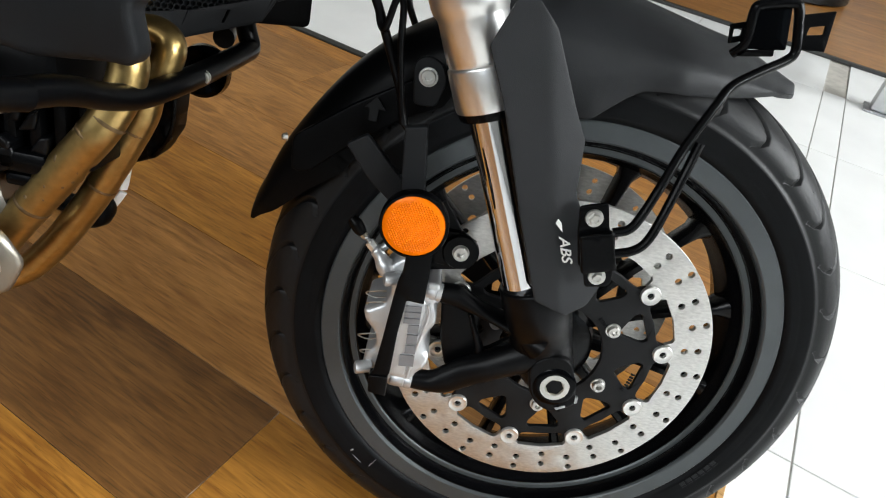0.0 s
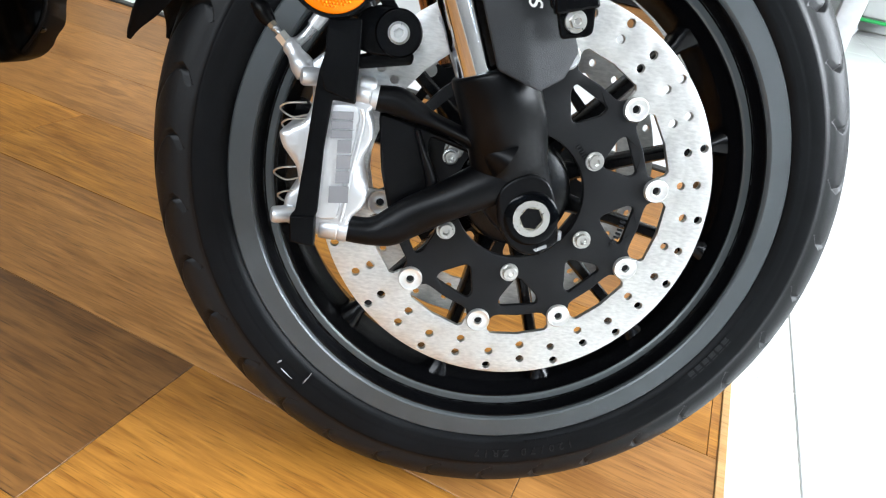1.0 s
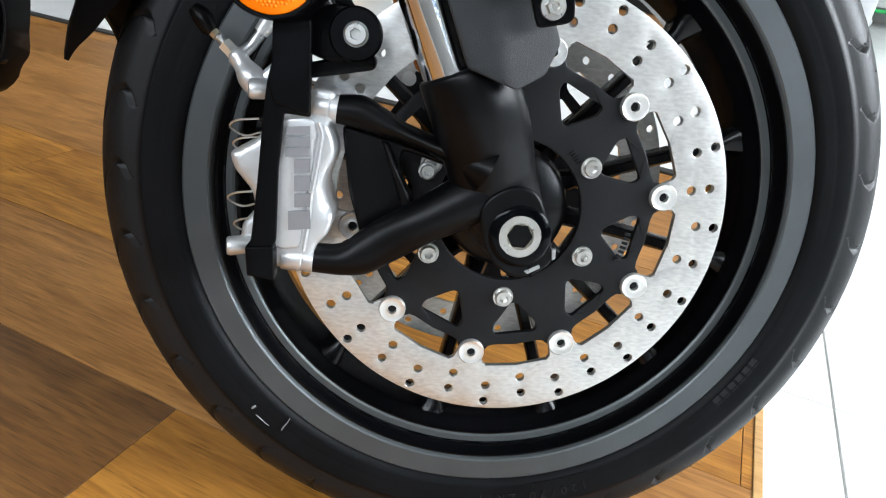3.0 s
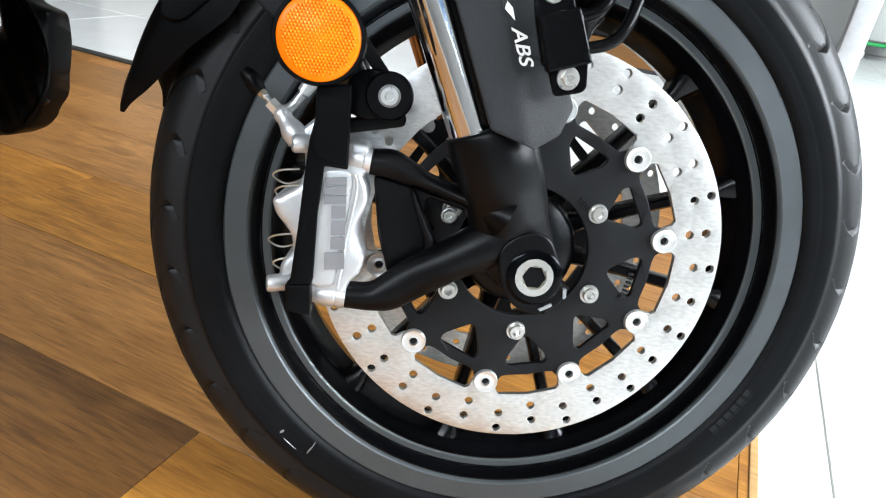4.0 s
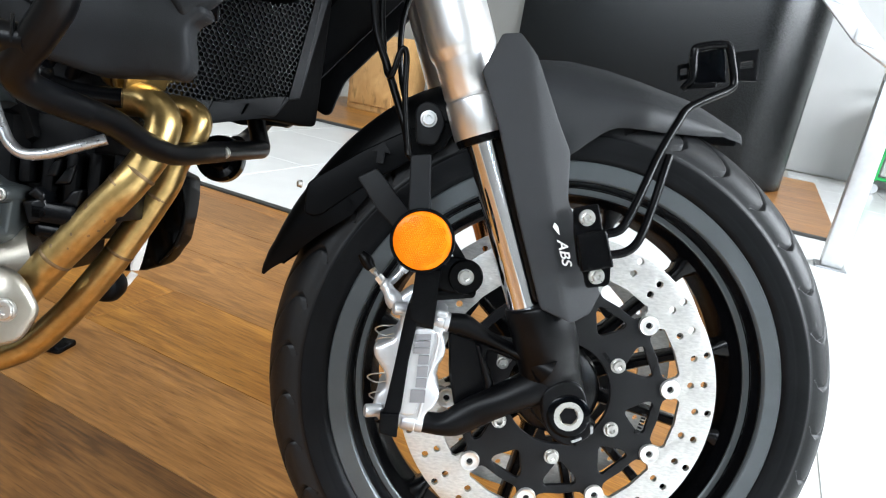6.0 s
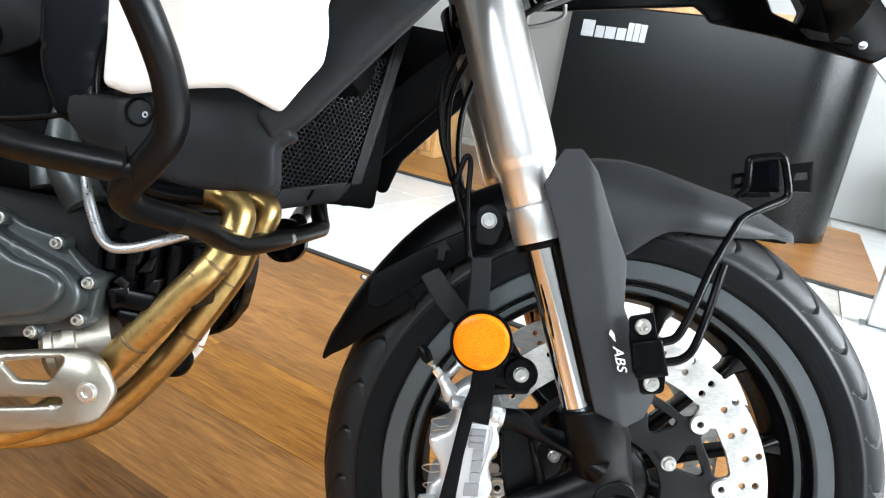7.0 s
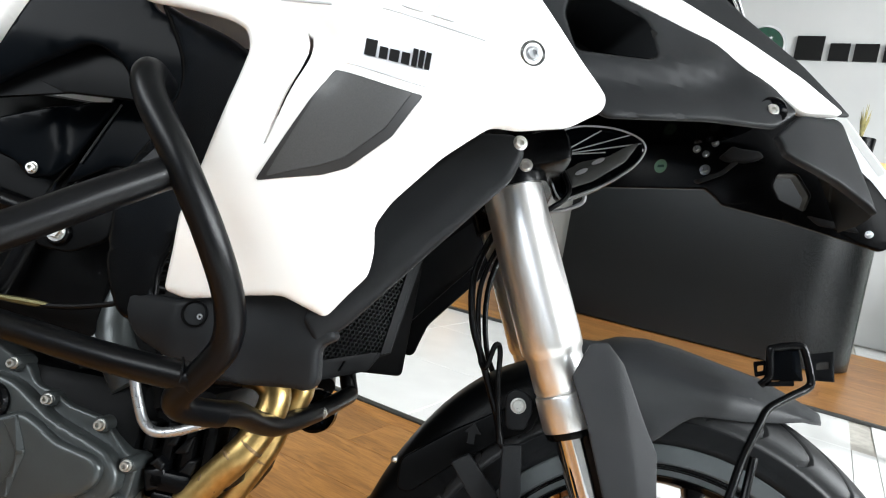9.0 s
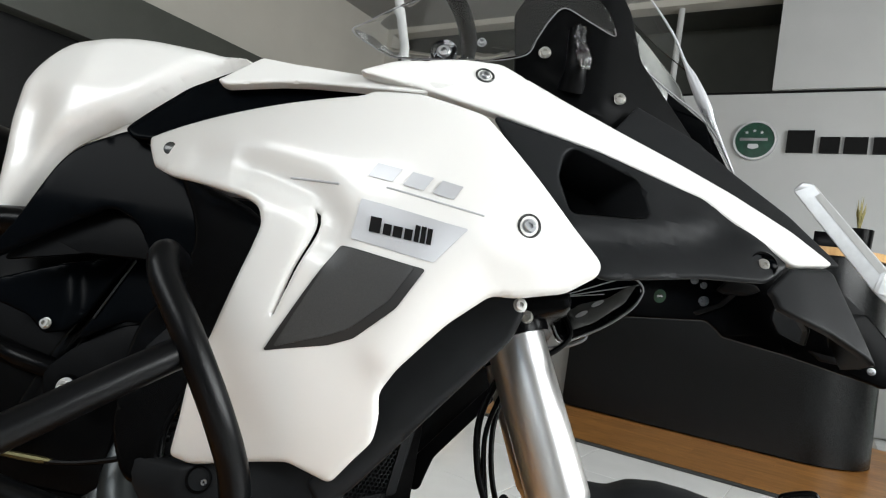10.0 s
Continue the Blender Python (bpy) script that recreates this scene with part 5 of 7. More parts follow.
# added black backing that paints the shadow between fork tube and guard
part("inner_flange", plate([(-0.124, 0.585), (-0.106, 0.545), (-0.075, 0.466), (-0.047, 0.398), (-0.03, 0.398), (-0.055, 0.47), (-0.085, 0.55), (-0.105, 0.59)], depth=-0.1465, thick=0.032), M_BLACKSATIN, guard, "added black backing for the shadow behind the guard", False)
abs_ob = link_mesh("print", text_mesh("print", "ABS", 0.0118, 0.0, 0.35, 0.0002), M_PRINT, guard, "white letters reading ABS")
abs_ob.matrix_basis = Matrix.Translation((-0.0378, -0.1525, 0.4462)) @ pose(0, 0, 0, 90, 0, 0) @ pose(0, 0, 0, 0, 0, 112 + 180) @ Matrix.Diagonal((1.12, 0.95, 1.0, 1.0))
part("print_swoosh", plate([(-0.0505, 0.4655), (-0.0435, 0.4595), (-0.046, 0.4665), (-0.0495, 0.4695)], depth=-0.1522, thick=0.0006), M_PRINT, guard, "", False)

# plate carrier on two rods
carrier_b = bpart("rod_clamp", merge(plate(rpoly([(-0.037, 0.484), (-0.017, 0.491), (-0.01, 0.47), (-0.005, 0.468), (0.002, 0.444), (0.004, 0.426), (0.001, 0.423), (-0.015, 0.419), (-0.021, 0.435), (-0.025, 0.436), (-0.033, 0.463)], 0.003), depth=-0.157, thick=0.003, edge=0.0008, step=0.004), plate(rpoly([(-0.0325, 0.463), (-0.0085, 0.4705), (0.0035, 0.4405), (-0.0225, 0.432)], 0.002), depth=-0.1635, thick=0.0065, edge=0.0016, step=0.004)), M_BLACKSATIN, None, "black pressed steel clamp for the rods")
for x, z in ((-0.0245, 0.4775), (-0.0085, 0.4305)):
    bolt(x, -0.157, z, 0.0054, 0.006, carrier_b, "hex")
for pts in ([(-0.005, -0.15, 0.466), (0.0064, -0.15, 0.4713), (0.0135, -0.147, 0.483), (0.0236, -0.14, 0.5102), (0.0342, -0.13, 0.5379), (0.0499, -0.12, 0.5713), (0.0594, -0.113, 0.5864), (0.0799, -0.105, 0.6002), (0.0986, -0.098, 0.6112), (0.1032, -0.097, 0.6192), (0.0986, -0.097, 0.6349), (0.0933, -0.097, 0.6483), (0.087, -0.097, 0.6509), (0.0659, -0.097, 0.6453), (0.0619, -0.097, 0.6401), (0.0648, -0.095, 0.6173), (0.0599, -0.09, 0.6074)], [(0.0003, -0.15, 0.4488), (0.0159, -0.148, 0.4539), (0.0256, -0.146, 0.4653), (0.0343, -0.138, 0.4917), (0.0409, -0.132, 0.5225), (0.0455, -0.127, 0.5418)]):
    part("rod", tube(pts, 0.0038, 12, 6), M_BLACKSATIN, carrier_b, "bent black steel rod")
part("holder", plate(rpoly([(0.0961, 0.6443), (0.12, 0.6516), (0.1233, 0.6226), (0.1015, 0.6201)], 0.001), [rpoly([(0.1052, 0.6372), (0.1164, 0.6405), (0.1173, 0.6341), (0.1051, 0.6312)], 0.001)], depth=-0.1, thick=0.002, edge=0.0005), M_BLACKSATIN, carrier_b, "black slotted plate holder")
part("holder_panel", plate(rpoly([(0.0616, 0.6399), (0.0891, 0.6485), (0.0965, 0.618), (0.0658, 0.6132)], 0.002), depth=-0.096, thick=0.002, edge=0.0006), M_BLACKGLOSS, carrier_b, "glossy black panel inside the rod loop")
part("holder_lip", plate(rpoly([(0.066, 0.6121), (0.087, 0.6173), (0.0879, 0.6119), (0.062, 0.607)], 0.001), depth=-0.098, thick=0.004, edge=0.0006), M_BLACKSATIN, carrier_b)
part("holder_tab", plate(rpoly([(0.0512, 0.6281), (0.0651, 0.633), (0.0663, 0.6186), (0.0545, 0.6141)], 0.001), [rpoly([(0.055, 0.6249), (0.0611, 0.6272), (0.0615, 0.6216), (0.0558, 0.6194)], 0.001)], depth=-0.09, thick=0.002, edge=0.0005), M_BLACKSATIN, carrier_b)

# fairing: white side panels, mirrored for the far side
def side_y(x, z):
    """The depth of the near side panel, a bulged shell."""
    a, b = x + 0.33, z - 0.75
    return max(-0.325, min(-0.2, -0.297 + 0.071 * a - 0.255 * b + 1.229 * a * a - 0.823 * a * b + 1.337 * b * b))


def nose_y(x, z):
    return max(-0.285, 0.227 * x + 0.387 * z - 0.521)


PANEL = [(-0.582, 0.8707), (-0.5766, 0.8602), (-0.5552, 0.834), (-0.5275, 0.8221), (-0.4826, 0.8124), (-0.4438, 0.8035), (-0.429, 0.7963), (-0.4228, 0.7815), (-0.428, 0.7608), (-0.4355, 0.7379), (-0.45, 0.6929), (-0.4666, 0.6535), (-0.471, 0.6271), (-0.4797, 0.593), (-0.4592, 0.5896), (-0.4056, 0.6015), (-0.3782, 0.6063), (-0.3428, 0.5949), (-0.3255, 0.617), (-0.3117, 0.6334), (-0.3089, 0.6528), (-0.3111, 0.6706), (-0.2996, 0.6893), (-0.2665, 0.7293), (-0.2367, 0.7564), (-0.2162, 0.7586), (-0.1793, 0.7703), (-0.1548, 0.7888), (-0.1529, 0.7981), (-0.1834, 0.8256), (-0.2151, 0.855), (-0.2608, 0.8964), (-0.29, 0.9025), (-0.3164, 0.9078), (-0.3564, 0.9065), (-0.3649, 0.9013)]


SWAGE = [(-0.5, 0.838), (-0.43, 0.825), (-0.385, 0.812), (-0.364, 0.79), (-0.366, 0.775)]
CREASE = [(-0.15, 0.80), (-0.205, 0.785), (-0.25, 0.79), (-0.285, 0.75), (-0.31, 0.7)]


def panel_shape(x, z):
    """The shell with its raised shoulder round the duct and the crease towards the fork."""
    y = side_y(x, z)
    d = seg_dist(x, z, SWAGE)
    y += 0.008 * math.exp(-(d / 0.013) ** 2) * (1 if x > -0.46 else 0.5)
    d = seg_dist(x, z, CREASE)
    return y - 0.006 * math.exp(-(d / 0.018) ** 2)


def facing(f, x, z, lift=0.0):
    """A pose on the moulded surface y = f(x, z) that turns -y outwards along its normal."""
    e = 0.002
    n = Vector(((f(x + e, z) - f(x - e, z)) / (2 * e), -1.0, (f(x, z + e) - f(x, z - e)) / (2 * e))).normalized()
    return Matrix.Translation(Vector((x, f(x, z), z)) + n * lift) @ Vector((0, -1, 0)).rotation_difference(n).to_matrix().to_4x4()


CUP = [(0.0052, 0.0012), (0.0082, -0.0004), (0.0092, -0.0011), (0.0097, -0.0006), (0.0099, 0.0022), (0.0052, 0.0022)]


def screw_cup(f, x, z, parent):
    cup = part("screw_cup", lathe(CUP, 28, closed=True), M_LENS, parent, "grey recessed screw cup")
    cup.matrix_basis = facing(f, x, z)
    head = link_mesh("bolt", bolt_mesh("bolt", 0.0046, 0.0024), M_ALUDARK, parent)
    head.matrix_basis = facing(f, x, z, 0.0002)


def side_panels():
    for side in (1, -1):
        t3 = (lambda a, b, d: (a, d, b)) if side > 0 else (lambda a, b, d: (a, -d * 0.82, b))
        p = bpart("side_panel", plate(rpoly(PANEL, 0.006), [rpoly([(-0.3815, 0.7985), (-0.3775, 0.796), (-0.3755, 0.788), (-0.3765, 0.78), (-0.381, 0.767), (-0.3885, 0.748), (-0.4, 0.7145), (-0.3898, 0.75), (-0.382, 0.7705), (-0.378, 0.784), (-0.3785, 0.791)], 0.0006)], thick=0.004, edge=0.005, step=0.0075, to3=t3, shape=panel_shape), M_WHITE, None, "pearl white plastic side fairing")
        if side < 0:
            continue
        decal = lambda off: (lambda a, b: panel_shape(a, b) - off)
        quad = [(-0.355, 0.773), (-0.287, 0.764), (-0.305, 0.732), (-0.334, 0.706), (-0.353, 0.698), (-0.403, 0.6865)]
        part("decal_border", plate(rpoly(quad, 0.003), thick=0.0006, step=0.006, shape=decal(0.0011)), M_DECALEDGE, p, "dark edge of the side decal")
        part("decal", plate(rpoly([(-0.3545, 0.772), (-0.2955, 0.7645), (-0.311, 0.737), (-0.338, 0.7125), (-0.355, 0.7045), (-0.395, 0.6905)], 0.003), thick=0.0006, step=0.006, shape=decal(0.0018)), M_DECAL, p, "dark grey mesh-patterned side decal")
        part("silver_decal", plate(rpoly([(-0.345, 0.81), (-0.26, 0.7995), (-0.282, 0.77), (-0.348, 0.7785)], 0.002), thick=0.0005, step=0.008, shape=decal(0.0008)), M_SILVERDECAL, p, "pale silver decal patch")
        def lay(x0, z0, slope, off):
            def f(a, b, d):
                x, z = x0 + a, z0 + b + slope * a
                return (x, panel_shape(x, z) - off + d, z)
            return f
        part("lettering", bars(0.049, 0.0125, BRAND, lay(-0.3345, 0.7855, -0.06, 0.0016), 0.0004, 0.2), M_BLACKPRINT, p, "black brand lettering shown as plain bars", False)
        part("lettering", bars(0.075, 0.012, ((1, 1.2), (1, 1.0), (1, 1.0)), lay(-0.343, 0.8285, -0.12, 0.001), 0.0003, 0.3, 0.5), M_SILVERDECAL, p, "faint silver model lettering shown as plain bars", False)
        part("pinstripe", tube([(x, panel_shape(x, z) - 0.0004, z) for x, z in ((-0.408, 0.823), (-0.385, 0.8215), (-0.365, 0.8195))], 0.0009, 6, 3), M_SILVERDECAL, p)
        part("pinstripe", tube([(x, panel_shape(x, z) - 0.0003, z) for x, z in ((-0.327, 0.8215), (-0.29, 0.817), (-0.25, 0.8125))], 0.0008, 6, 3), M_SILVERDECAL, p)
        screw_cup(panel_shape, -0.215, 0.813, p)
        # flat grey disc on the panel; its tone paints the recess's shade
        part("screw_hole", lathe([(0, -0.0004), (0.0052, -0.0008), (0.006, -0.0004), (0.006, 0.002), (0, 0.002)], 20, centre=(-0.54, panel_shape(-0.54, 0.85) - 0.0006, 0.85)), M_LENS, p, "grey disc that paints a shaded screw recess")


side_panels()


def mirrored_plate(name, outline, mat, label, r=0.006, both=True, **kw):
    out = []
    for side in kw.get("sides", (1, -1) if both else (1,)):
        t3 = (lambda a, b, d: (a, d, b)) if side > 0 else (lambda a, b, d: (a, -d * kw.get("squeeze", 0.82), b))
        out.append(bpart(name, plate(rpoly(outline, r), kw.get("holes", ()), depth=kw.get("depth", 0.0), thick=kw.get("thick", 0.004), edge=kw.get("edge", 0.003), step=kw.get("step", 0.01), to3=t3, shape=kw.get("shape")), mat, None, label))
    return out


# radiator duct strip between the panel and the fork, curving inwards
mirrored_plate("duct_panel", [(-0.246, 0.771), (-0.216, 0.774), (-0.206, 0.76), (-0.214, 0.735), (-0.327, 0.592), (-0.348, 0.572), (-0.364, 0.592), (-0.334, 0.632), (-0.324, 0.648), (-0.328, 0.67), (-0.315, 0.70), (-0.282, 0.736)], M_PLASTIC, "black textured plastic duct strip under the fairing", depth=-0.221, edge=0.006, thick=0.012, shape=lambda a, b: 0.5 * max(0, 0.73 * (a + 0.272) - 0.68 * (b - 0.67)) - 0.0005)
# lower shroud
shroud = mirrored_plate("radiator_shroud", [(-0.468, 0.588), (-0.448, 0.6), (-0.4, 0.61), (-0.378, 0.612), (-0.346, 0.598), (-0.331, 0.58), (-0.345, 0.571), (-0.342, 0.541), (-0.35, 0.532), (-0.361, 0.533), (-0.412, 0.527), (-0.467, 0.536), (-0.507, 0.549), (-0.545, 0.588), (-0.52, 0.588)], M_PLASTIC, "black textured plastic radiator shroud", depth=-0.216, edge=0.006, thick=0.02, step=0.009, shape=lambda a, b: 0.25 * max(0, 0.565 - b) + 0.35 * max(0, -(a + 0.47)))
# shallow pocket coloured near black for the shade of a deep hole
part("screw_pocket", lathe([(0, 0.004), (0.0085, 0.004), (0.01, -0.0008), (0.0112, -0.0004), (0.0112, 0.006), (0, 0.006)], 28, centre=(-0.4525, -0.2175, 0.5785)), M_CORE, shroud[0], "screw pocket with its inner shade painted black")
bolt(-0.4475, -0.2145, 0.577, 0.0025, 0.003, shroud[0], mat=M_ALUDARK)
# inner black fairing behind the white panel and the big side wing
mirrored_plate("inner_fairing", [(-0.555, 0.85), (-0.53, 0.837), (-0.462, 0.814), (-0.44, 0.79), (-0.455, 0.74), (-0.482, 0.66), (-0.5, 0.61), (-0.49, 0.56), (-0.53, 0.562), (-0.556, 0.6), (-0.565, 0.66), (-0.56, 0.7), (-0.535, 0.73), (-0.515, 0.772), (-0.522, 0.8)], M_BLACKSATIN, "black inner fairing panel behind the white side panel", r=0.015, depth=-0.206, thick=0.006, edge=0.006, shape=lambda a, b: 0.25 * max(0, -(a + 0.49)) - 0.02 * max(0.0, (b - 0.7) / 0.12))
mirrored_plate("frame_cover", [(-0.5761, 0.8734), (-0.5853, 0.8648), (-0.6122, 0.8843), (-0.6559, 0.8621), (-0.672, 0.8475), (-0.6812, 0.831), (-0.6944, 0.7933), (-0.7096, 0.7626), (-0.7334, 0.7329), (-0.7308, 0.7266), (-0.7022, 0.7433), (-0.6553, 0.7749), (-0.6091, 0.8014), (-0.5791, 0.7887), (-0.5569, 0.7574), (-0.5266, 0.727), (-0.512, 0.7562), (-0.5132, 0.8015), (-0.5215, 0.8151), (-0.5399, 0.8356), (-0.561, 0.8425)], M_NAVY, "dark frame cover below the tank", r=0.012, depth=-0.206, thick=0.006, edge=0.004, shape=lambda a, b: 0.1 * max(0, 0.8 - b))
# black filler added under the cover's arch, in place of deep shade
bpart("inner_shield", plate(rpoly([(-0.7, 0.772), (-0.655, 0.79), (-0.61, 0.812), (-0.57, 0.8), (-0.53, 0.78), (-0.53, 0.752), (-0.568, 0.758), (-0.63, 0.755), (-0.71, 0.737)], 0.004), depth=-0.19, thick=0.004, edge=0.001), M_PLASTICDK, None, "added black filler for the shade behind the frame cover")

# tank
def tank():
    """The fuel tank lofted from cross sections along x."""
    bm = bmesh.new()
    rows = []
    n = 28
    for x, top, low, half in ((-0.762, 0.9, 0.79, 0.1), (-0.752, 0.945, 0.78, 0.13), (-0.72, 0.98, 0.78, 0.15), (-0.65, 0.998, 0.83, 0.165), (-0.58, 0.994, 0.87, 0.165), (-0.5, 0.982, 0.9, 0.16), (-0.42, 0.965, 0.9, 0.15), (-0.36, 0.95, 0.9, 0.14)):
        row = []
        for j in range(n + 1):
            q = -math.pi * 0.5 + math.pi * j / n
            s, c = math.sin(q), math.cos(q)
            y = half * math.copysign(abs(s) ** 0.62, s)
            z = low + (top - low) * abs(c) ** 0.5
            row.append(bm.verts.new((x, y, z)))
        rows.append(row)
    for a, b in zip(rows, rows[1:]):
        for j in range(n):
            bm.faces.new((a[j], a[j + 1], b[j + 1], b[j]))
    for r in (rows[0], list(reversed(rows[-1]))):
        bm.faces.new(r)
    bmesh.ops.subdivide_edges(bm, edges=bm.edges[:], cuts=1, use_grid_fill=True, smooth=0.6)
    return bm


tk = bpart("fuel_tank", tank(), M_WHITE, None, "pearl white fuel tank", True, 60)
TANK = [(-0.7646, 0.7467), (-0.7491, 0.7725), (-0.7331, 0.8069), (-0.7188, 0.8476), (-0.7089, 0.8655), (-0.6915, 0.8813), (-0.656, 0.9017), (-0.6462, 0.9058), (-0.6325, 0.9199), (-0.5987, 0.9589), (-0.5605, 0.985), (-0.5287, 1.0019), (-0.5757, 1.0049), (-0.6443, 1.0126), (-0.675, 1.0137), (-0.7461, 1.0015), (-0.7622, 0.9884), (-0.7757, 0.9684), (-0.7862, 0.9411), (-0.7849, 0.8924), (-0.7755, 0.85), (-0.7678, 0.796)]


def tank_side(x, z):
    """The tank's flank: bulged at the middle, with a knee dent at the rear and a crease by the trim."""
    y = -0.006 + 0.9 * max(0.0, z - 0.93) ** 1.5 + 0.35 * max(0.0, -(x + 0.7)) ** 1.2
    y += 0.008 * math.exp(-(seg_dist(x, z, [(-0.745, 0.9), (-0.735, 0.84), (-0.74, 0.79)]) / 0.022) ** 2)
    return y + 0.004 * math.exp(-(seg_dist(x, z, [(-0.69, 0.868), (-0.6, 0.93), (-0.57, 0.995)]) / 0.014) ** 2)


part("flank", plate(rpoly(TANK, 0.012), depth=-0.183, thick=0.03, edge=0.022, step=0.008, shape=tank_side), M_WHITE, tk, "", True, 60)
seat = bpart("seat", tube([(-0.86, 0, 0.9), (-0.95, 0, 0.885), (-1.1, 0, 0.88), (-1.25, 0, 0.91), (-1.5, 0, 0.95)], [0.07, 0.115, 0.14, 0.135, 0.11], 24, 5, flat=1.0), M_PLASTICDK, None, "black rider seat")
for v in seat.data.vertices:
    v.co.z = 0.88 + (v.co.z - 0.88) * 0.55
# black trim and white strip on top of the tank side
mirrored_plate("tank_trim", [(-0.5054, 0.9735), (-0.4654, 0.9737), (-0.3816, 0.9584), (-0.3871, 0.9441), (-0.4737, 0.9131), (-0.5518, 0.882), (-0.5735, 0.8668), (-0.5997, 0.8667), (-0.6115, 0.876), (-0.6079, 0.8832), (-0.5966, 0.8984), (-0.5667, 0.9333), (-0.5318, 0.9571)], M_NAVY, "black plastic trim between tank and fairing", r=0.008, depth=-0.215, thick=0.012, edge=0.004, shape=lambda a, b: -0.2 * (0.93 - b) + 0.03 * max(0.0, -(a + 0.45)))
mirrored_plate("upper_strip", [(-0.53, 0.936), (-0.52, 0.931), (-0.465, 0.941), (-0.432, 0.944), (-0.388, 0.946), (-0.33, 0.948), (-0.3, 0.965), (-0.391, 0.962), (-0.459, 0.965), (-0.493, 0.969)], M_WHITE, "white upper fairing strip", r=0.004, depth=-0.229, thick=0.012, edge=0.003, step=0.007, shape=lambda a, b: -0.2 * (0.95 - b) + 0.03 * max(0.0, -(a + 0.45)))

# beak: white stripe, black nose shell with an intake, front cap
def strip_y(x, z):
    return nose_y(x, z) - 0.004


stripe = mirrored_plate("beak_stripe", [(-0.392, 0.956), (-0.362, 0.981), (-0.3, 1.006), (-0.262, 1.012), (-0.194, 0.981), (-0.136, 0.957), (-0.08, 0.935), (-0.025, 0.911), (0.03, 0.882), (0.068, 0.854), (0.024, 0.843), (-0.033, 0.881), (-0.055, 0.897), (-0.158, 0.926), (-0.263, 0.943), (-0.323, 0.951)], M_WHITE, "white beak stripe of the front fairing", r=0.008, sides=(1,), thick=0.012, edge=0.004, step=0.008, shape=lambda a, b: strip_y(a, b) + 0.0025 * math.exp(-(seg_dist(a, b, [(-0.3, 0.975), (-0.1, 0.92), (0.03, 0.86)]) / 0.01) ** 2))
stripe = stripe[0]
screw_cup(strip_y, -0.276, 0.989, stripe)


NOSE_RIDGE = [(-0.1765, 0.8374), (-0.1134, 0.8514), (-0.0594, 0.8741), (-0.0326, 0.8685), (-0.004, 0.856)]


def nose_shape(x, z):
    y = nose_y(x, z) - 0.005 * math.exp(-(seg_dist(x, z, NOSE_RIDGE) / 0.011) ** 2)
    return y + 0.006 * math.exp(-(seg_dist(x, z, [(-0.165, 0.822), (-0.11, 0.836), (-0.06, 0.846), (-0.035, 0.868)]) / 0.012) ** 2)


INTAKE = [(-0.1928, 0.8867), (-0.1896, 0.9148), (-0.1815, 0.9244), (-0.1185, 0.9025), (-0.109, 0.8673), (-0.1133, 0.8593), (-0.1788, 0.8494), (-0.1843, 0.8633)]
nose = mirrored_plate("nose_shell", [(-0.262, 0.943), (-0.158, 0.93), (-0.057, 0.905), (-0.036, 0.891), (0.024, 0.845), (-0.001, 0.821), (-0.063, 0.812), (-0.15, 0.79), (-0.17, 0.8), (-0.195, 0.842)], M_PLASTIC, "black textured plastic nose fairing", r=0.008, thick=0.006, edge=0.004, shape=nose_shape, sides=(1,), holes=[rpoly(INTAKE, 0.006)])
nose = nose[0]
inb = bmesh.new()
front_l = rpoly(INTAKE, 0.006)
cx, cz = -0.15, 0.885
r0 = [inb.verts.new((a, nose_shape(a, b) + 0.001, b)) for a, b in front_l]
r1 = [inb.verts.new((cx + (a - cx) * 0.72 - 0.02, nose_shape(a, b) + 0.075, cz + (b - cz) * 0.72 + 0.004)) for a, b in front_l]
for i in range(len(r0)):
    inb.faces.new((r0[i], r0[(i + 1) % len(r0)], r1[(i + 1) % len(r0)], r1[i]))
inb.faces.new(r1)
part("upper_edge", plate(rpoly([(-0.1183, 1.004), (-0.0528, 0.9728), (-0.0195, 0.9429), (0.034, 0.904), (0.0678, 0.8694), (0.0778, 0.8577), (0.0648, 0.8545), (0.0173, 0.8705), (-0.0794, 0.9137), (-0.1471, 0.9549)], 0.003), depth=0.004, thick=0.004, edge=0.002, step=0.012, shape=nose_y), M_PLASTIC, nose, "black upper edge of the beak")
part("intake", inb, M_PLASTIC, nose, "recessed black air intake")
bolt(-0.003, nose_y(-0.003, 0.839) - 0.0002, 0.839, 0.0044, 0.003, nose)
part("screw_cup", lathe([(0, 0.0005), (0.009, 0.0002), (0.0115, -0.0012), (0.0125, 0.0), (0.0115, 0.003), (0, 0.003)], 28, centre=(-0.003, nose_y(-0.003, 0.839), 0.839)), M_BLACKGLOSS, nose)
cap = mirrored_plate("front_cap", [(0.024, 0.842), (0.065, 0.853), (0.072, 0.85), (0.09, 0.788), (0.096, 0.764), (0.084, 0.772), (0.055, 0.785), (0.021, 0.794), (0.008, 0.799), (0.006, 0.809), (0.001, 0.815)], M_PLASTIC, "black front cap of the nose", r=0.004, sides=(1,), thick=0.01, edge=0.003, step=0.008, shape=lambda a, b: nose_y(a, b) + 0.15 * max(0.0, a - 0.03) + 0.002)
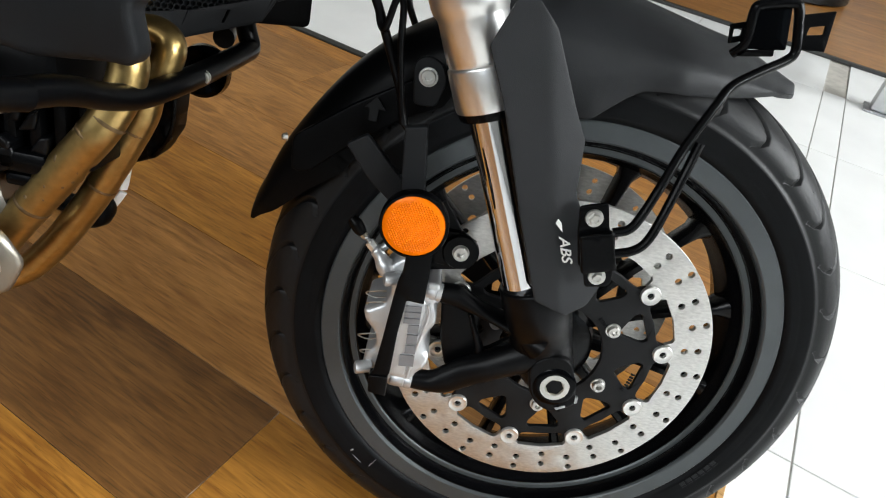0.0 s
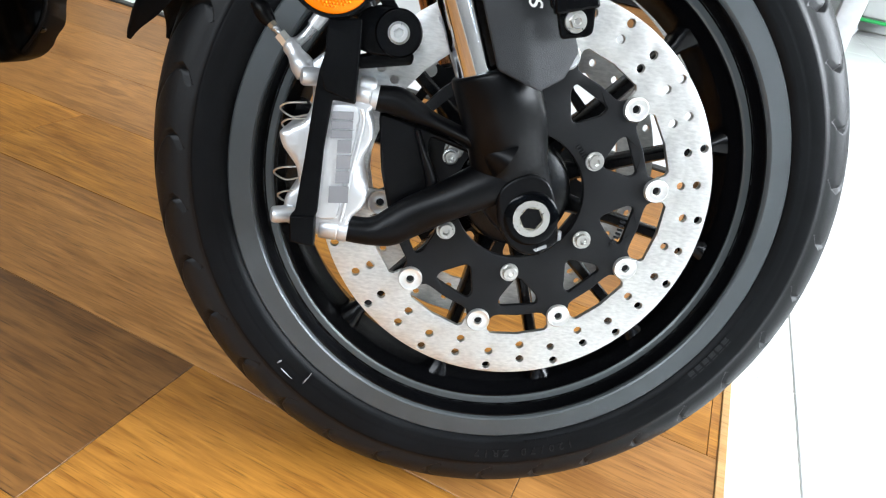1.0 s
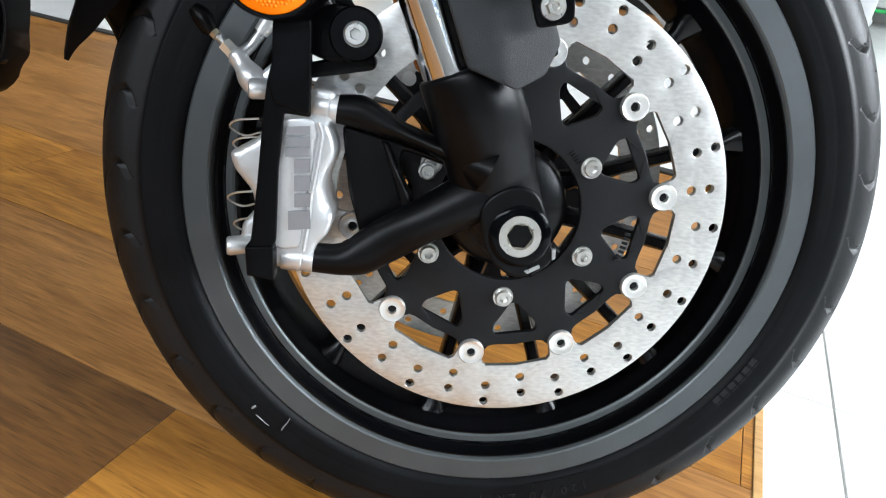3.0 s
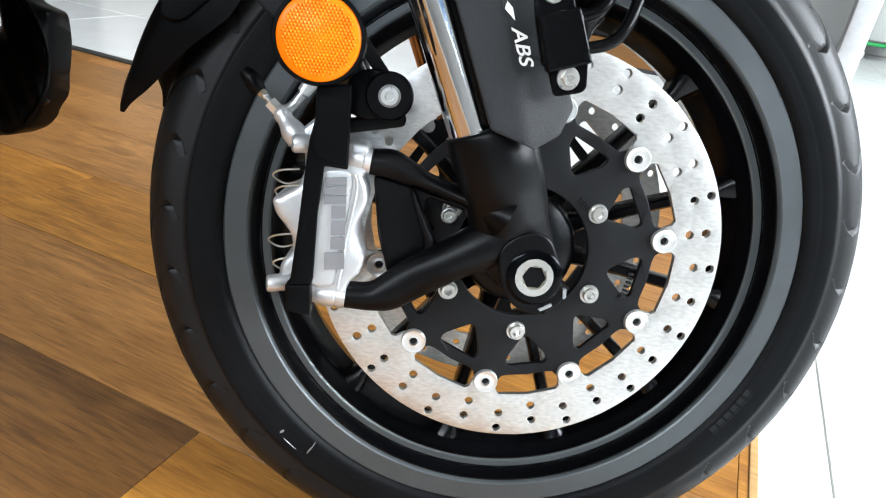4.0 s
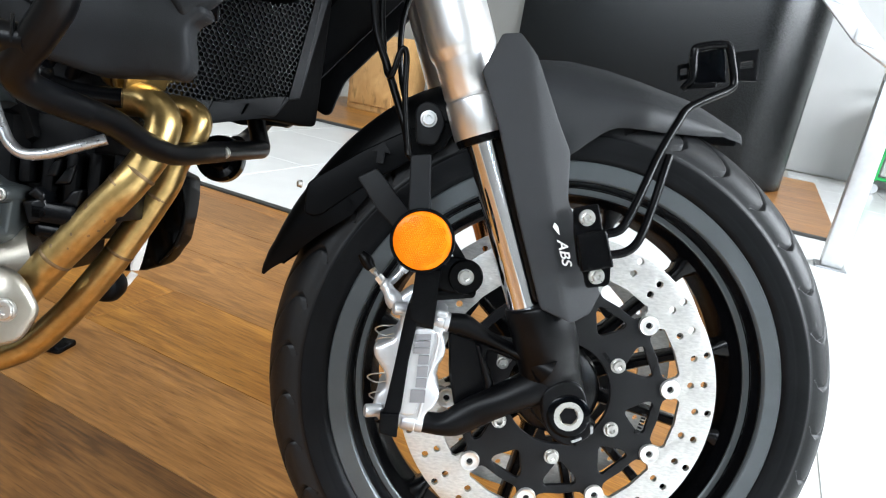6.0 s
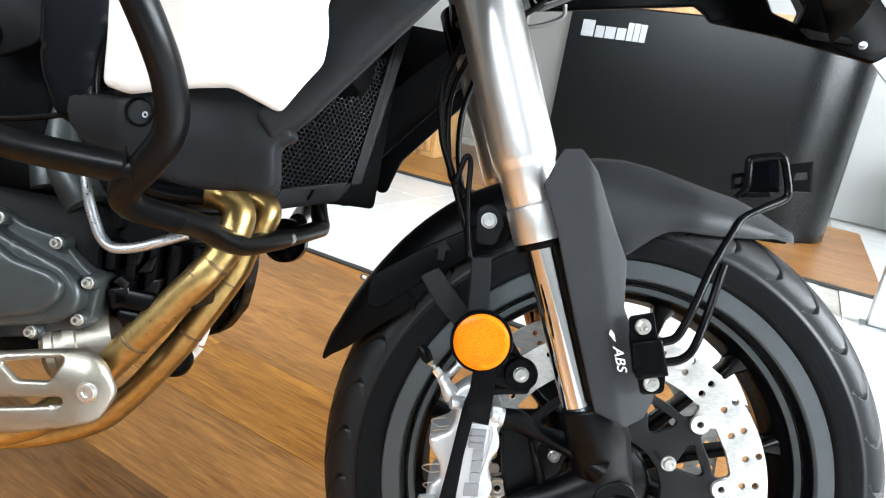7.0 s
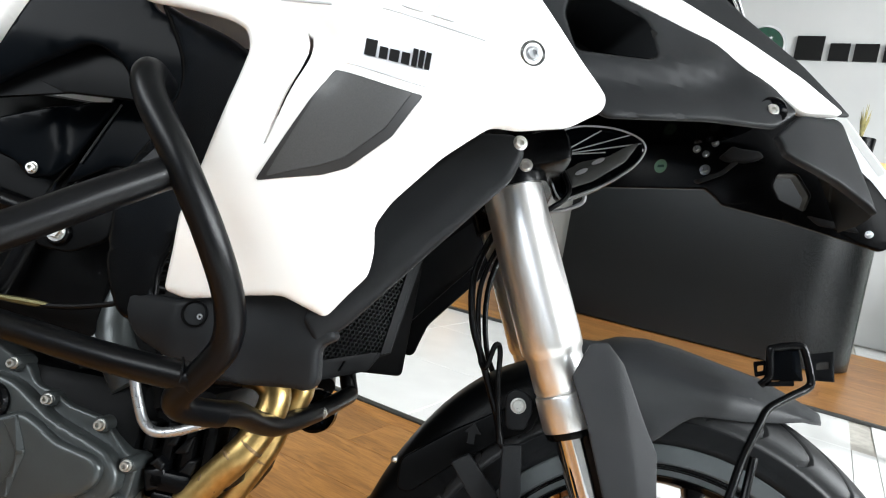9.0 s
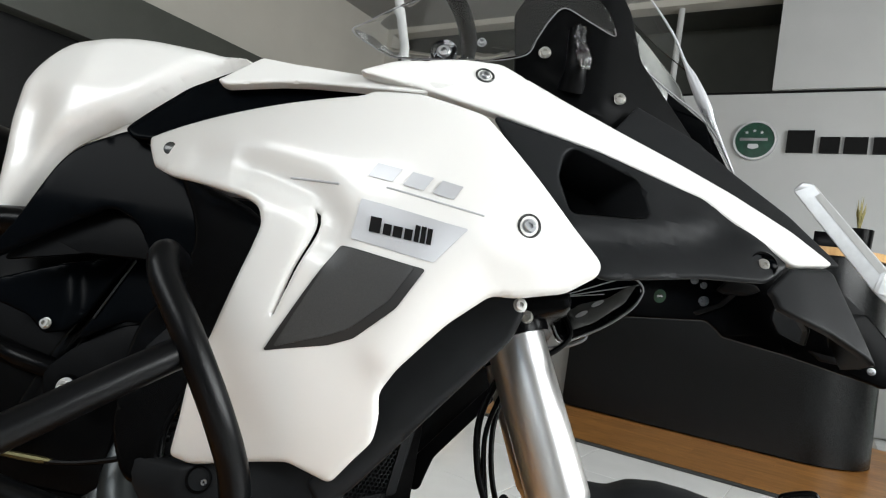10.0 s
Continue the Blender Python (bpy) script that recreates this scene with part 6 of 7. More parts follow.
# front face of the cap, turning towards the far side
cap = cap[0]
fb = bmesh.new()
edge_ = [(0.068, 0.853), (0.075, 0.84), (0.083, 0.815), (0.09, 0.79), (0.096, 0.766)]
rows_ = []
for a, b in edge_:
    y = nose_y(a, b) + 0.15 * (a - 0.03) + 0.005
    rows_.append([fb.verts.new((a - 0.002 + 0.075 * t - 0.02 * t * t, y + 0.16 * t, b + 0.02 * t)) for t in (0, 0.08, 0.3, 0.6, 1.0)])
for p, q in zip(rows_, rows_[1:]):
    for k in range(4):
        fb.faces.new((p[k], p[k + 1], q[k + 1], q[k]))
bmesh.ops.solidify(fb, geom=fb.faces[:], thickness=0.004)
part("front_face", fb, M_PLASTICDK, cap)
# no opening here: a flat black sheet gives the slot's inner shade
part("air_slot", plate(rpoly([(0.03, 0.845), (0.075, 0.838), (0.08, 0.8), (0.035, 0.785)], 0.01), depth=0.1285, thick=0.003, to3=lambda a, b, d: (0.078 + 0.45 * (a - 0.03) + 0.004, -0.14 + 1.0 * (a - 0.03), b)), M_BLACKPRINT, cap, "air slot painted as a flat black patch of shade", False)
# underside of the nose: two black inner covers and the bracket
under = bpart("nose_underside", plate(rpoly([(-0.2, -0.13), (-0.12, -0.15), (0.0, -0.12), (0.04, -0.08), (0.06, 0.0), (0.04, 0.05), (0.0, 0.09), (-0.12, 0.17), (-0.2, 0.17)], 0.02), depth=0.905, thick=0.01, edge=0.003, step=0.02, to3=lambda a, b, d: (a, b, d), shape=lambda a, b: -0.12 * a - 0.08 * abs(b)), M_BLACKGLOSS, None, "black inner cover under the nose")
# far half of the beak, running in towards the nose
def far_beak(a, b, d):
    return (a, 0.094 - 0.68 * a + d, b)


HEXAGON = [(0.101, 0.859), (0.098, 0.844), (0.105, 0.827), (0.128, 0.813), (0.132, 0.833), (0.119, 0.859)]
beak = bpart("beak_bracket", plate(rpoly([(-0.2, 0.85), (-0.138, 0.844), (-0.109, 0.8425), (0.035, 0.84), (0.046, 0.829), (0.052, 0.82), (0.114, 0.801), (0.178, 0.777), (0.192, 0.771), (0.215, 0.79), (0.18, 0.85), (0.12, 0.93), (0.0, 0.99), (-0.2, 1.0)], 0.003), [rpoly(HEXAGON, 0.003)], thick=0.006, edge=0.002, to3=far_beak), M_BLACKSATIN, None, "black beak bracket with a hexagonal window")
tun = bmesh.new()
h_ = rpoly(HEXAGON, 0.003)
ra_, rb_ = [tun.verts.new(far_beak(a, b, -0.001)) for a, b in h_], [tun.verts.new(far_beak(a + 0.004, b + 0.002, 0.03)) for a, b in h_]
for i in range(len(h_)):
    tun.faces.new((ra_[i], ra_[(i + 1) % len(h_)], rb_[(i + 1) % len(h_)], rb_[i]))
part("window_lip", tun, M_GUARD, beak, "grey inner wall of the hexagonal window")
part("rib", plate(rpoly([(0.025, 0.846), (0.05, 0.858), (0.062, 0.872), (0.056, 0.874), (0.046, 0.862), (0.02, 0.85)], 0.002), depth=-0.008, thick=0.008, edge=0.001, to3=far_beak), M_GUARD, beak)
part("connector", plate(rpoly([(0.042, 0.88), (0.052, 0.892), (0.06, 0.888), (0.078, 0.884), (0.083, 0.876), (0.07, 0.872), (0.05, 0.874)], 0.003), depth=-0.016, thick=0.014, edge=0.003, to3=far_beak), M_GUARD, beak, "grey cable connector")
part("slat", plate(rpoly([(0.13, 0.808), (0.168, 0.796), (0.172, 0.79), (0.14, 0.797)], 0.001), depth=-0.006, thick=0.006, edge=0.001, to3=far_beak), M_GUARD, beak)
part("sticker", plate(rpoly([(-0.017 + 0.007 * math.cos(q), 0.871 + 0.0095 * math.sin(q)) for q in (k * math.pi / 8 for k in range(16))], 0.001), depth=-0.0015, thick=0.001, to3=far_beak), M_STICKER, beak, "small oval pale green sticker", False)
part("sticker_print", plate([(-0.0205, 0.8692), (-0.0135, 0.8692), (-0.0135, 0.8728), (-0.0205, 0.8728)], depth=-0.0022, thick=0.0006, to3=far_beak), M_GREENENAMEL, beak, "", False)
for a, b, r in ((0.031, 0.865, 0.0052), (0.02, 0.893, 0.004), (0.038, 0.9, 0.0035), (0.03, 0.886, 0.0035), (0.122, 0.872, 0.003), (0.181, 0.789, 0.0032)):
    bolt(a, 0.094 - 0.68 * a - 0.001, b, r, 0.006, beak, "hex", tip=pose(0, 0, 0, 0, 0, -34), turn=25, mat=M_ALUDARK)
# indicator lamp under the nose: a teardrop lens with a pale rim
LAMP = [(-0.1583, 0.7637), (-0.1725, 0.7895), (-0.1793, 0.8068), (-0.1771, 0.8283), (-0.1574, 0.8429), (-0.1361, 0.8483), (-0.1106, 0.8496), (-0.089, 0.8452), (-0.0783, 0.8384), (-0.0766, 0.8283), (-0.086, 0.8107), (-0.1091, 0.7895), (-0.1359, 0.7725)]
lamp_loop = [(v.x, v.y) for v in catmull([(a, b, 0) for a, b in LAMP], 5, True)]
ind = bpart("indicator", plate(lamp_loop, depth=-0.062, thick=0.02, edge=0.004, step=0.008), M_BLACKGLOSS, None, "black teardrop indicator lamp with a pale rim")
part("rim", tube([(a, -0.0645, b) for a, b in lamp_loop[::2]], 0.0011, 6, 2, closed=True), M_LETTER, ind, "thin pale rim")
for p, q in (((-0.1669, 0.8113), (-0.125, 0.8457)), ((-0.1669, 0.8113), (-0.094, 0.846)), ((-0.1669, 0.8113), (-0.0808, 0.8384)), ((-0.1669, 0.8113), (-0.1173, 0.8223))):
    part("facet_edge", tube([(p[0], -0.0625, p[1]), (q[0], -0.0625, q[1])], 0.0007, 6, 0), M_LETTER, ind)
part("lamp_reflector", plate(rpoly([(-0.1487, 0.776), (-0.1579, 0.794), (-0.1423, 0.8072), (-0.1143, 0.8176), (-0.0935, 0.8347), (-0.0824, 0.839), (-0.0948, 0.8148), (-0.1258, 0.788)], 0.004), depth=-0.0635, thick=0.002, edge=0.0012, step=0.006, shape=lambda a, b: -0.004 * math.exp(-(seg_dist(a, b, [(-0.145, 0.79), (-0.1, 0.822)]) / 0.009) ** 2)), M_LENS, ind, "dull silver lamp reflector")
for a, b in ((-0.14, 0.7952), (-0.1242, 0.8095)):
    part("led", plate([(a + 0.0075 * math.cos(q) * 0.83 - 0.0022 * math.sin(q) * 0.55, b + 0.0075 * math.cos(q) * 0.55 + 0.0022 * math.sin(q) * 0.83) for q in (k * math.pi / 8 for k in range(16))], depth=-0.0695, thick=0.002), M_LETTER, ind, "", False)
part("stalk", tube([(-0.2, -0.1, 0.775), (-0.185, -0.075, 0.785), (-0.165, -0.058, 0.795)], 0.011, 12, 4), M_PLASTICDK, ind)
part("lower_lip", tube([(-0.167, 0.02, 0.764), (-0.148, 0.02, 0.769), (-0.129, 0.02, 0.778), (-0.121, 0.02, 0.786), (-0.122, 0.02, 0.797)], 0.0025, 8, 4), M_LETTER, ind, "pale lower edge")
part("lead", tube([(-0.165, -0.07, 0.8), (-0.15, -0.075, 0.77), (-0.17, -0.08, 0.745), (-0.2, -0.085, 0.73)], 0.003, 8, 5), M_CABLE, ind)
bolt(-0.212, -0.241, 0.76, 0.0048, 0.003, bike, tip=pose(0, 0, 0, 0, 0, 18))
bolt(-0.202, -0.16, 0.766, 0.005, 0.003, bike)

# headlight and screen
FIN = [(-0.4264, 1.0391), (-0.4013, 1.0229), (-0.3734, 1.0122), (-0.327, 1.0163), (-0.2799, 1.0206), (-0.2404, 1.0332), (-0.2313, 1.0541), (-0.2199, 1.0811), (-0.2069, 1.0967), (-0.1532, 1.0684), (-0.152, 1.0795), (-0.1802, 1.1249), (-0.2253, 1.1483), (-0.3313, 1.1134), (-0.392, 1.0697)]


def fin_y(a, b):
    return 0.05 * max(0, b - 1.03)


screen = bpart("windscreen", plate(rpoly(FIN, 0.006), depth=-0.181, thick=0.003, edge=0.001, step=0.012, shape=fin_y), M_CLEAR, None, "clear plastic wind deflector")
rim_pts = [(-0.1533, 1.0765), (-0.1535, 1.067), (-0.1819, 1.0824), (-0.207, 1.0952), (-0.22, 1.0796), (-0.2313, 1.0527), (-0.2403, 1.0319), (-0.2797, 1.0193), (-0.3267, 1.0151), (-0.3729, 1.0109), (-0.4007, 1.0216), (-0.4257, 1.0378), (-0.4099, 1.0518), (-0.3913, 1.0676), (-0.3522, 1.0911)]
part("polished_edge", tube([(x, -0.1815 + fin_y(x, z), z) for x, z in rim_pts], 0.0006, 6, 4), M_LETTER, screen, "bright polished edge")
for x, z, r in ((-0.325, 1.0261, 0.0065), (-0.2874, 1.042, 0.004)):
    bolt(x, -0.178, z, r, 0.005, screen, "socket", mat=M_ALUDARK)
part("grommet", lathe([(0.008, -0.003), (0.0125, -0.004), (0.0145, -0.001), (0.013, 0.004), (0.008, 0.004)], 28, centre=(-0.325, -0.178, 1.0261), closed=True), M_SMOKE, screen, "clear smoked washer")
part("spacer", lathe([(0, 0.0), (0.011, 0.0), (0.011, 0.02), (0, 0.02)], 24, centre=(-0.325, -0.172, 1.0261)), M_BLACKGLOSS, screen)
def cowl_y(a, b):
    return 0.5 * max(0.0, a + 0.16) + 0.12 * max(0.0, b - 1.0)


head = bpart("headlight_cowl", plate(rpoly([(-0.25, 1.02), (-0.2, 0.994), (-0.12, 0.96), (-0.03, 0.918), (0.01, 0.9), (-0.012, 0.94), (-0.048, 1.0), (-0.115, 1.072), (-0.13, 1.13), (-0.17, 1.2), (-0.22, 1.2), (-0.26, 1.1)], 0.006), depth=-0.165, thick=0.004, edge=0.003, step=0.012, shape=lambda a, b: cowl_y(a, b) + 0.004 * math.exp(-(seg_dist(a, b, [(-0.24, 1.03), (-0.16, 0.985), (-0.1, 0.975)]) / 0.005) ** 2)), M_PLASTICDK, None, "black headlight cowl")
for x, z, r in ((-0.221, 1.0505, 0.0055), (-0.1373, 1.01, 0.0055)):
    bolt(x, -0.167 + cowl_y(x, z), z, r, 0.004, head)
tie = part("plastic_bag", tube([(-0.190, -0.184, 1.07), (-0.188, -0.188, 1.06), (-0.186, -0.188, 1.045), (-0.182, -0.188, 1.034), (-0.178, -0.186, 1.022)], [0.003, 0.0055, 0.0045, 0.007, 0.004], 16, 8), M_CLEAR, head, "crumpled clear plastic wrap")
for v in tie.data.vertices:
    v.co += Vector((noise.noise(v.co * 260), noise.noise(v.co * 240 + Vector((3, 1, 2))), noise.noise(v.co * 280))) * 0.0028
part("mirror_stem", tube([(-0.189, -0.16, 1.01), (-0.188, -0.174, 1.03), (-0.194, -0.18, 1.07)], [0.014, 0.011, 0.006], 14, 4), M_PLASTICDK, head)
part("side_fin", plate(rpoly([(-0.207, 1.131), (-0.149, 1.094), (-0.144, 1.1), (-0.176, 1.142), (-0.2, 1.15)], 0.003), depth=-0.15, thick=0.003, edge=0.001, shape=cowl_y), M_LETTER, head, "pale translucent screen edge")
lens = bpart("headlight", plate(rpoly([(-0.1274, 1.1251), (-0.1144, 1.0774), (-0.0792, 1.0471), (-0.0366, 1.0157), (-0.0377, 1.0334), (-0.0622, 1.075), (-0.0957, 1.101)], 0.003), depth=-0.12, thick=0.012, edge=0.003, step=0.01, shape=lambda a, b: 0.5 * max(0.0, a + 0.12)), M_HEADLENS, None, "headlight pane, grey for its reflection, behind its clear cover")
part("bezel", tube([(-0.1288, -0.13, 1.1163), (-0.1229, -0.13, 1.0922), (-0.1159, -0.129, 1.0708), (-0.0778, -0.114, 1.0501), (-0.0384, -0.1, 1.0314), (-0.0119, -0.09, 1.0051), (0.0066, -0.08, 0.9783)], 0.0011, 8, 4), M_LETTER, lens, "thin pale headlight bezel")
# silver tube, thickest where the lens edge shines: a highlight in colour and shape
part("edge_highlight", tube([(-0.1116, -0.11, 1.1775), (-0.0789, -0.108, 1.1307), (-0.0614, -0.104, 1.0968), (-0.0501, -0.1, 1.0787), (-0.0328, -0.095, 1.0477), (-0.0213, -0.09, 1.0291), (0.0072, -0.08, 0.9783)], [0.0012, 0.0014, 0.002, 0.0052, 0.0068, 0.0034, 0.001], 10, 5), M_SILVERDECAL, lens, "outer edge of the lens with a painted silver highlight")
part("clear_cover", plate(rpoly([(-0.1144, 1.1929), (-0.0773, 1.1388), (-0.0597, 1.0995), (-0.0357, 1.0481), (-0.0244, 1.0235), (0.0004, 0.9676), (-0.0235, 1.0077), (-0.0557, 1.0867), (-0.0916, 1.1148), (-0.1379, 1.1582)], 0.003), depth=-0.1, thick=0.002, step=0.015), M_CLEAR, lens, "clear headlight cover")
part("chin", plate(rpoly([(-0.1107, 1.0882), (-0.0744, 1.0572), (-0.0318, 1.0253), (-0.0047, 0.9729), (-0.0183, 0.981), (-0.0841, 1.0201), (-0.0985, 1.043)], 0.003), depth=-0.098, thick=0.003, edge=0.001), M_BLACKGLOSS, lens, "glossy black chin under the headlight")
part("rear_stay", tube([(-0.40, 0.1, 1.08), (-0.42, 0.08, 1.16), (-0.46, 0.05, 1.3)], 0.007, 12, 4), M_WALLPANEL, head, "pale mirror stay")
bpart("handlebar", tube([(-0.42, -0.38, 1.12), (-0.38, -0.25, 1.13), (-0.33, -0.1, 1.14), (-0.32, 0, 1.14), (-0.33, 0.1, 1.14), (-0.38, 0.25, 1.13), (-0.42, 0.38, 1.12)], 0.011, 14, 5), M_BLACKSATIN, None, "black handlebar behind the screen")

# radiator with honeycomb grille, seen through the duct: the plane runs back towards the far side
GRN = Vector((0.6, -0.8, 0.0))
GRT = Vector((0.8, 0.6, 0.0))


def gr(a, b, d=0.0):
    """Onto the grille: a along it towards the far side, b up, d behind its face."""
    return tuple(Vector((-0.363, 0.055, 0.0)) + GRT * a + Vector((0, 0, b)) - GRN * d)


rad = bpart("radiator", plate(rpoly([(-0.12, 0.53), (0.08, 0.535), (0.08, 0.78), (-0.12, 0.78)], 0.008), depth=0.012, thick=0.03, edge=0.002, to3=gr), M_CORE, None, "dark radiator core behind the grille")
part("frame", plate(rpoly([(-0.12, 0.505), (-0.057, 0.514), (0.021, 0.537), (0.036, 0.56), (0.034, 0.563), (-0.048, 0.541), (-0.12, 0.53)], 0.003), [rpoly([(-0.0188, 0.5325), (-0.0165, 0.5335), (-0.0115, 0.5455), (-0.0142, 0.5445)], 0.0008)], depth=-0.002, thick=0.012, edge=0.0015, to3=gr), M_PLASTIC, rad, "black plastic grille frame")
part("frame_post", plate(rpoly([(0.034, 0.558), (0.048, 0.563), (0.087, 0.80), (0.07, 0.80)], 0.002), depth=-0.004, thick=0.012, edge=0.0015, to3=gr), M_PLASTIC, rad, "grey plastic grille post")
hexb = bmesh.new()
cell, wire = 0.0057, 0.0006
for j in range(38):
    for i in range(34):
        ca, cb = -0.12 + i * cell + (cell / 2 if j % 2 else 0), 0.537 + j * cell * 0.866
        if ca > 0.04 + (cb - 0.56) * 0.17 or cb < 0.5545 + 0.28 * ca:
            continue
        ro, ri = cell / math.sqrt(3) * 1.01, cell / math.sqrt(3) - wire
        ring = []
        for rr_, dd in ((ro, 0.0), (ri, 0.0), (ri, 0.004)):
            ring.append([hexb.verts.new(gr(ca + rr_ * math.cos(q), cb + rr_ * math.sin(q), dd)) for q in (radians(30 + 60 * k) for k in range(6))])
        for a, b in zip(ring, ring[1:]):
            for k in range(6):
                hexb.faces.new((a[k], a[(k + 1) % 6], b[(k + 1) % 6], b[k]))
mesh_ = bpy.data.meshes.new("grille")
hexb.to_mesh(mesh_)
hexb.free()
grille = link_mesh("grille", mesh_, M_PLASTIC, rad, "black honeycomb grille")
grille["kind"] = "stuff"
# wavy flap at the far side
bpart("far_flap", plate(rpoly([(-0.36, 0.62), (-0.345, 0.575), (-0.335, 0.568), (-0.323, 0.564), (-0.313, 0.559), (-0.304, 0.563), (-0.301, 0.576), (-0.293, 0.603), (-0.29, 0.61), (-0.212, 0.709), (-0.205, 0.75), (-0.212, 0.796), (-0.36, 0.8), (-0.38, 0.74)], 0.006), depth=0.2, thick=0.006, edge=0.002), M_PLASTICDK, None, "black far side duct flap with a wavy edge")
horn = bpart("horn", lathe([(0, -0.014), (0.01, -0.014), (0.014, -0.01), (0.022, -0.012), (0.026, -0.008), (0.027, 0.004), (0.02, 0.02), (0, 0.02)], 36, centre=(-0.397, 0.055, 0.48)), M_BLACKGLOSS, None, "round black horn")

# crash bars
bar = bpart("crash_bar", tube([(-0.484, -0.29, 0.742), (-0.477, -0.322, 0.741), (-0.467, -0.331, 0.722), (-0.435, -0.331, 0.68), (-0.4065, -0.315, 0.63), (-0.395, -0.295, 0.594), (-0.396, -0.281, 0.565), (-0.412, -0.272, 0.54), (-0.43, -0.262, 0.52), (-0.432, -0.245, 0.508), (-0.42, -0.2, 0.5)], 0.0111, 18, 6), M_BAR, None, "black tubular steel crash bar")
part("upper_arm", tube([(-0.441, -0.325, 0.675), (-0.47, -0.354, 0.645), (-0.51, -0.392, 0.603), (-0.56, -0.44, 0.553), (-0.62, -0.45, 0.51), (-0.7, -0.36, 0.47), (-0.78, -0.15, 0.44)], 0.0115, 18, 5), M_BAR, bar)
part("lower_arm", tube([(-0.415, -0.27, 0.534), (-0.5, -0.255, 0.536), (-0.62, -0.22, 0.542), (-0.78, -0.15, 0.546)], 0.0115, 18, 5), M_BAR, bar)
part("front_arm", tube([(-0.425, -0.215, 0.502), (-0.418, -0.16, 0.496), (-0.411, -0.11, 0.483), (-0.402, -0.07, 0.478), (-0.388, -0.02, 0.484), (-0.379, 0.03, 0.49), (-0.372, 0.1, 0.497), (-0.372, 0.125, 0.5), (-0.378, 0.13, 0.515), (-0.385, 0.128, 0.54)], 0.0112, 18, 6), M_BAR, bar)
part("tab", plate(rpoly([(-0.47, 0.672), (-0.452, 0.696), (-0.446, 0.69), (-0.462, 0.664)], 0.002), depth=-0.325, thick=0.004), M_BAR, bar)
bolt(-0.377, 0.0, 0.487, 0.0055, 0.005, bar)
part("weld_seam", tube([(-0.4275, -0.2745, 0.5485), (-0.4235, -0.28, 0.541), (-0.424, -0.279, 0.5315)], 0.0012, 8, 4), M_BAR, bar, "weld spot")
part("far_bar", tube([(-0.487, 0.29, 0.742), (-0.47, 0.33, 0.722), (-0.438, 0.33, 0.68), (-0.395, 0.295, 0.594), (-0.412, 0.27, 0.54), (-0.43, 0.25, 0.51), (-0.41, 0.15, 0.5)], 0.0122, 14, 5), M_BAR, bar)

# exhaust
ex = bpart("exhaust_header", tube([(-0.4548, -0.06, 0.523), (-0.4292, -0.07, 0.5219), (-0.4126, -0.074, 0.5073), (-0.4150, -0.080, 0.4800), (-0.4299, -0.088, 0.4474), (-0.4517, -0.088, 0.4184), (-0.473, -0.088, 0.3899), (-0.4946, -0.088, 0.3619), (-0.5162, -0.088, 0.3332), (-0.5328, -0.088, 0.3095), (-0.575, -0.087, 0.27), (-0.64, -0.085, 0.24)], 0.0163, 24, 7), M_GOLD, None, "gold heat-tinted exhaust header pipes")
part("second_pipe", tube([(-0.4361, -0.02, 0.5212), (-0.4098, -0.02, 0.5217), (-0.3995, -0.024, 0.5082), (-0.4143, -0.03, 0.4711), (-0.4208, -0.03, 0.4478), (-0.4347, -0.03, 0.4188), (-0.4513, -0.03, 0.3872), (-0.4683, -0.03, 0.3567), (-0.4884, -0.03, 0.3255), (-0.5116, -0.03, 0.2929), (-0.5445, -0.03, 0.2589), (-0.6019, -0.03, 0.2327), (-0.6844, -0.03, 0.2135)], 0.0145, 22, 7), M_GOLD, ex)
def ring_on(a, b, r, w):
    a, b = Vector(a), Vector(b)
    d = (b - a).normalized() * w
    return tube([a - d, a, a + d], [r * 0.985, r, r * 0.985], 24, 3, caps=False)
for a, b, r in (((-0.4905, -0.088, 0.3672), (-0.4946, -0.088, 0.3619), 0.0168), ((-0.4345, -0.088, 0.4413), (-0.4517, -0.088, 0.4184), 0.0168), ((-0.4245, -0.086, 0.4560), (-0.4299, -0.088, 0.4474), 0.0168)):
    part("weld_ring", ring_on(a, b, r, 0.0018), M_WELD, ex, "dark weld ring")
for a, b, r in (((-0.4598, -0.03, 0.3715), (-0.4683, -0.03, 0.3567), 0.0149), ((-0.4278, -0.03, 0.4335), (-0.4347, -0.03, 0.4188), 0.0149)):
    part("weld_ring", ring_on(a, b, r, 0.0016), M_WELD, ex, "dark weld ring")
flecks = random.Random(5)
for _ in range(16):
    k = flecks.random()
    a = Vector((-0.432, -0.088, 0.4445)).lerp(Vector((-0.49, -0.088, 0.368)), k * k)
    q, r = flecks.uniform(-1.1, 1.1), flecks.uniform(0.0008, 0.0019)
    n_ = Vector((-0.8 * math.sin(q), -math.cos(q), 0.6 * math.sin(q))).normalized()
    part("burn_mark", moved(lathe([(0, -0.0002), (r * 0.7, -0.0002), (r, 0.0003), (0, 0.0003)], 9, "z"), Matrix.Translation(a + n_ * 0.0163) @ n_.to_track_quat("-Z", "Y").to_matrix().to_4x4() @ Matrix.Diagonal((1, flecks.uniform(1, 2.2), 1, 1))), M_WELD, ex)
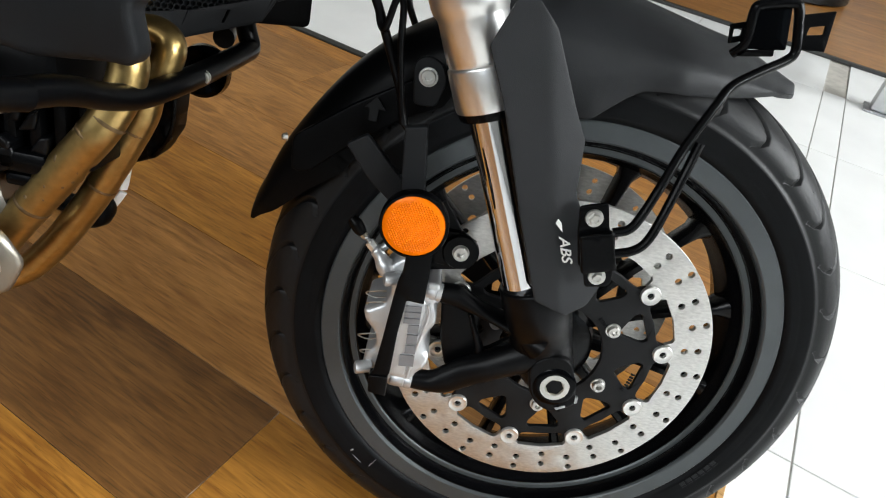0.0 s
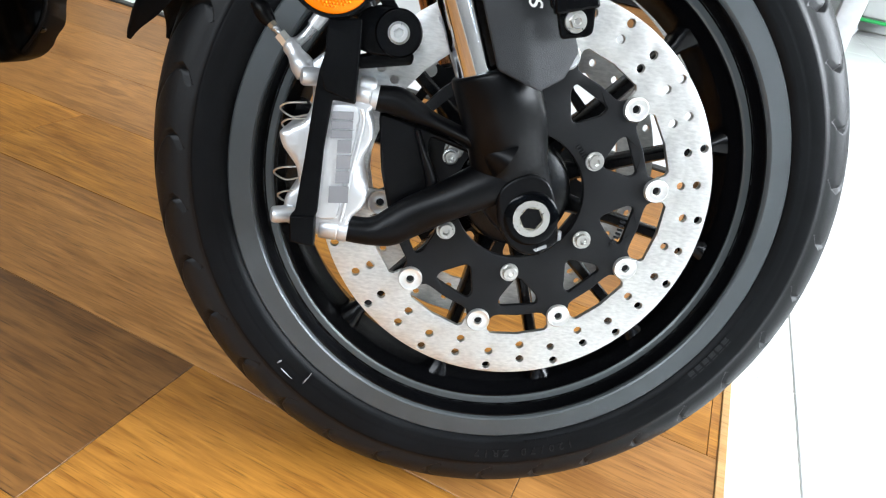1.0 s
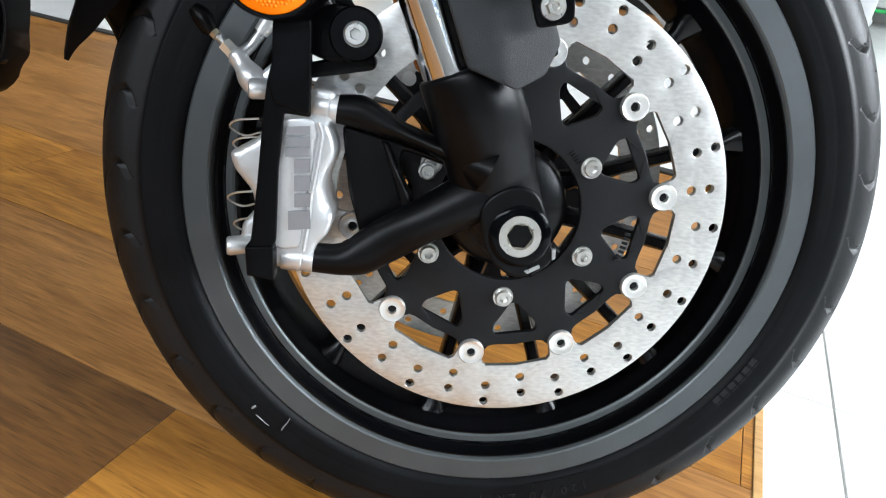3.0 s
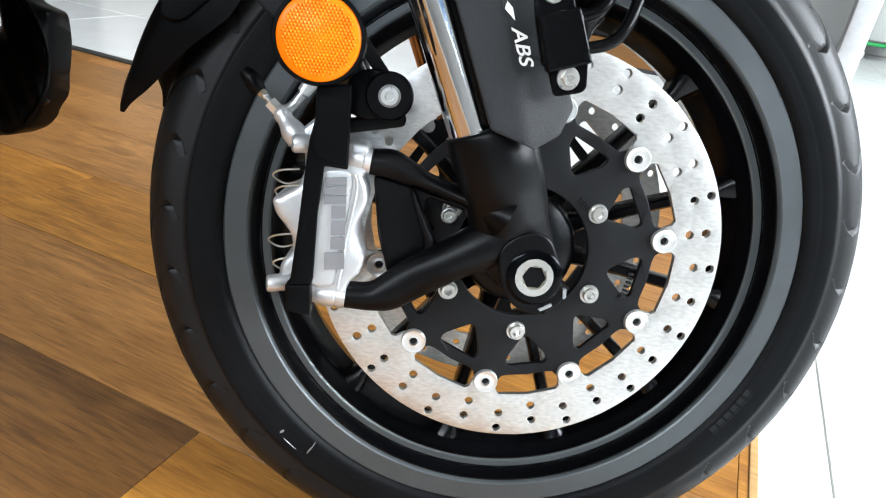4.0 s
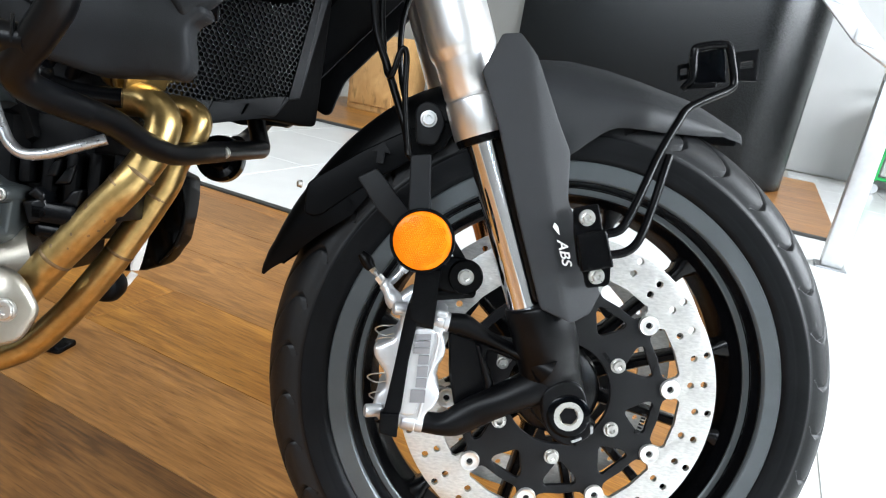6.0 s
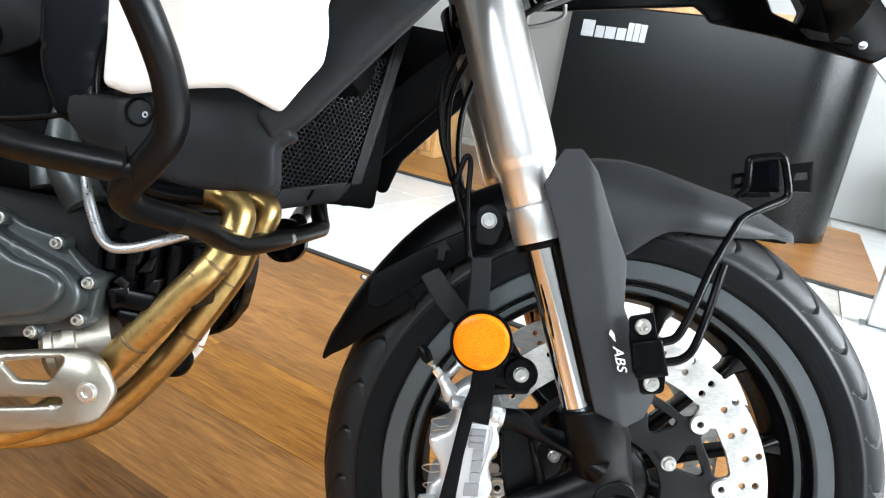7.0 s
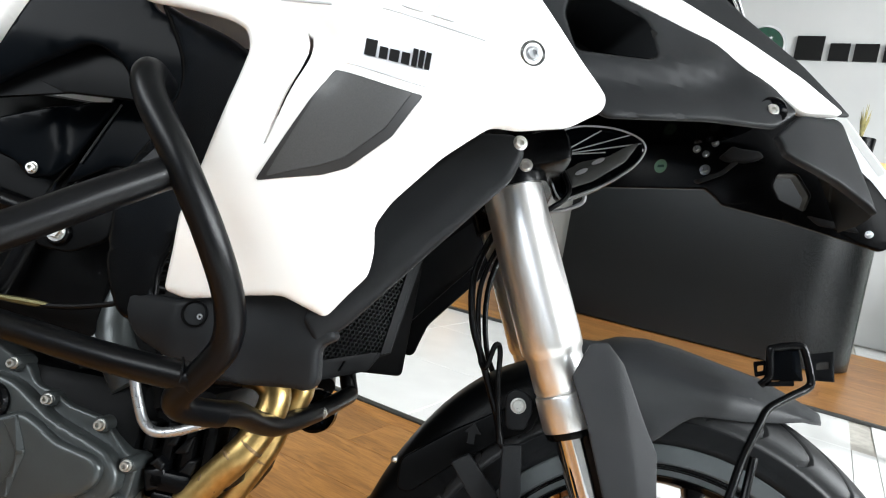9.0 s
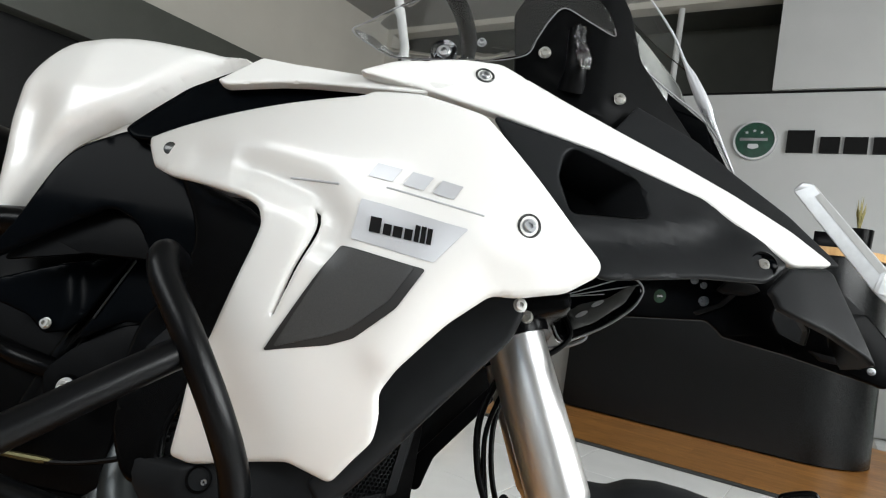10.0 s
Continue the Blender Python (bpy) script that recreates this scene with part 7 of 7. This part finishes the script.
for y in (-0.06, 0.02):
    for k in range(3):
        part("flange", tube([(-0.466 + 0.011 * k, y - 0.002 * k, 0.5565 - 0.005 * k), (-0.461 + 0.011 * k, y - 0.002 * k, 0.554 - 0.005 * k), (-0.457 + 0.011 * k, y - 0.003 * k, 0.552 - 0.005 * k)], [0.0235 - 0.0012 * k, 0.0245 - 0.0012 * k, 0.0235 - 0.0012 * k], 24, 3), M_GOLD, ex, "gold stepped header flange")
shield = bpart("heat_shield", plate(rpoly([(-0.7153, 0.2961), (-0.6678, 0.3168), (-0.636, 0.3299), (-0.6043, 0.3424), (-0.5663, 0.3513), (-0.5252, 0.3586), (-0.5077, 0.3563), (-0.4955, 0.3444), (-0.4849, 0.3225), (-0.4964, 0.2935), (-0.5647, 0.2711), (-0.6999, 0.2343)], 0.008),
    [rpoly([(-0.5913, 0.3359), (-0.5373, 0.3492), (-0.5361, 0.344), (-0.5445, 0.3262), (-0.5738, 0.3222)], 0.003), rpoly([(-0.6419, 0.3059), (-0.6228, 0.3229), (-0.6035, 0.3193), (-0.6023, 0.3141), (-0.6174, 0.3002), (-0.6405, 0.2765)], 0.004), rpoly([(-0.6074, 0.2986), (-0.5312, 0.3128), (-0.5288, 0.3073), (-0.5536, 0.3005), (-0.6061, 0.2897)], 0.003)], depth=-0.13, thick=0.004, edge=0.004, step=0.008, shape=lambda a, b: 6.0 * max(0.0, abs(b - 0.31) - 0.02) ** 2 * 2 + 0.5 * max(0.0, a + 0.51)), M_SHIELD, None, "satin steel heat shield with cut-outs")
bolt(*(-0.5043, -0.133, 0.3238), 0.0085, 0.004, shield)
tagged(shield, "satin steel heat shield with cut-outs")

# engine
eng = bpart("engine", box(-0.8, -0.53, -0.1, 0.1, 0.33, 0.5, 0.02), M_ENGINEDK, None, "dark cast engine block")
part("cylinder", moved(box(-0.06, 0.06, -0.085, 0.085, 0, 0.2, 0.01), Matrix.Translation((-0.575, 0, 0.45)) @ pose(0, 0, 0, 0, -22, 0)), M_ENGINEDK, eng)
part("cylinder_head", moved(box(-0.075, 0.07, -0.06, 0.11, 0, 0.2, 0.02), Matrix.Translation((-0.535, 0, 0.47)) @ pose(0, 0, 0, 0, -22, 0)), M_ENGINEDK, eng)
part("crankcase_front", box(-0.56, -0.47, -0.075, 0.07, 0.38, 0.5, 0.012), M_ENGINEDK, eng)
cover_o = [(-0.7708, 0.5095), (-0.697, 0.5105), (-0.6765, 0.5016), (-0.6554, 0.4951), (-0.6426, 0.4768), (-0.6203, 0.4742), (-0.606, 0.4643), (-0.5649, 0.4574), (-0.5498, 0.4433), (-0.5323, 0.4286), (-0.5201, 0.4266), (-0.5228, 0.4125), (-0.5239, 0.3909), (-0.5274, 0.3751), (-0.5499, 0.3705), (-0.5717, 0.3627), (-0.5836, 0.3574), (-0.7263, 0.33)]
part("flange", plate(rpoly(cover_o, 0.01), depth=-0.108, thick=0.03, edge=0.003, step=0.012), M_ENGINE, eng, "charcoal clutch cover flange")
dome = [(-0.7502, 0.478), (-0.6795, 0.4841), (-0.6545, 0.4793), (-0.6281, 0.463), (-0.6129, 0.4536), (-0.5812, 0.443), (-0.5486, 0.4328), (-0.5316, 0.414), (-0.5311, 0.3965), (-0.5439, 0.3818), (-0.5764, 0.3719), (-0.7171, 0.3445)]
part("cover", plate(rpoly(dome, 0.012), depth=-0.124, thick=0.018, edge=0.005, step=0.007), M_ENGINE, eng, "charcoal clutch cover")
plateau = [(-0.7273, 0.4207), (-0.6621, 0.4435), (-0.6369, 0.4551), (-0.6166, 0.448), (-0.5949, 0.4346), (-0.5553, 0.4271), (-0.5447, 0.4183), (-0.5466, 0.4017), (-0.563, 0.3859), (-0.6157, 0.3708), (-0.7101, 0.3517)]
part("plateau", plate(rpoly(plateau, 0.009), depth=-0.1315, thick=0.012, edge=0.0055, step=0.006), M_ENGINE, eng, "raised bevelled face of the clutch cover")
part("raised_rib", plate(rpoly([(-0.6498, 0.4439), (-0.6374, 0.4507), (-0.6206, 0.4188), (-0.6247, 0.3973), (-0.6267, 0.3762), (-0.6399, 0.3713), (-0.6314, 0.3959), (-0.6283, 0.4173)], 0.002), depth=-0.134, thick=0.005, edge=0.0018), M_ENGINE, eng)
for x, z in ((-0.667, 0.494), (-0.6229, 0.4666), (-0.5643, 0.4527), (-0.529, 0.4206), (-0.5335, 0.3842), (-0.5763, 0.365), (-0.6497, 0.3568)):
    part("boss", lathe([(0, -0.012), (0.0068, -0.012), (0.008, -0.01), (0.0086, 0.012), (0, 0.012)], 20, centre=(x, -0.103, z)), M_ENGINE, eng)
    bolt(x, -0.115, z, 0.0046, 0.0055, eng)
bolt(-0.6153, -0.118, 0.3526, 0.0098, 0.006, eng, mat=M_ALUDARK)
part("filler_cap", lathe([(0, -0.012), (0.006, -0.012), (0.007, -0.006), (0.017, -0.006), (0.02, -0.003), (0.02, 0.004), (0, 0.004)], 24, centre=(-0.6728, -0.124, 0.4558)), M_BLACKSATIN, eng)
for i in range(5):
    part("fin", box(-0.53 + i * 0.021, -0.519 + i * 0.021, -0.092, -0.02, 0.432 - i * 0.006, 0.462 + i * 0.002, 0.003), M_ENGINEDK, eng)
part("sensor_block", box(-0.515, -0.47, -0.1, -0.05, 0.398, 0.418, 0.005), M_BLACKSATIN, eng)
part("sensor_block", box(-0.508, -0.478, -0.098, -0.06, 0.385, 0.397, 0.004), M_BLACKSATIN, eng)
for outline, y in (([(-0.5198, 0.4156), (-0.4994, 0.4223), (-0.4931, 0.4036), (-0.512, 0.3954)], -0.1), ([(-0.5149, 0.4226), (-0.5068, 0.4316), (-0.4979, 0.4251), (-0.5, 0.417)], -0.102), ([(-0.4963, 0.434), (-0.4865, 0.45), (-0.4768, 0.456), (-0.4812, 0.4367)], -0.095), ([(-0.487, 0.418), (-0.478, 0.432), (-0.4685, 0.434), (-0.472, 0.416)], -0.096), ([(-0.506, 0.44), (-0.4985, 0.456), (-0.4915, 0.459), (-0.4955, 0.441)], -0.093)):
    part("connector", plate(rpoly(outline, 0.003), depth=y, thick=0.02, edge=0.003, step=0.005), M_BAR, eng, "glossy black cable connector")
part("water_pipe", tube([(-0.545, -0.122, 0.53), (-0.536, -0.125, 0.502), (-0.526, -0.126, 0.481), (-0.517, -0.126, 0.466), (-0.505, -0.125, 0.459), (-0.486, -0.122, 0.4625), (-0.465, -0.118, 0.472), (-0.445, -0.11, 0.482)], 0.005, 14, 6), M_ALUDARK, eng, "bare metal coolant pipe")
col = part("collector", lathe([(0.0, -0.034), (0.027, -0.034), (0.031, -0.029), (0.031, -0.022), (0.0285, -0.021), (0.0285, -0.013), (0.033, -0.012), (0.033, -0.002), (0.0295, -0.001), (0.0295, 0.008), (0.034, 0.009), (0.034, 0.03), (0, 0.03)], 40, "z"), M_SHIELD, eng, "banded steel collector", True, 30)
col.matrix_basis = Matrix.Translation((-0.545, -0.075, 0.352)) @ pose(0, 0, 0, 0, 70, 20)
for pts, r in ((((-0.60, -0.07, 0.58), (-0.585, -0.085, 0.53), (-0.555, -0.09, 0.49)), 0.02), (((-0.64, -0.06, 0.62), (-0.62, -0.07, 0.56), (-0.6, -0.08, 0.5)), 0.018)):
    part("intake_pipe", tube(pts, r, 18, 5), M_ENGINE, eng, "charcoal cast pipe")
part("mount_ring", lathe([(0.0075, -0.009), (0.0125, -0.009), (0.0145, -0.006), (0.0145, 0.009), (0.0075, 0.009)], 28, centre=(-0.503, -0.13, 0.528), closed=True), M_BLACKSATIN, eng)
bolt(-0.503, -0.133, 0.528, 0.009, 0.006, eng, "hex")
part("mount_arm", tube([(-0.5, -0.12, 0.522), (-0.47, -0.11, 0.518), (-0.44, -0.1, 0.52)], 0.009, 12, 4), M_BLACKSATIN, eng)
for i in range(8):
    a = Vector((-0.72 + 0.03 * i, -0.05 - 0.006 * (i % 3), 0.50 + 0.012 * (i % 4)))
    part("hose", tube([a, a + Vector((0.03, -0.02 - 0.01 * (i % 2), 0.05)), a + Vector((0.07, -0.01, 0.07 + 0.01 * (i % 3))), a + Vector((0.13, 0.0, 0.1 - 0.02 * (i % 2)))], 0.0045 + 0.002 * (i % 2), 10, 5), M_CABLE, eng, "black rubber hose")
part("cable_adjuster", tube([(-0.69, -0.13, 0.556), (-0.655, -0.132, 0.5565), (-0.635, -0.132, 0.557)], [0.003, 0.0038, 0.0025], 8, 3), M_OLIVE, eng, "dull brass cable adjuster")
part("cable", tube([(-0.78, -0.12, 0.555), (-0.69, -0.13, 0.556), (-0.63, -0.132, 0.557), (-0.58, -0.128, 0.568), (-0.54, -0.12, 0.585)], 0.0028, 8, 5), M_CABLE, eng)

# frame
frame_main = bpart("frame", tube([(-0.3, -0.09, 0.86), (-0.42, -0.13, 0.84), (-0.56, -0.115, 0.8), (-0.68, -0.16, 0.785), (-0.8, -0.16, 0.775)], 0.017, 16, 5), M_BLACKSATIN, None, "black tubular steel frame")
for pts in (((-0.615, -0.115, 0.8), (-0.64, -0.115, 0.72), (-0.672, -0.115, 0.655), (-0.7, -0.115, 0.56)), ((-0.76, -0.115, 0.66), (-0.69, -0.145, 0.648), (-0.62, -0.115, 0.635)), ((-0.3, 0.09, 0.86), (-0.5, 0.14, 0.82), (-0.8, 0.16, 0.775))):
    part("tube", tube(pts, 0.0115, 14, 4), M_BLACKSATIN, frame_main)
tri = bpart("frame_infill", plate(rpoly([(-0.78, 0.708), (-0.717, 0.734), (-0.685, 0.746), (-0.637, 0.763), (-0.611, 0.767), (-0.621, 0.745), (-0.64, 0.703), (-0.655, 0.681), (-0.677, 0.675), (-0.697, 0.69), (-0.74, 0.7)], 0.006), depth=-0.15, thick=0.004, edge=0.003, step=0.006, shape=lambda a, b: 0.006 / (1 + math.exp(-(a + 0.652 + 0.35 * max(0.0, b - 0.71)) / 0.0025))), M_NAVY, None, "glossy dark triangular frame infill")
bolt(-0.674, -0.152, 0.685, 0.0048, 0.004, tri)
inner_plate = bpart("inner_frame_plate", plate(rpoly([(-0.6, 0.766), (-0.63, 0.69), (-0.636, 0.674), (-0.593, 0.7), (-0.55, 0.7), (-0.53, 0.724), (-0.535, 0.757), (-0.559, 0.787), (-0.587, 0.783)], 0.006), depth=-0.155, thick=0.004, edge=0.002, step=0.012), M_NAVY, None, "glossy dark inner frame plate")
# paler tube along one side, a highlight painted on the plate's edge
part("painted_glint", tube([(-0.5985, -0.1565, 0.761), (-0.624, -0.1565, 0.697)], 0.0011, 6, 0), M_GUARD, inner_plate)
bracket2 = bpart("engine_bracket", plate(rpoly([(-0.665, 0.64), (-0.64, 0.668), (-0.6, 0.695), (-0.567, 0.704), (-0.55, 0.69), (-0.56, 0.675), (-0.584, 0.656), (-0.584, 0.629), (-0.62, 0.61), (-0.655, 0.612)], 0.01), depth=-0.148, thick=0.006, edge=0.002), M_PLASTICDK, None, "black engine mounting bracket")
bolt(-0.6325, -0.152, 0.628, 0.0075, 0.006, bracket2, "hex")
part("boss", lathe([(0, -0.004), (0.011, -0.004), (0.013, -0.001), (0.013, 0.004), (0, 0.004)], 24, centre=(-0.6325, -0.149, 0.628)), M_BLACKSATIN, bracket2)
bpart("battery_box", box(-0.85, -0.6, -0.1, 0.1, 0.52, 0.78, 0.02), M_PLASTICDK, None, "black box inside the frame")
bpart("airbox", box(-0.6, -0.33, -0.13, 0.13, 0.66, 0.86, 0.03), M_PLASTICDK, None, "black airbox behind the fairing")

# hoses by the fork
hoses = bpart("brake_hose", tube([(-0.2, -0.08, 0.76), (-0.218, -0.092, 0.715), (-0.232, -0.098, 0.665), (-0.226, -0.1, 0.618), (-0.21, -0.102, 0.582), (-0.196, -0.104, 0.552), (-0.186, -0.108, 0.53), (-0.18, -0.112, 0.508)], 0.0036, 10, 6), M_CABLE, None, "black brake hose beside the fork")
part("second_hose", tube([(-0.19, -0.07, 0.76), (-0.212, -0.088, 0.7), (-0.224, -0.094, 0.65), (-0.214, -0.1, 0.59), (-0.206, -0.108, 0.575), (-0.2, -0.11, 0.598), (-0.1945, -0.11, 0.594), (-0.191, -0.111, 0.56), (-0.182, -0.112, 0.515), (-0.1765, -0.112, 0.505)], 0.0027, 10, 6), M_CABLE, hoses)
bpart("far_hose", tube([(-0.2, 0.07, 0.74), (-0.215, 0.06, 0.66), (-0.2, 0.06, 0.58), (-0.16, 0.06, 0.53)], 0.0035, 10, 5), M_CABLE, None, "black hose of the far fork leg")
# steering yoke
bpart("steering_yoke", merge(moved(box(-0.05, 0.04, -0.15, 0.15, -0.018, 0.018, 0.01), Matrix.Translation((-0.2, 0, 0.785)) @ pose(0, 0, 0, 0, -21, 0)), tube([(-0.21, 0, 0.76), (-0.28, 0, 0.94)], 0.03, 20, 0)), M_BLACKSATIN, None, "black steering yoke")

# side stand and lower clutter under the engine
stand = bpart("side_stand", tube([(-0.72, 0.1, 0.3), (-0.75, 0.27, 0.205), (-0.785, 0.44, 0.116)], 0.011, 14, 4), M_BLACKSATIN, None, "black side stand on the wooden deck")
part("foot", moved(box(-0.034, 0.034, -0.022, 0.022, -0.006, 0.006, 0.004), Matrix.Translation((-0.785, 0.455, 0.1075)) @ pose(0, 0, 0, 12.5, 0, -12)), M_BLACKSATIN, stand)
sump = bpart("under_cover", plate(rpoly([(-0.528, 0.4827), (-0.5002, 0.4563), (-0.4789, 0.449), (-0.4774, 0.3906), (-0.484, 0.3559), (-0.5033, 0.3234), (-0.525, 0.3134), (-0.5537, 0.3083), (-0.561, 0.3216), (-0.5412, 0.382), (-0.5295, 0.4319)], 0.006), depth=0.182, thick=0.05, edge=0.014, step=0.008, shape=lambda a, b: 0.003 * math.sin(a * 260 + b * 90)), M_PLASTICDK, None, "black cover behind the exhaust pipes", True, 60)
part("seam", tube([(-0.4978, 0.181, 0.4557), (-0.4817, 0.181, 0.4243), (-0.4774, 0.181, 0.3907), (-0.484, 0.181, 0.358), (-0.5029, 0.182, 0.3288)], 0.0025, 8, 5), M_BLACKSATIN, sump, "raised seam of the cover")
part("knob", lathe([(0, -0.006), (0.0035, -0.005), (0.0042, 0.0), (0.003, 0.006), (0, 0.006)], 16, centre=(-0.4865, 0.188, 0.3542)), M_BLACKGLOSS, sump)
part("strap", tube([(-0.4619, 0.03, 0.3937), (-0.4645, 0.03, 0.3748), (-0.4681, 0.03, 0.3516), (-0.4689, 0.03, 0.343)], [0.0055, 0.006, 0.006, 0.0045], 10, 4, flat=0.4), M_PRINT, sump, "pale strap")
part("strap", tube([(-0.4688, 0.03, 0.3401), (-0.4762, 0.03, 0.3277), (-0.4825, 0.03, 0.3193)], 0.0045, 10, 4, flat=0.4), M_PRINT, sump, "pale strap")
bumper = (-0.4827, 0.3286)
part("rubber_bumper", lathe([(0, -0.018), (0.01, -0.017), (0.016, -0.011), (0.0185, 0.0), (0.016, 0.012), (0, 0.018)], 28, centre=(bumper[0], 0.0, bumper[1])), M_PLASTICDK, sump, "round black rubber bumper")
# rear wheel, so that the machine stands
rear = bpart("rear_wheel", lathe([(0.225, -0.07), (0.228, -0.075), (0.205, -0.072), (0.195, -0.05), (0.19, 0), (0.195, 0.05), (0.205, 0.072), (0.228, 0.075), (0.225, 0.07), (0.2, 0.0)], 64, centre=(-1.525, 0, 0.31), closed=True), M_RIM, None, "grey rear wheel rim")
part("tyre", lathe([(0.224, -0.07), (0.235, -0.078), (0.26, -0.08), (0.285, -0.066), (0.305, -0.035), (0.31, 0), (0.305, 0.035), (0.285, 0.066), (0.26, 0.08), (0.235, 0.078), (0.224, 0.07)], 72, centre=(-1.525, 0, 0.31)), M_TYRE, rear)
sw = bpart("swingarm", merge(tube([(-0.78, -0.1, 0.42), (-1.1, -0.12, 0.36), (-1.525, -0.12, 0.31)], 0.026, 14, 4), tube([(-0.78, 0.1, 0.42), (-1.1, 0.12, 0.36), (-1.525, 0.12, 0.31)], 0.026, 14, 4), tube([(-1.525, -0.13, 0.31), (-1.525, 0.13, 0.31)], 0.02, 14, 0)), M_BLACKSATIN, None, "black swingarm")
for i in range(5):
    o_ = link_mesh("spoke", spoke, M_RIMDARK, rear)
    o_.matrix_basis = Matrix.Translation((-1.525, 0, 0.31)) @ pose(0, 0, 0, 0, 72 * i, 0)

# ---- floor pieces ----
def pieces(name, cells, z0, z1, mat, parent, gap, bevel):
    """Flat pieces of a floor, each an object of its own; alike sizes share a mesh."""
    made = {}
    for u0, u1, v0, v1 in cells:
        w, h = round(u1 - u0 - gap, 4), round(v1 - v0 - gap, 4)
        if w < 0.01 or h < 0.01:
            continue
        if (w, h) not in made:
            made[(w, h)] = finish(box(-w / 2, w / 2, -h / 2, h / 2, z0, z1, bevel, 1), name, False)
        ob = new(name, made[(w, h)])
        ob.parent = parent
        if not made[(w, h)].materials:
            made[(w, h)].materials.append(None)
        ob.material_slots[0].link = "OBJECT"
        ob.material_slots[0].material = mat(u0, v0) if callable(mat) else mat
        ob.location = ((u0 + u1) / 2, (v0 + v1) / 2, 0)


def cut_grid(u0, u1, v0, v1, us, vs):
    a = [u0] + [u for u in us if u0 < u < u1] + [u1]
    b = [v0] + [v for v in vs if v0 < v < v1] + [v1]
    return [(p, q, r, s) for p, q in zip(a, a[1:]) for r, s in zip(b, b[1:])]


def plank_cells(u0, u1, v0, v1, first, width, length, joints):
    cells, k = [], int(math.floor((v0 - first) / width))
    while first + k * width < v1:
        a, b = max(v0, first + k * width), min(v1, first + (k + 1) * width)
        if b - a > 0.01:
            j = joints.get(k, -0.308 + 0.437 * k)
            j = u0 + ((j - u0) % length)
            us = [u0] + [j + i * length for i in range(-1, 8) if u0 < j + i * length < u1] + [u1]
            cells += [(p, q, a, b) for p, q in zip(us, us[1:])]
        k += 1
    return cells


TU, TV = [0.36 + 0.7 * i for i in range(-11, 8)], [0.388 + 0.7 * i for i in range(-9, 10)]
tile_cells = cut_grid(0.272, 5.0, -4.7, 6.4, TU, TV) + cut_grid(-6.0, 0.272, 1.115, 3.03, TU, TV) + cut_grid(-6.0, 0.272, 3.03, 6.4, TU, TV)
tile_cells = [c for c in tile_cells if not (c[3] > 3.06 and c[0] > -3.6 and c[1] < 0.4)]
pieces("tile", tile_cells, TILE_Z - 0.006, TILE_Z, M_TILE, ground, 0.003, 0.0008)
def plank_tone(u0, v0):
    """Boards of four mixed tones; the brown and the golden one by the front wheel are as laid there."""
    k = round((v0 + 0.04) / 0.21)
    if k == -1:
        return M_WOODGOLD if u0 > -0.4 else M_WOODBROWN
    if k == 0:
        return M_WOODTAN
    return (M_WOOD, M_WOODGOLD, M_WOOD, M_WOODTAN, M_WOODGOLD)[(k * 3 + int(u0 * 4 + 20)) % 5]


pieces("plank", plank_cells(-4.2, 0.262, -3.2, 1.085, -0.04, 0.21, 1.22, {-1: -0.305, 0: -1.15, 1: -0.97}), -0.005, 0.0, plank_tone, deck, 0.0008, 0.0004)
pieces("plank", plank_cells(-3.6, 0.56, 3.06, 5.6, 3.1, 0.21, 1.22, {}), -0.005, 0.0, plank_tone, deck_back, 0.0008, 0.0004)
ground.matrix_basis = ROOM
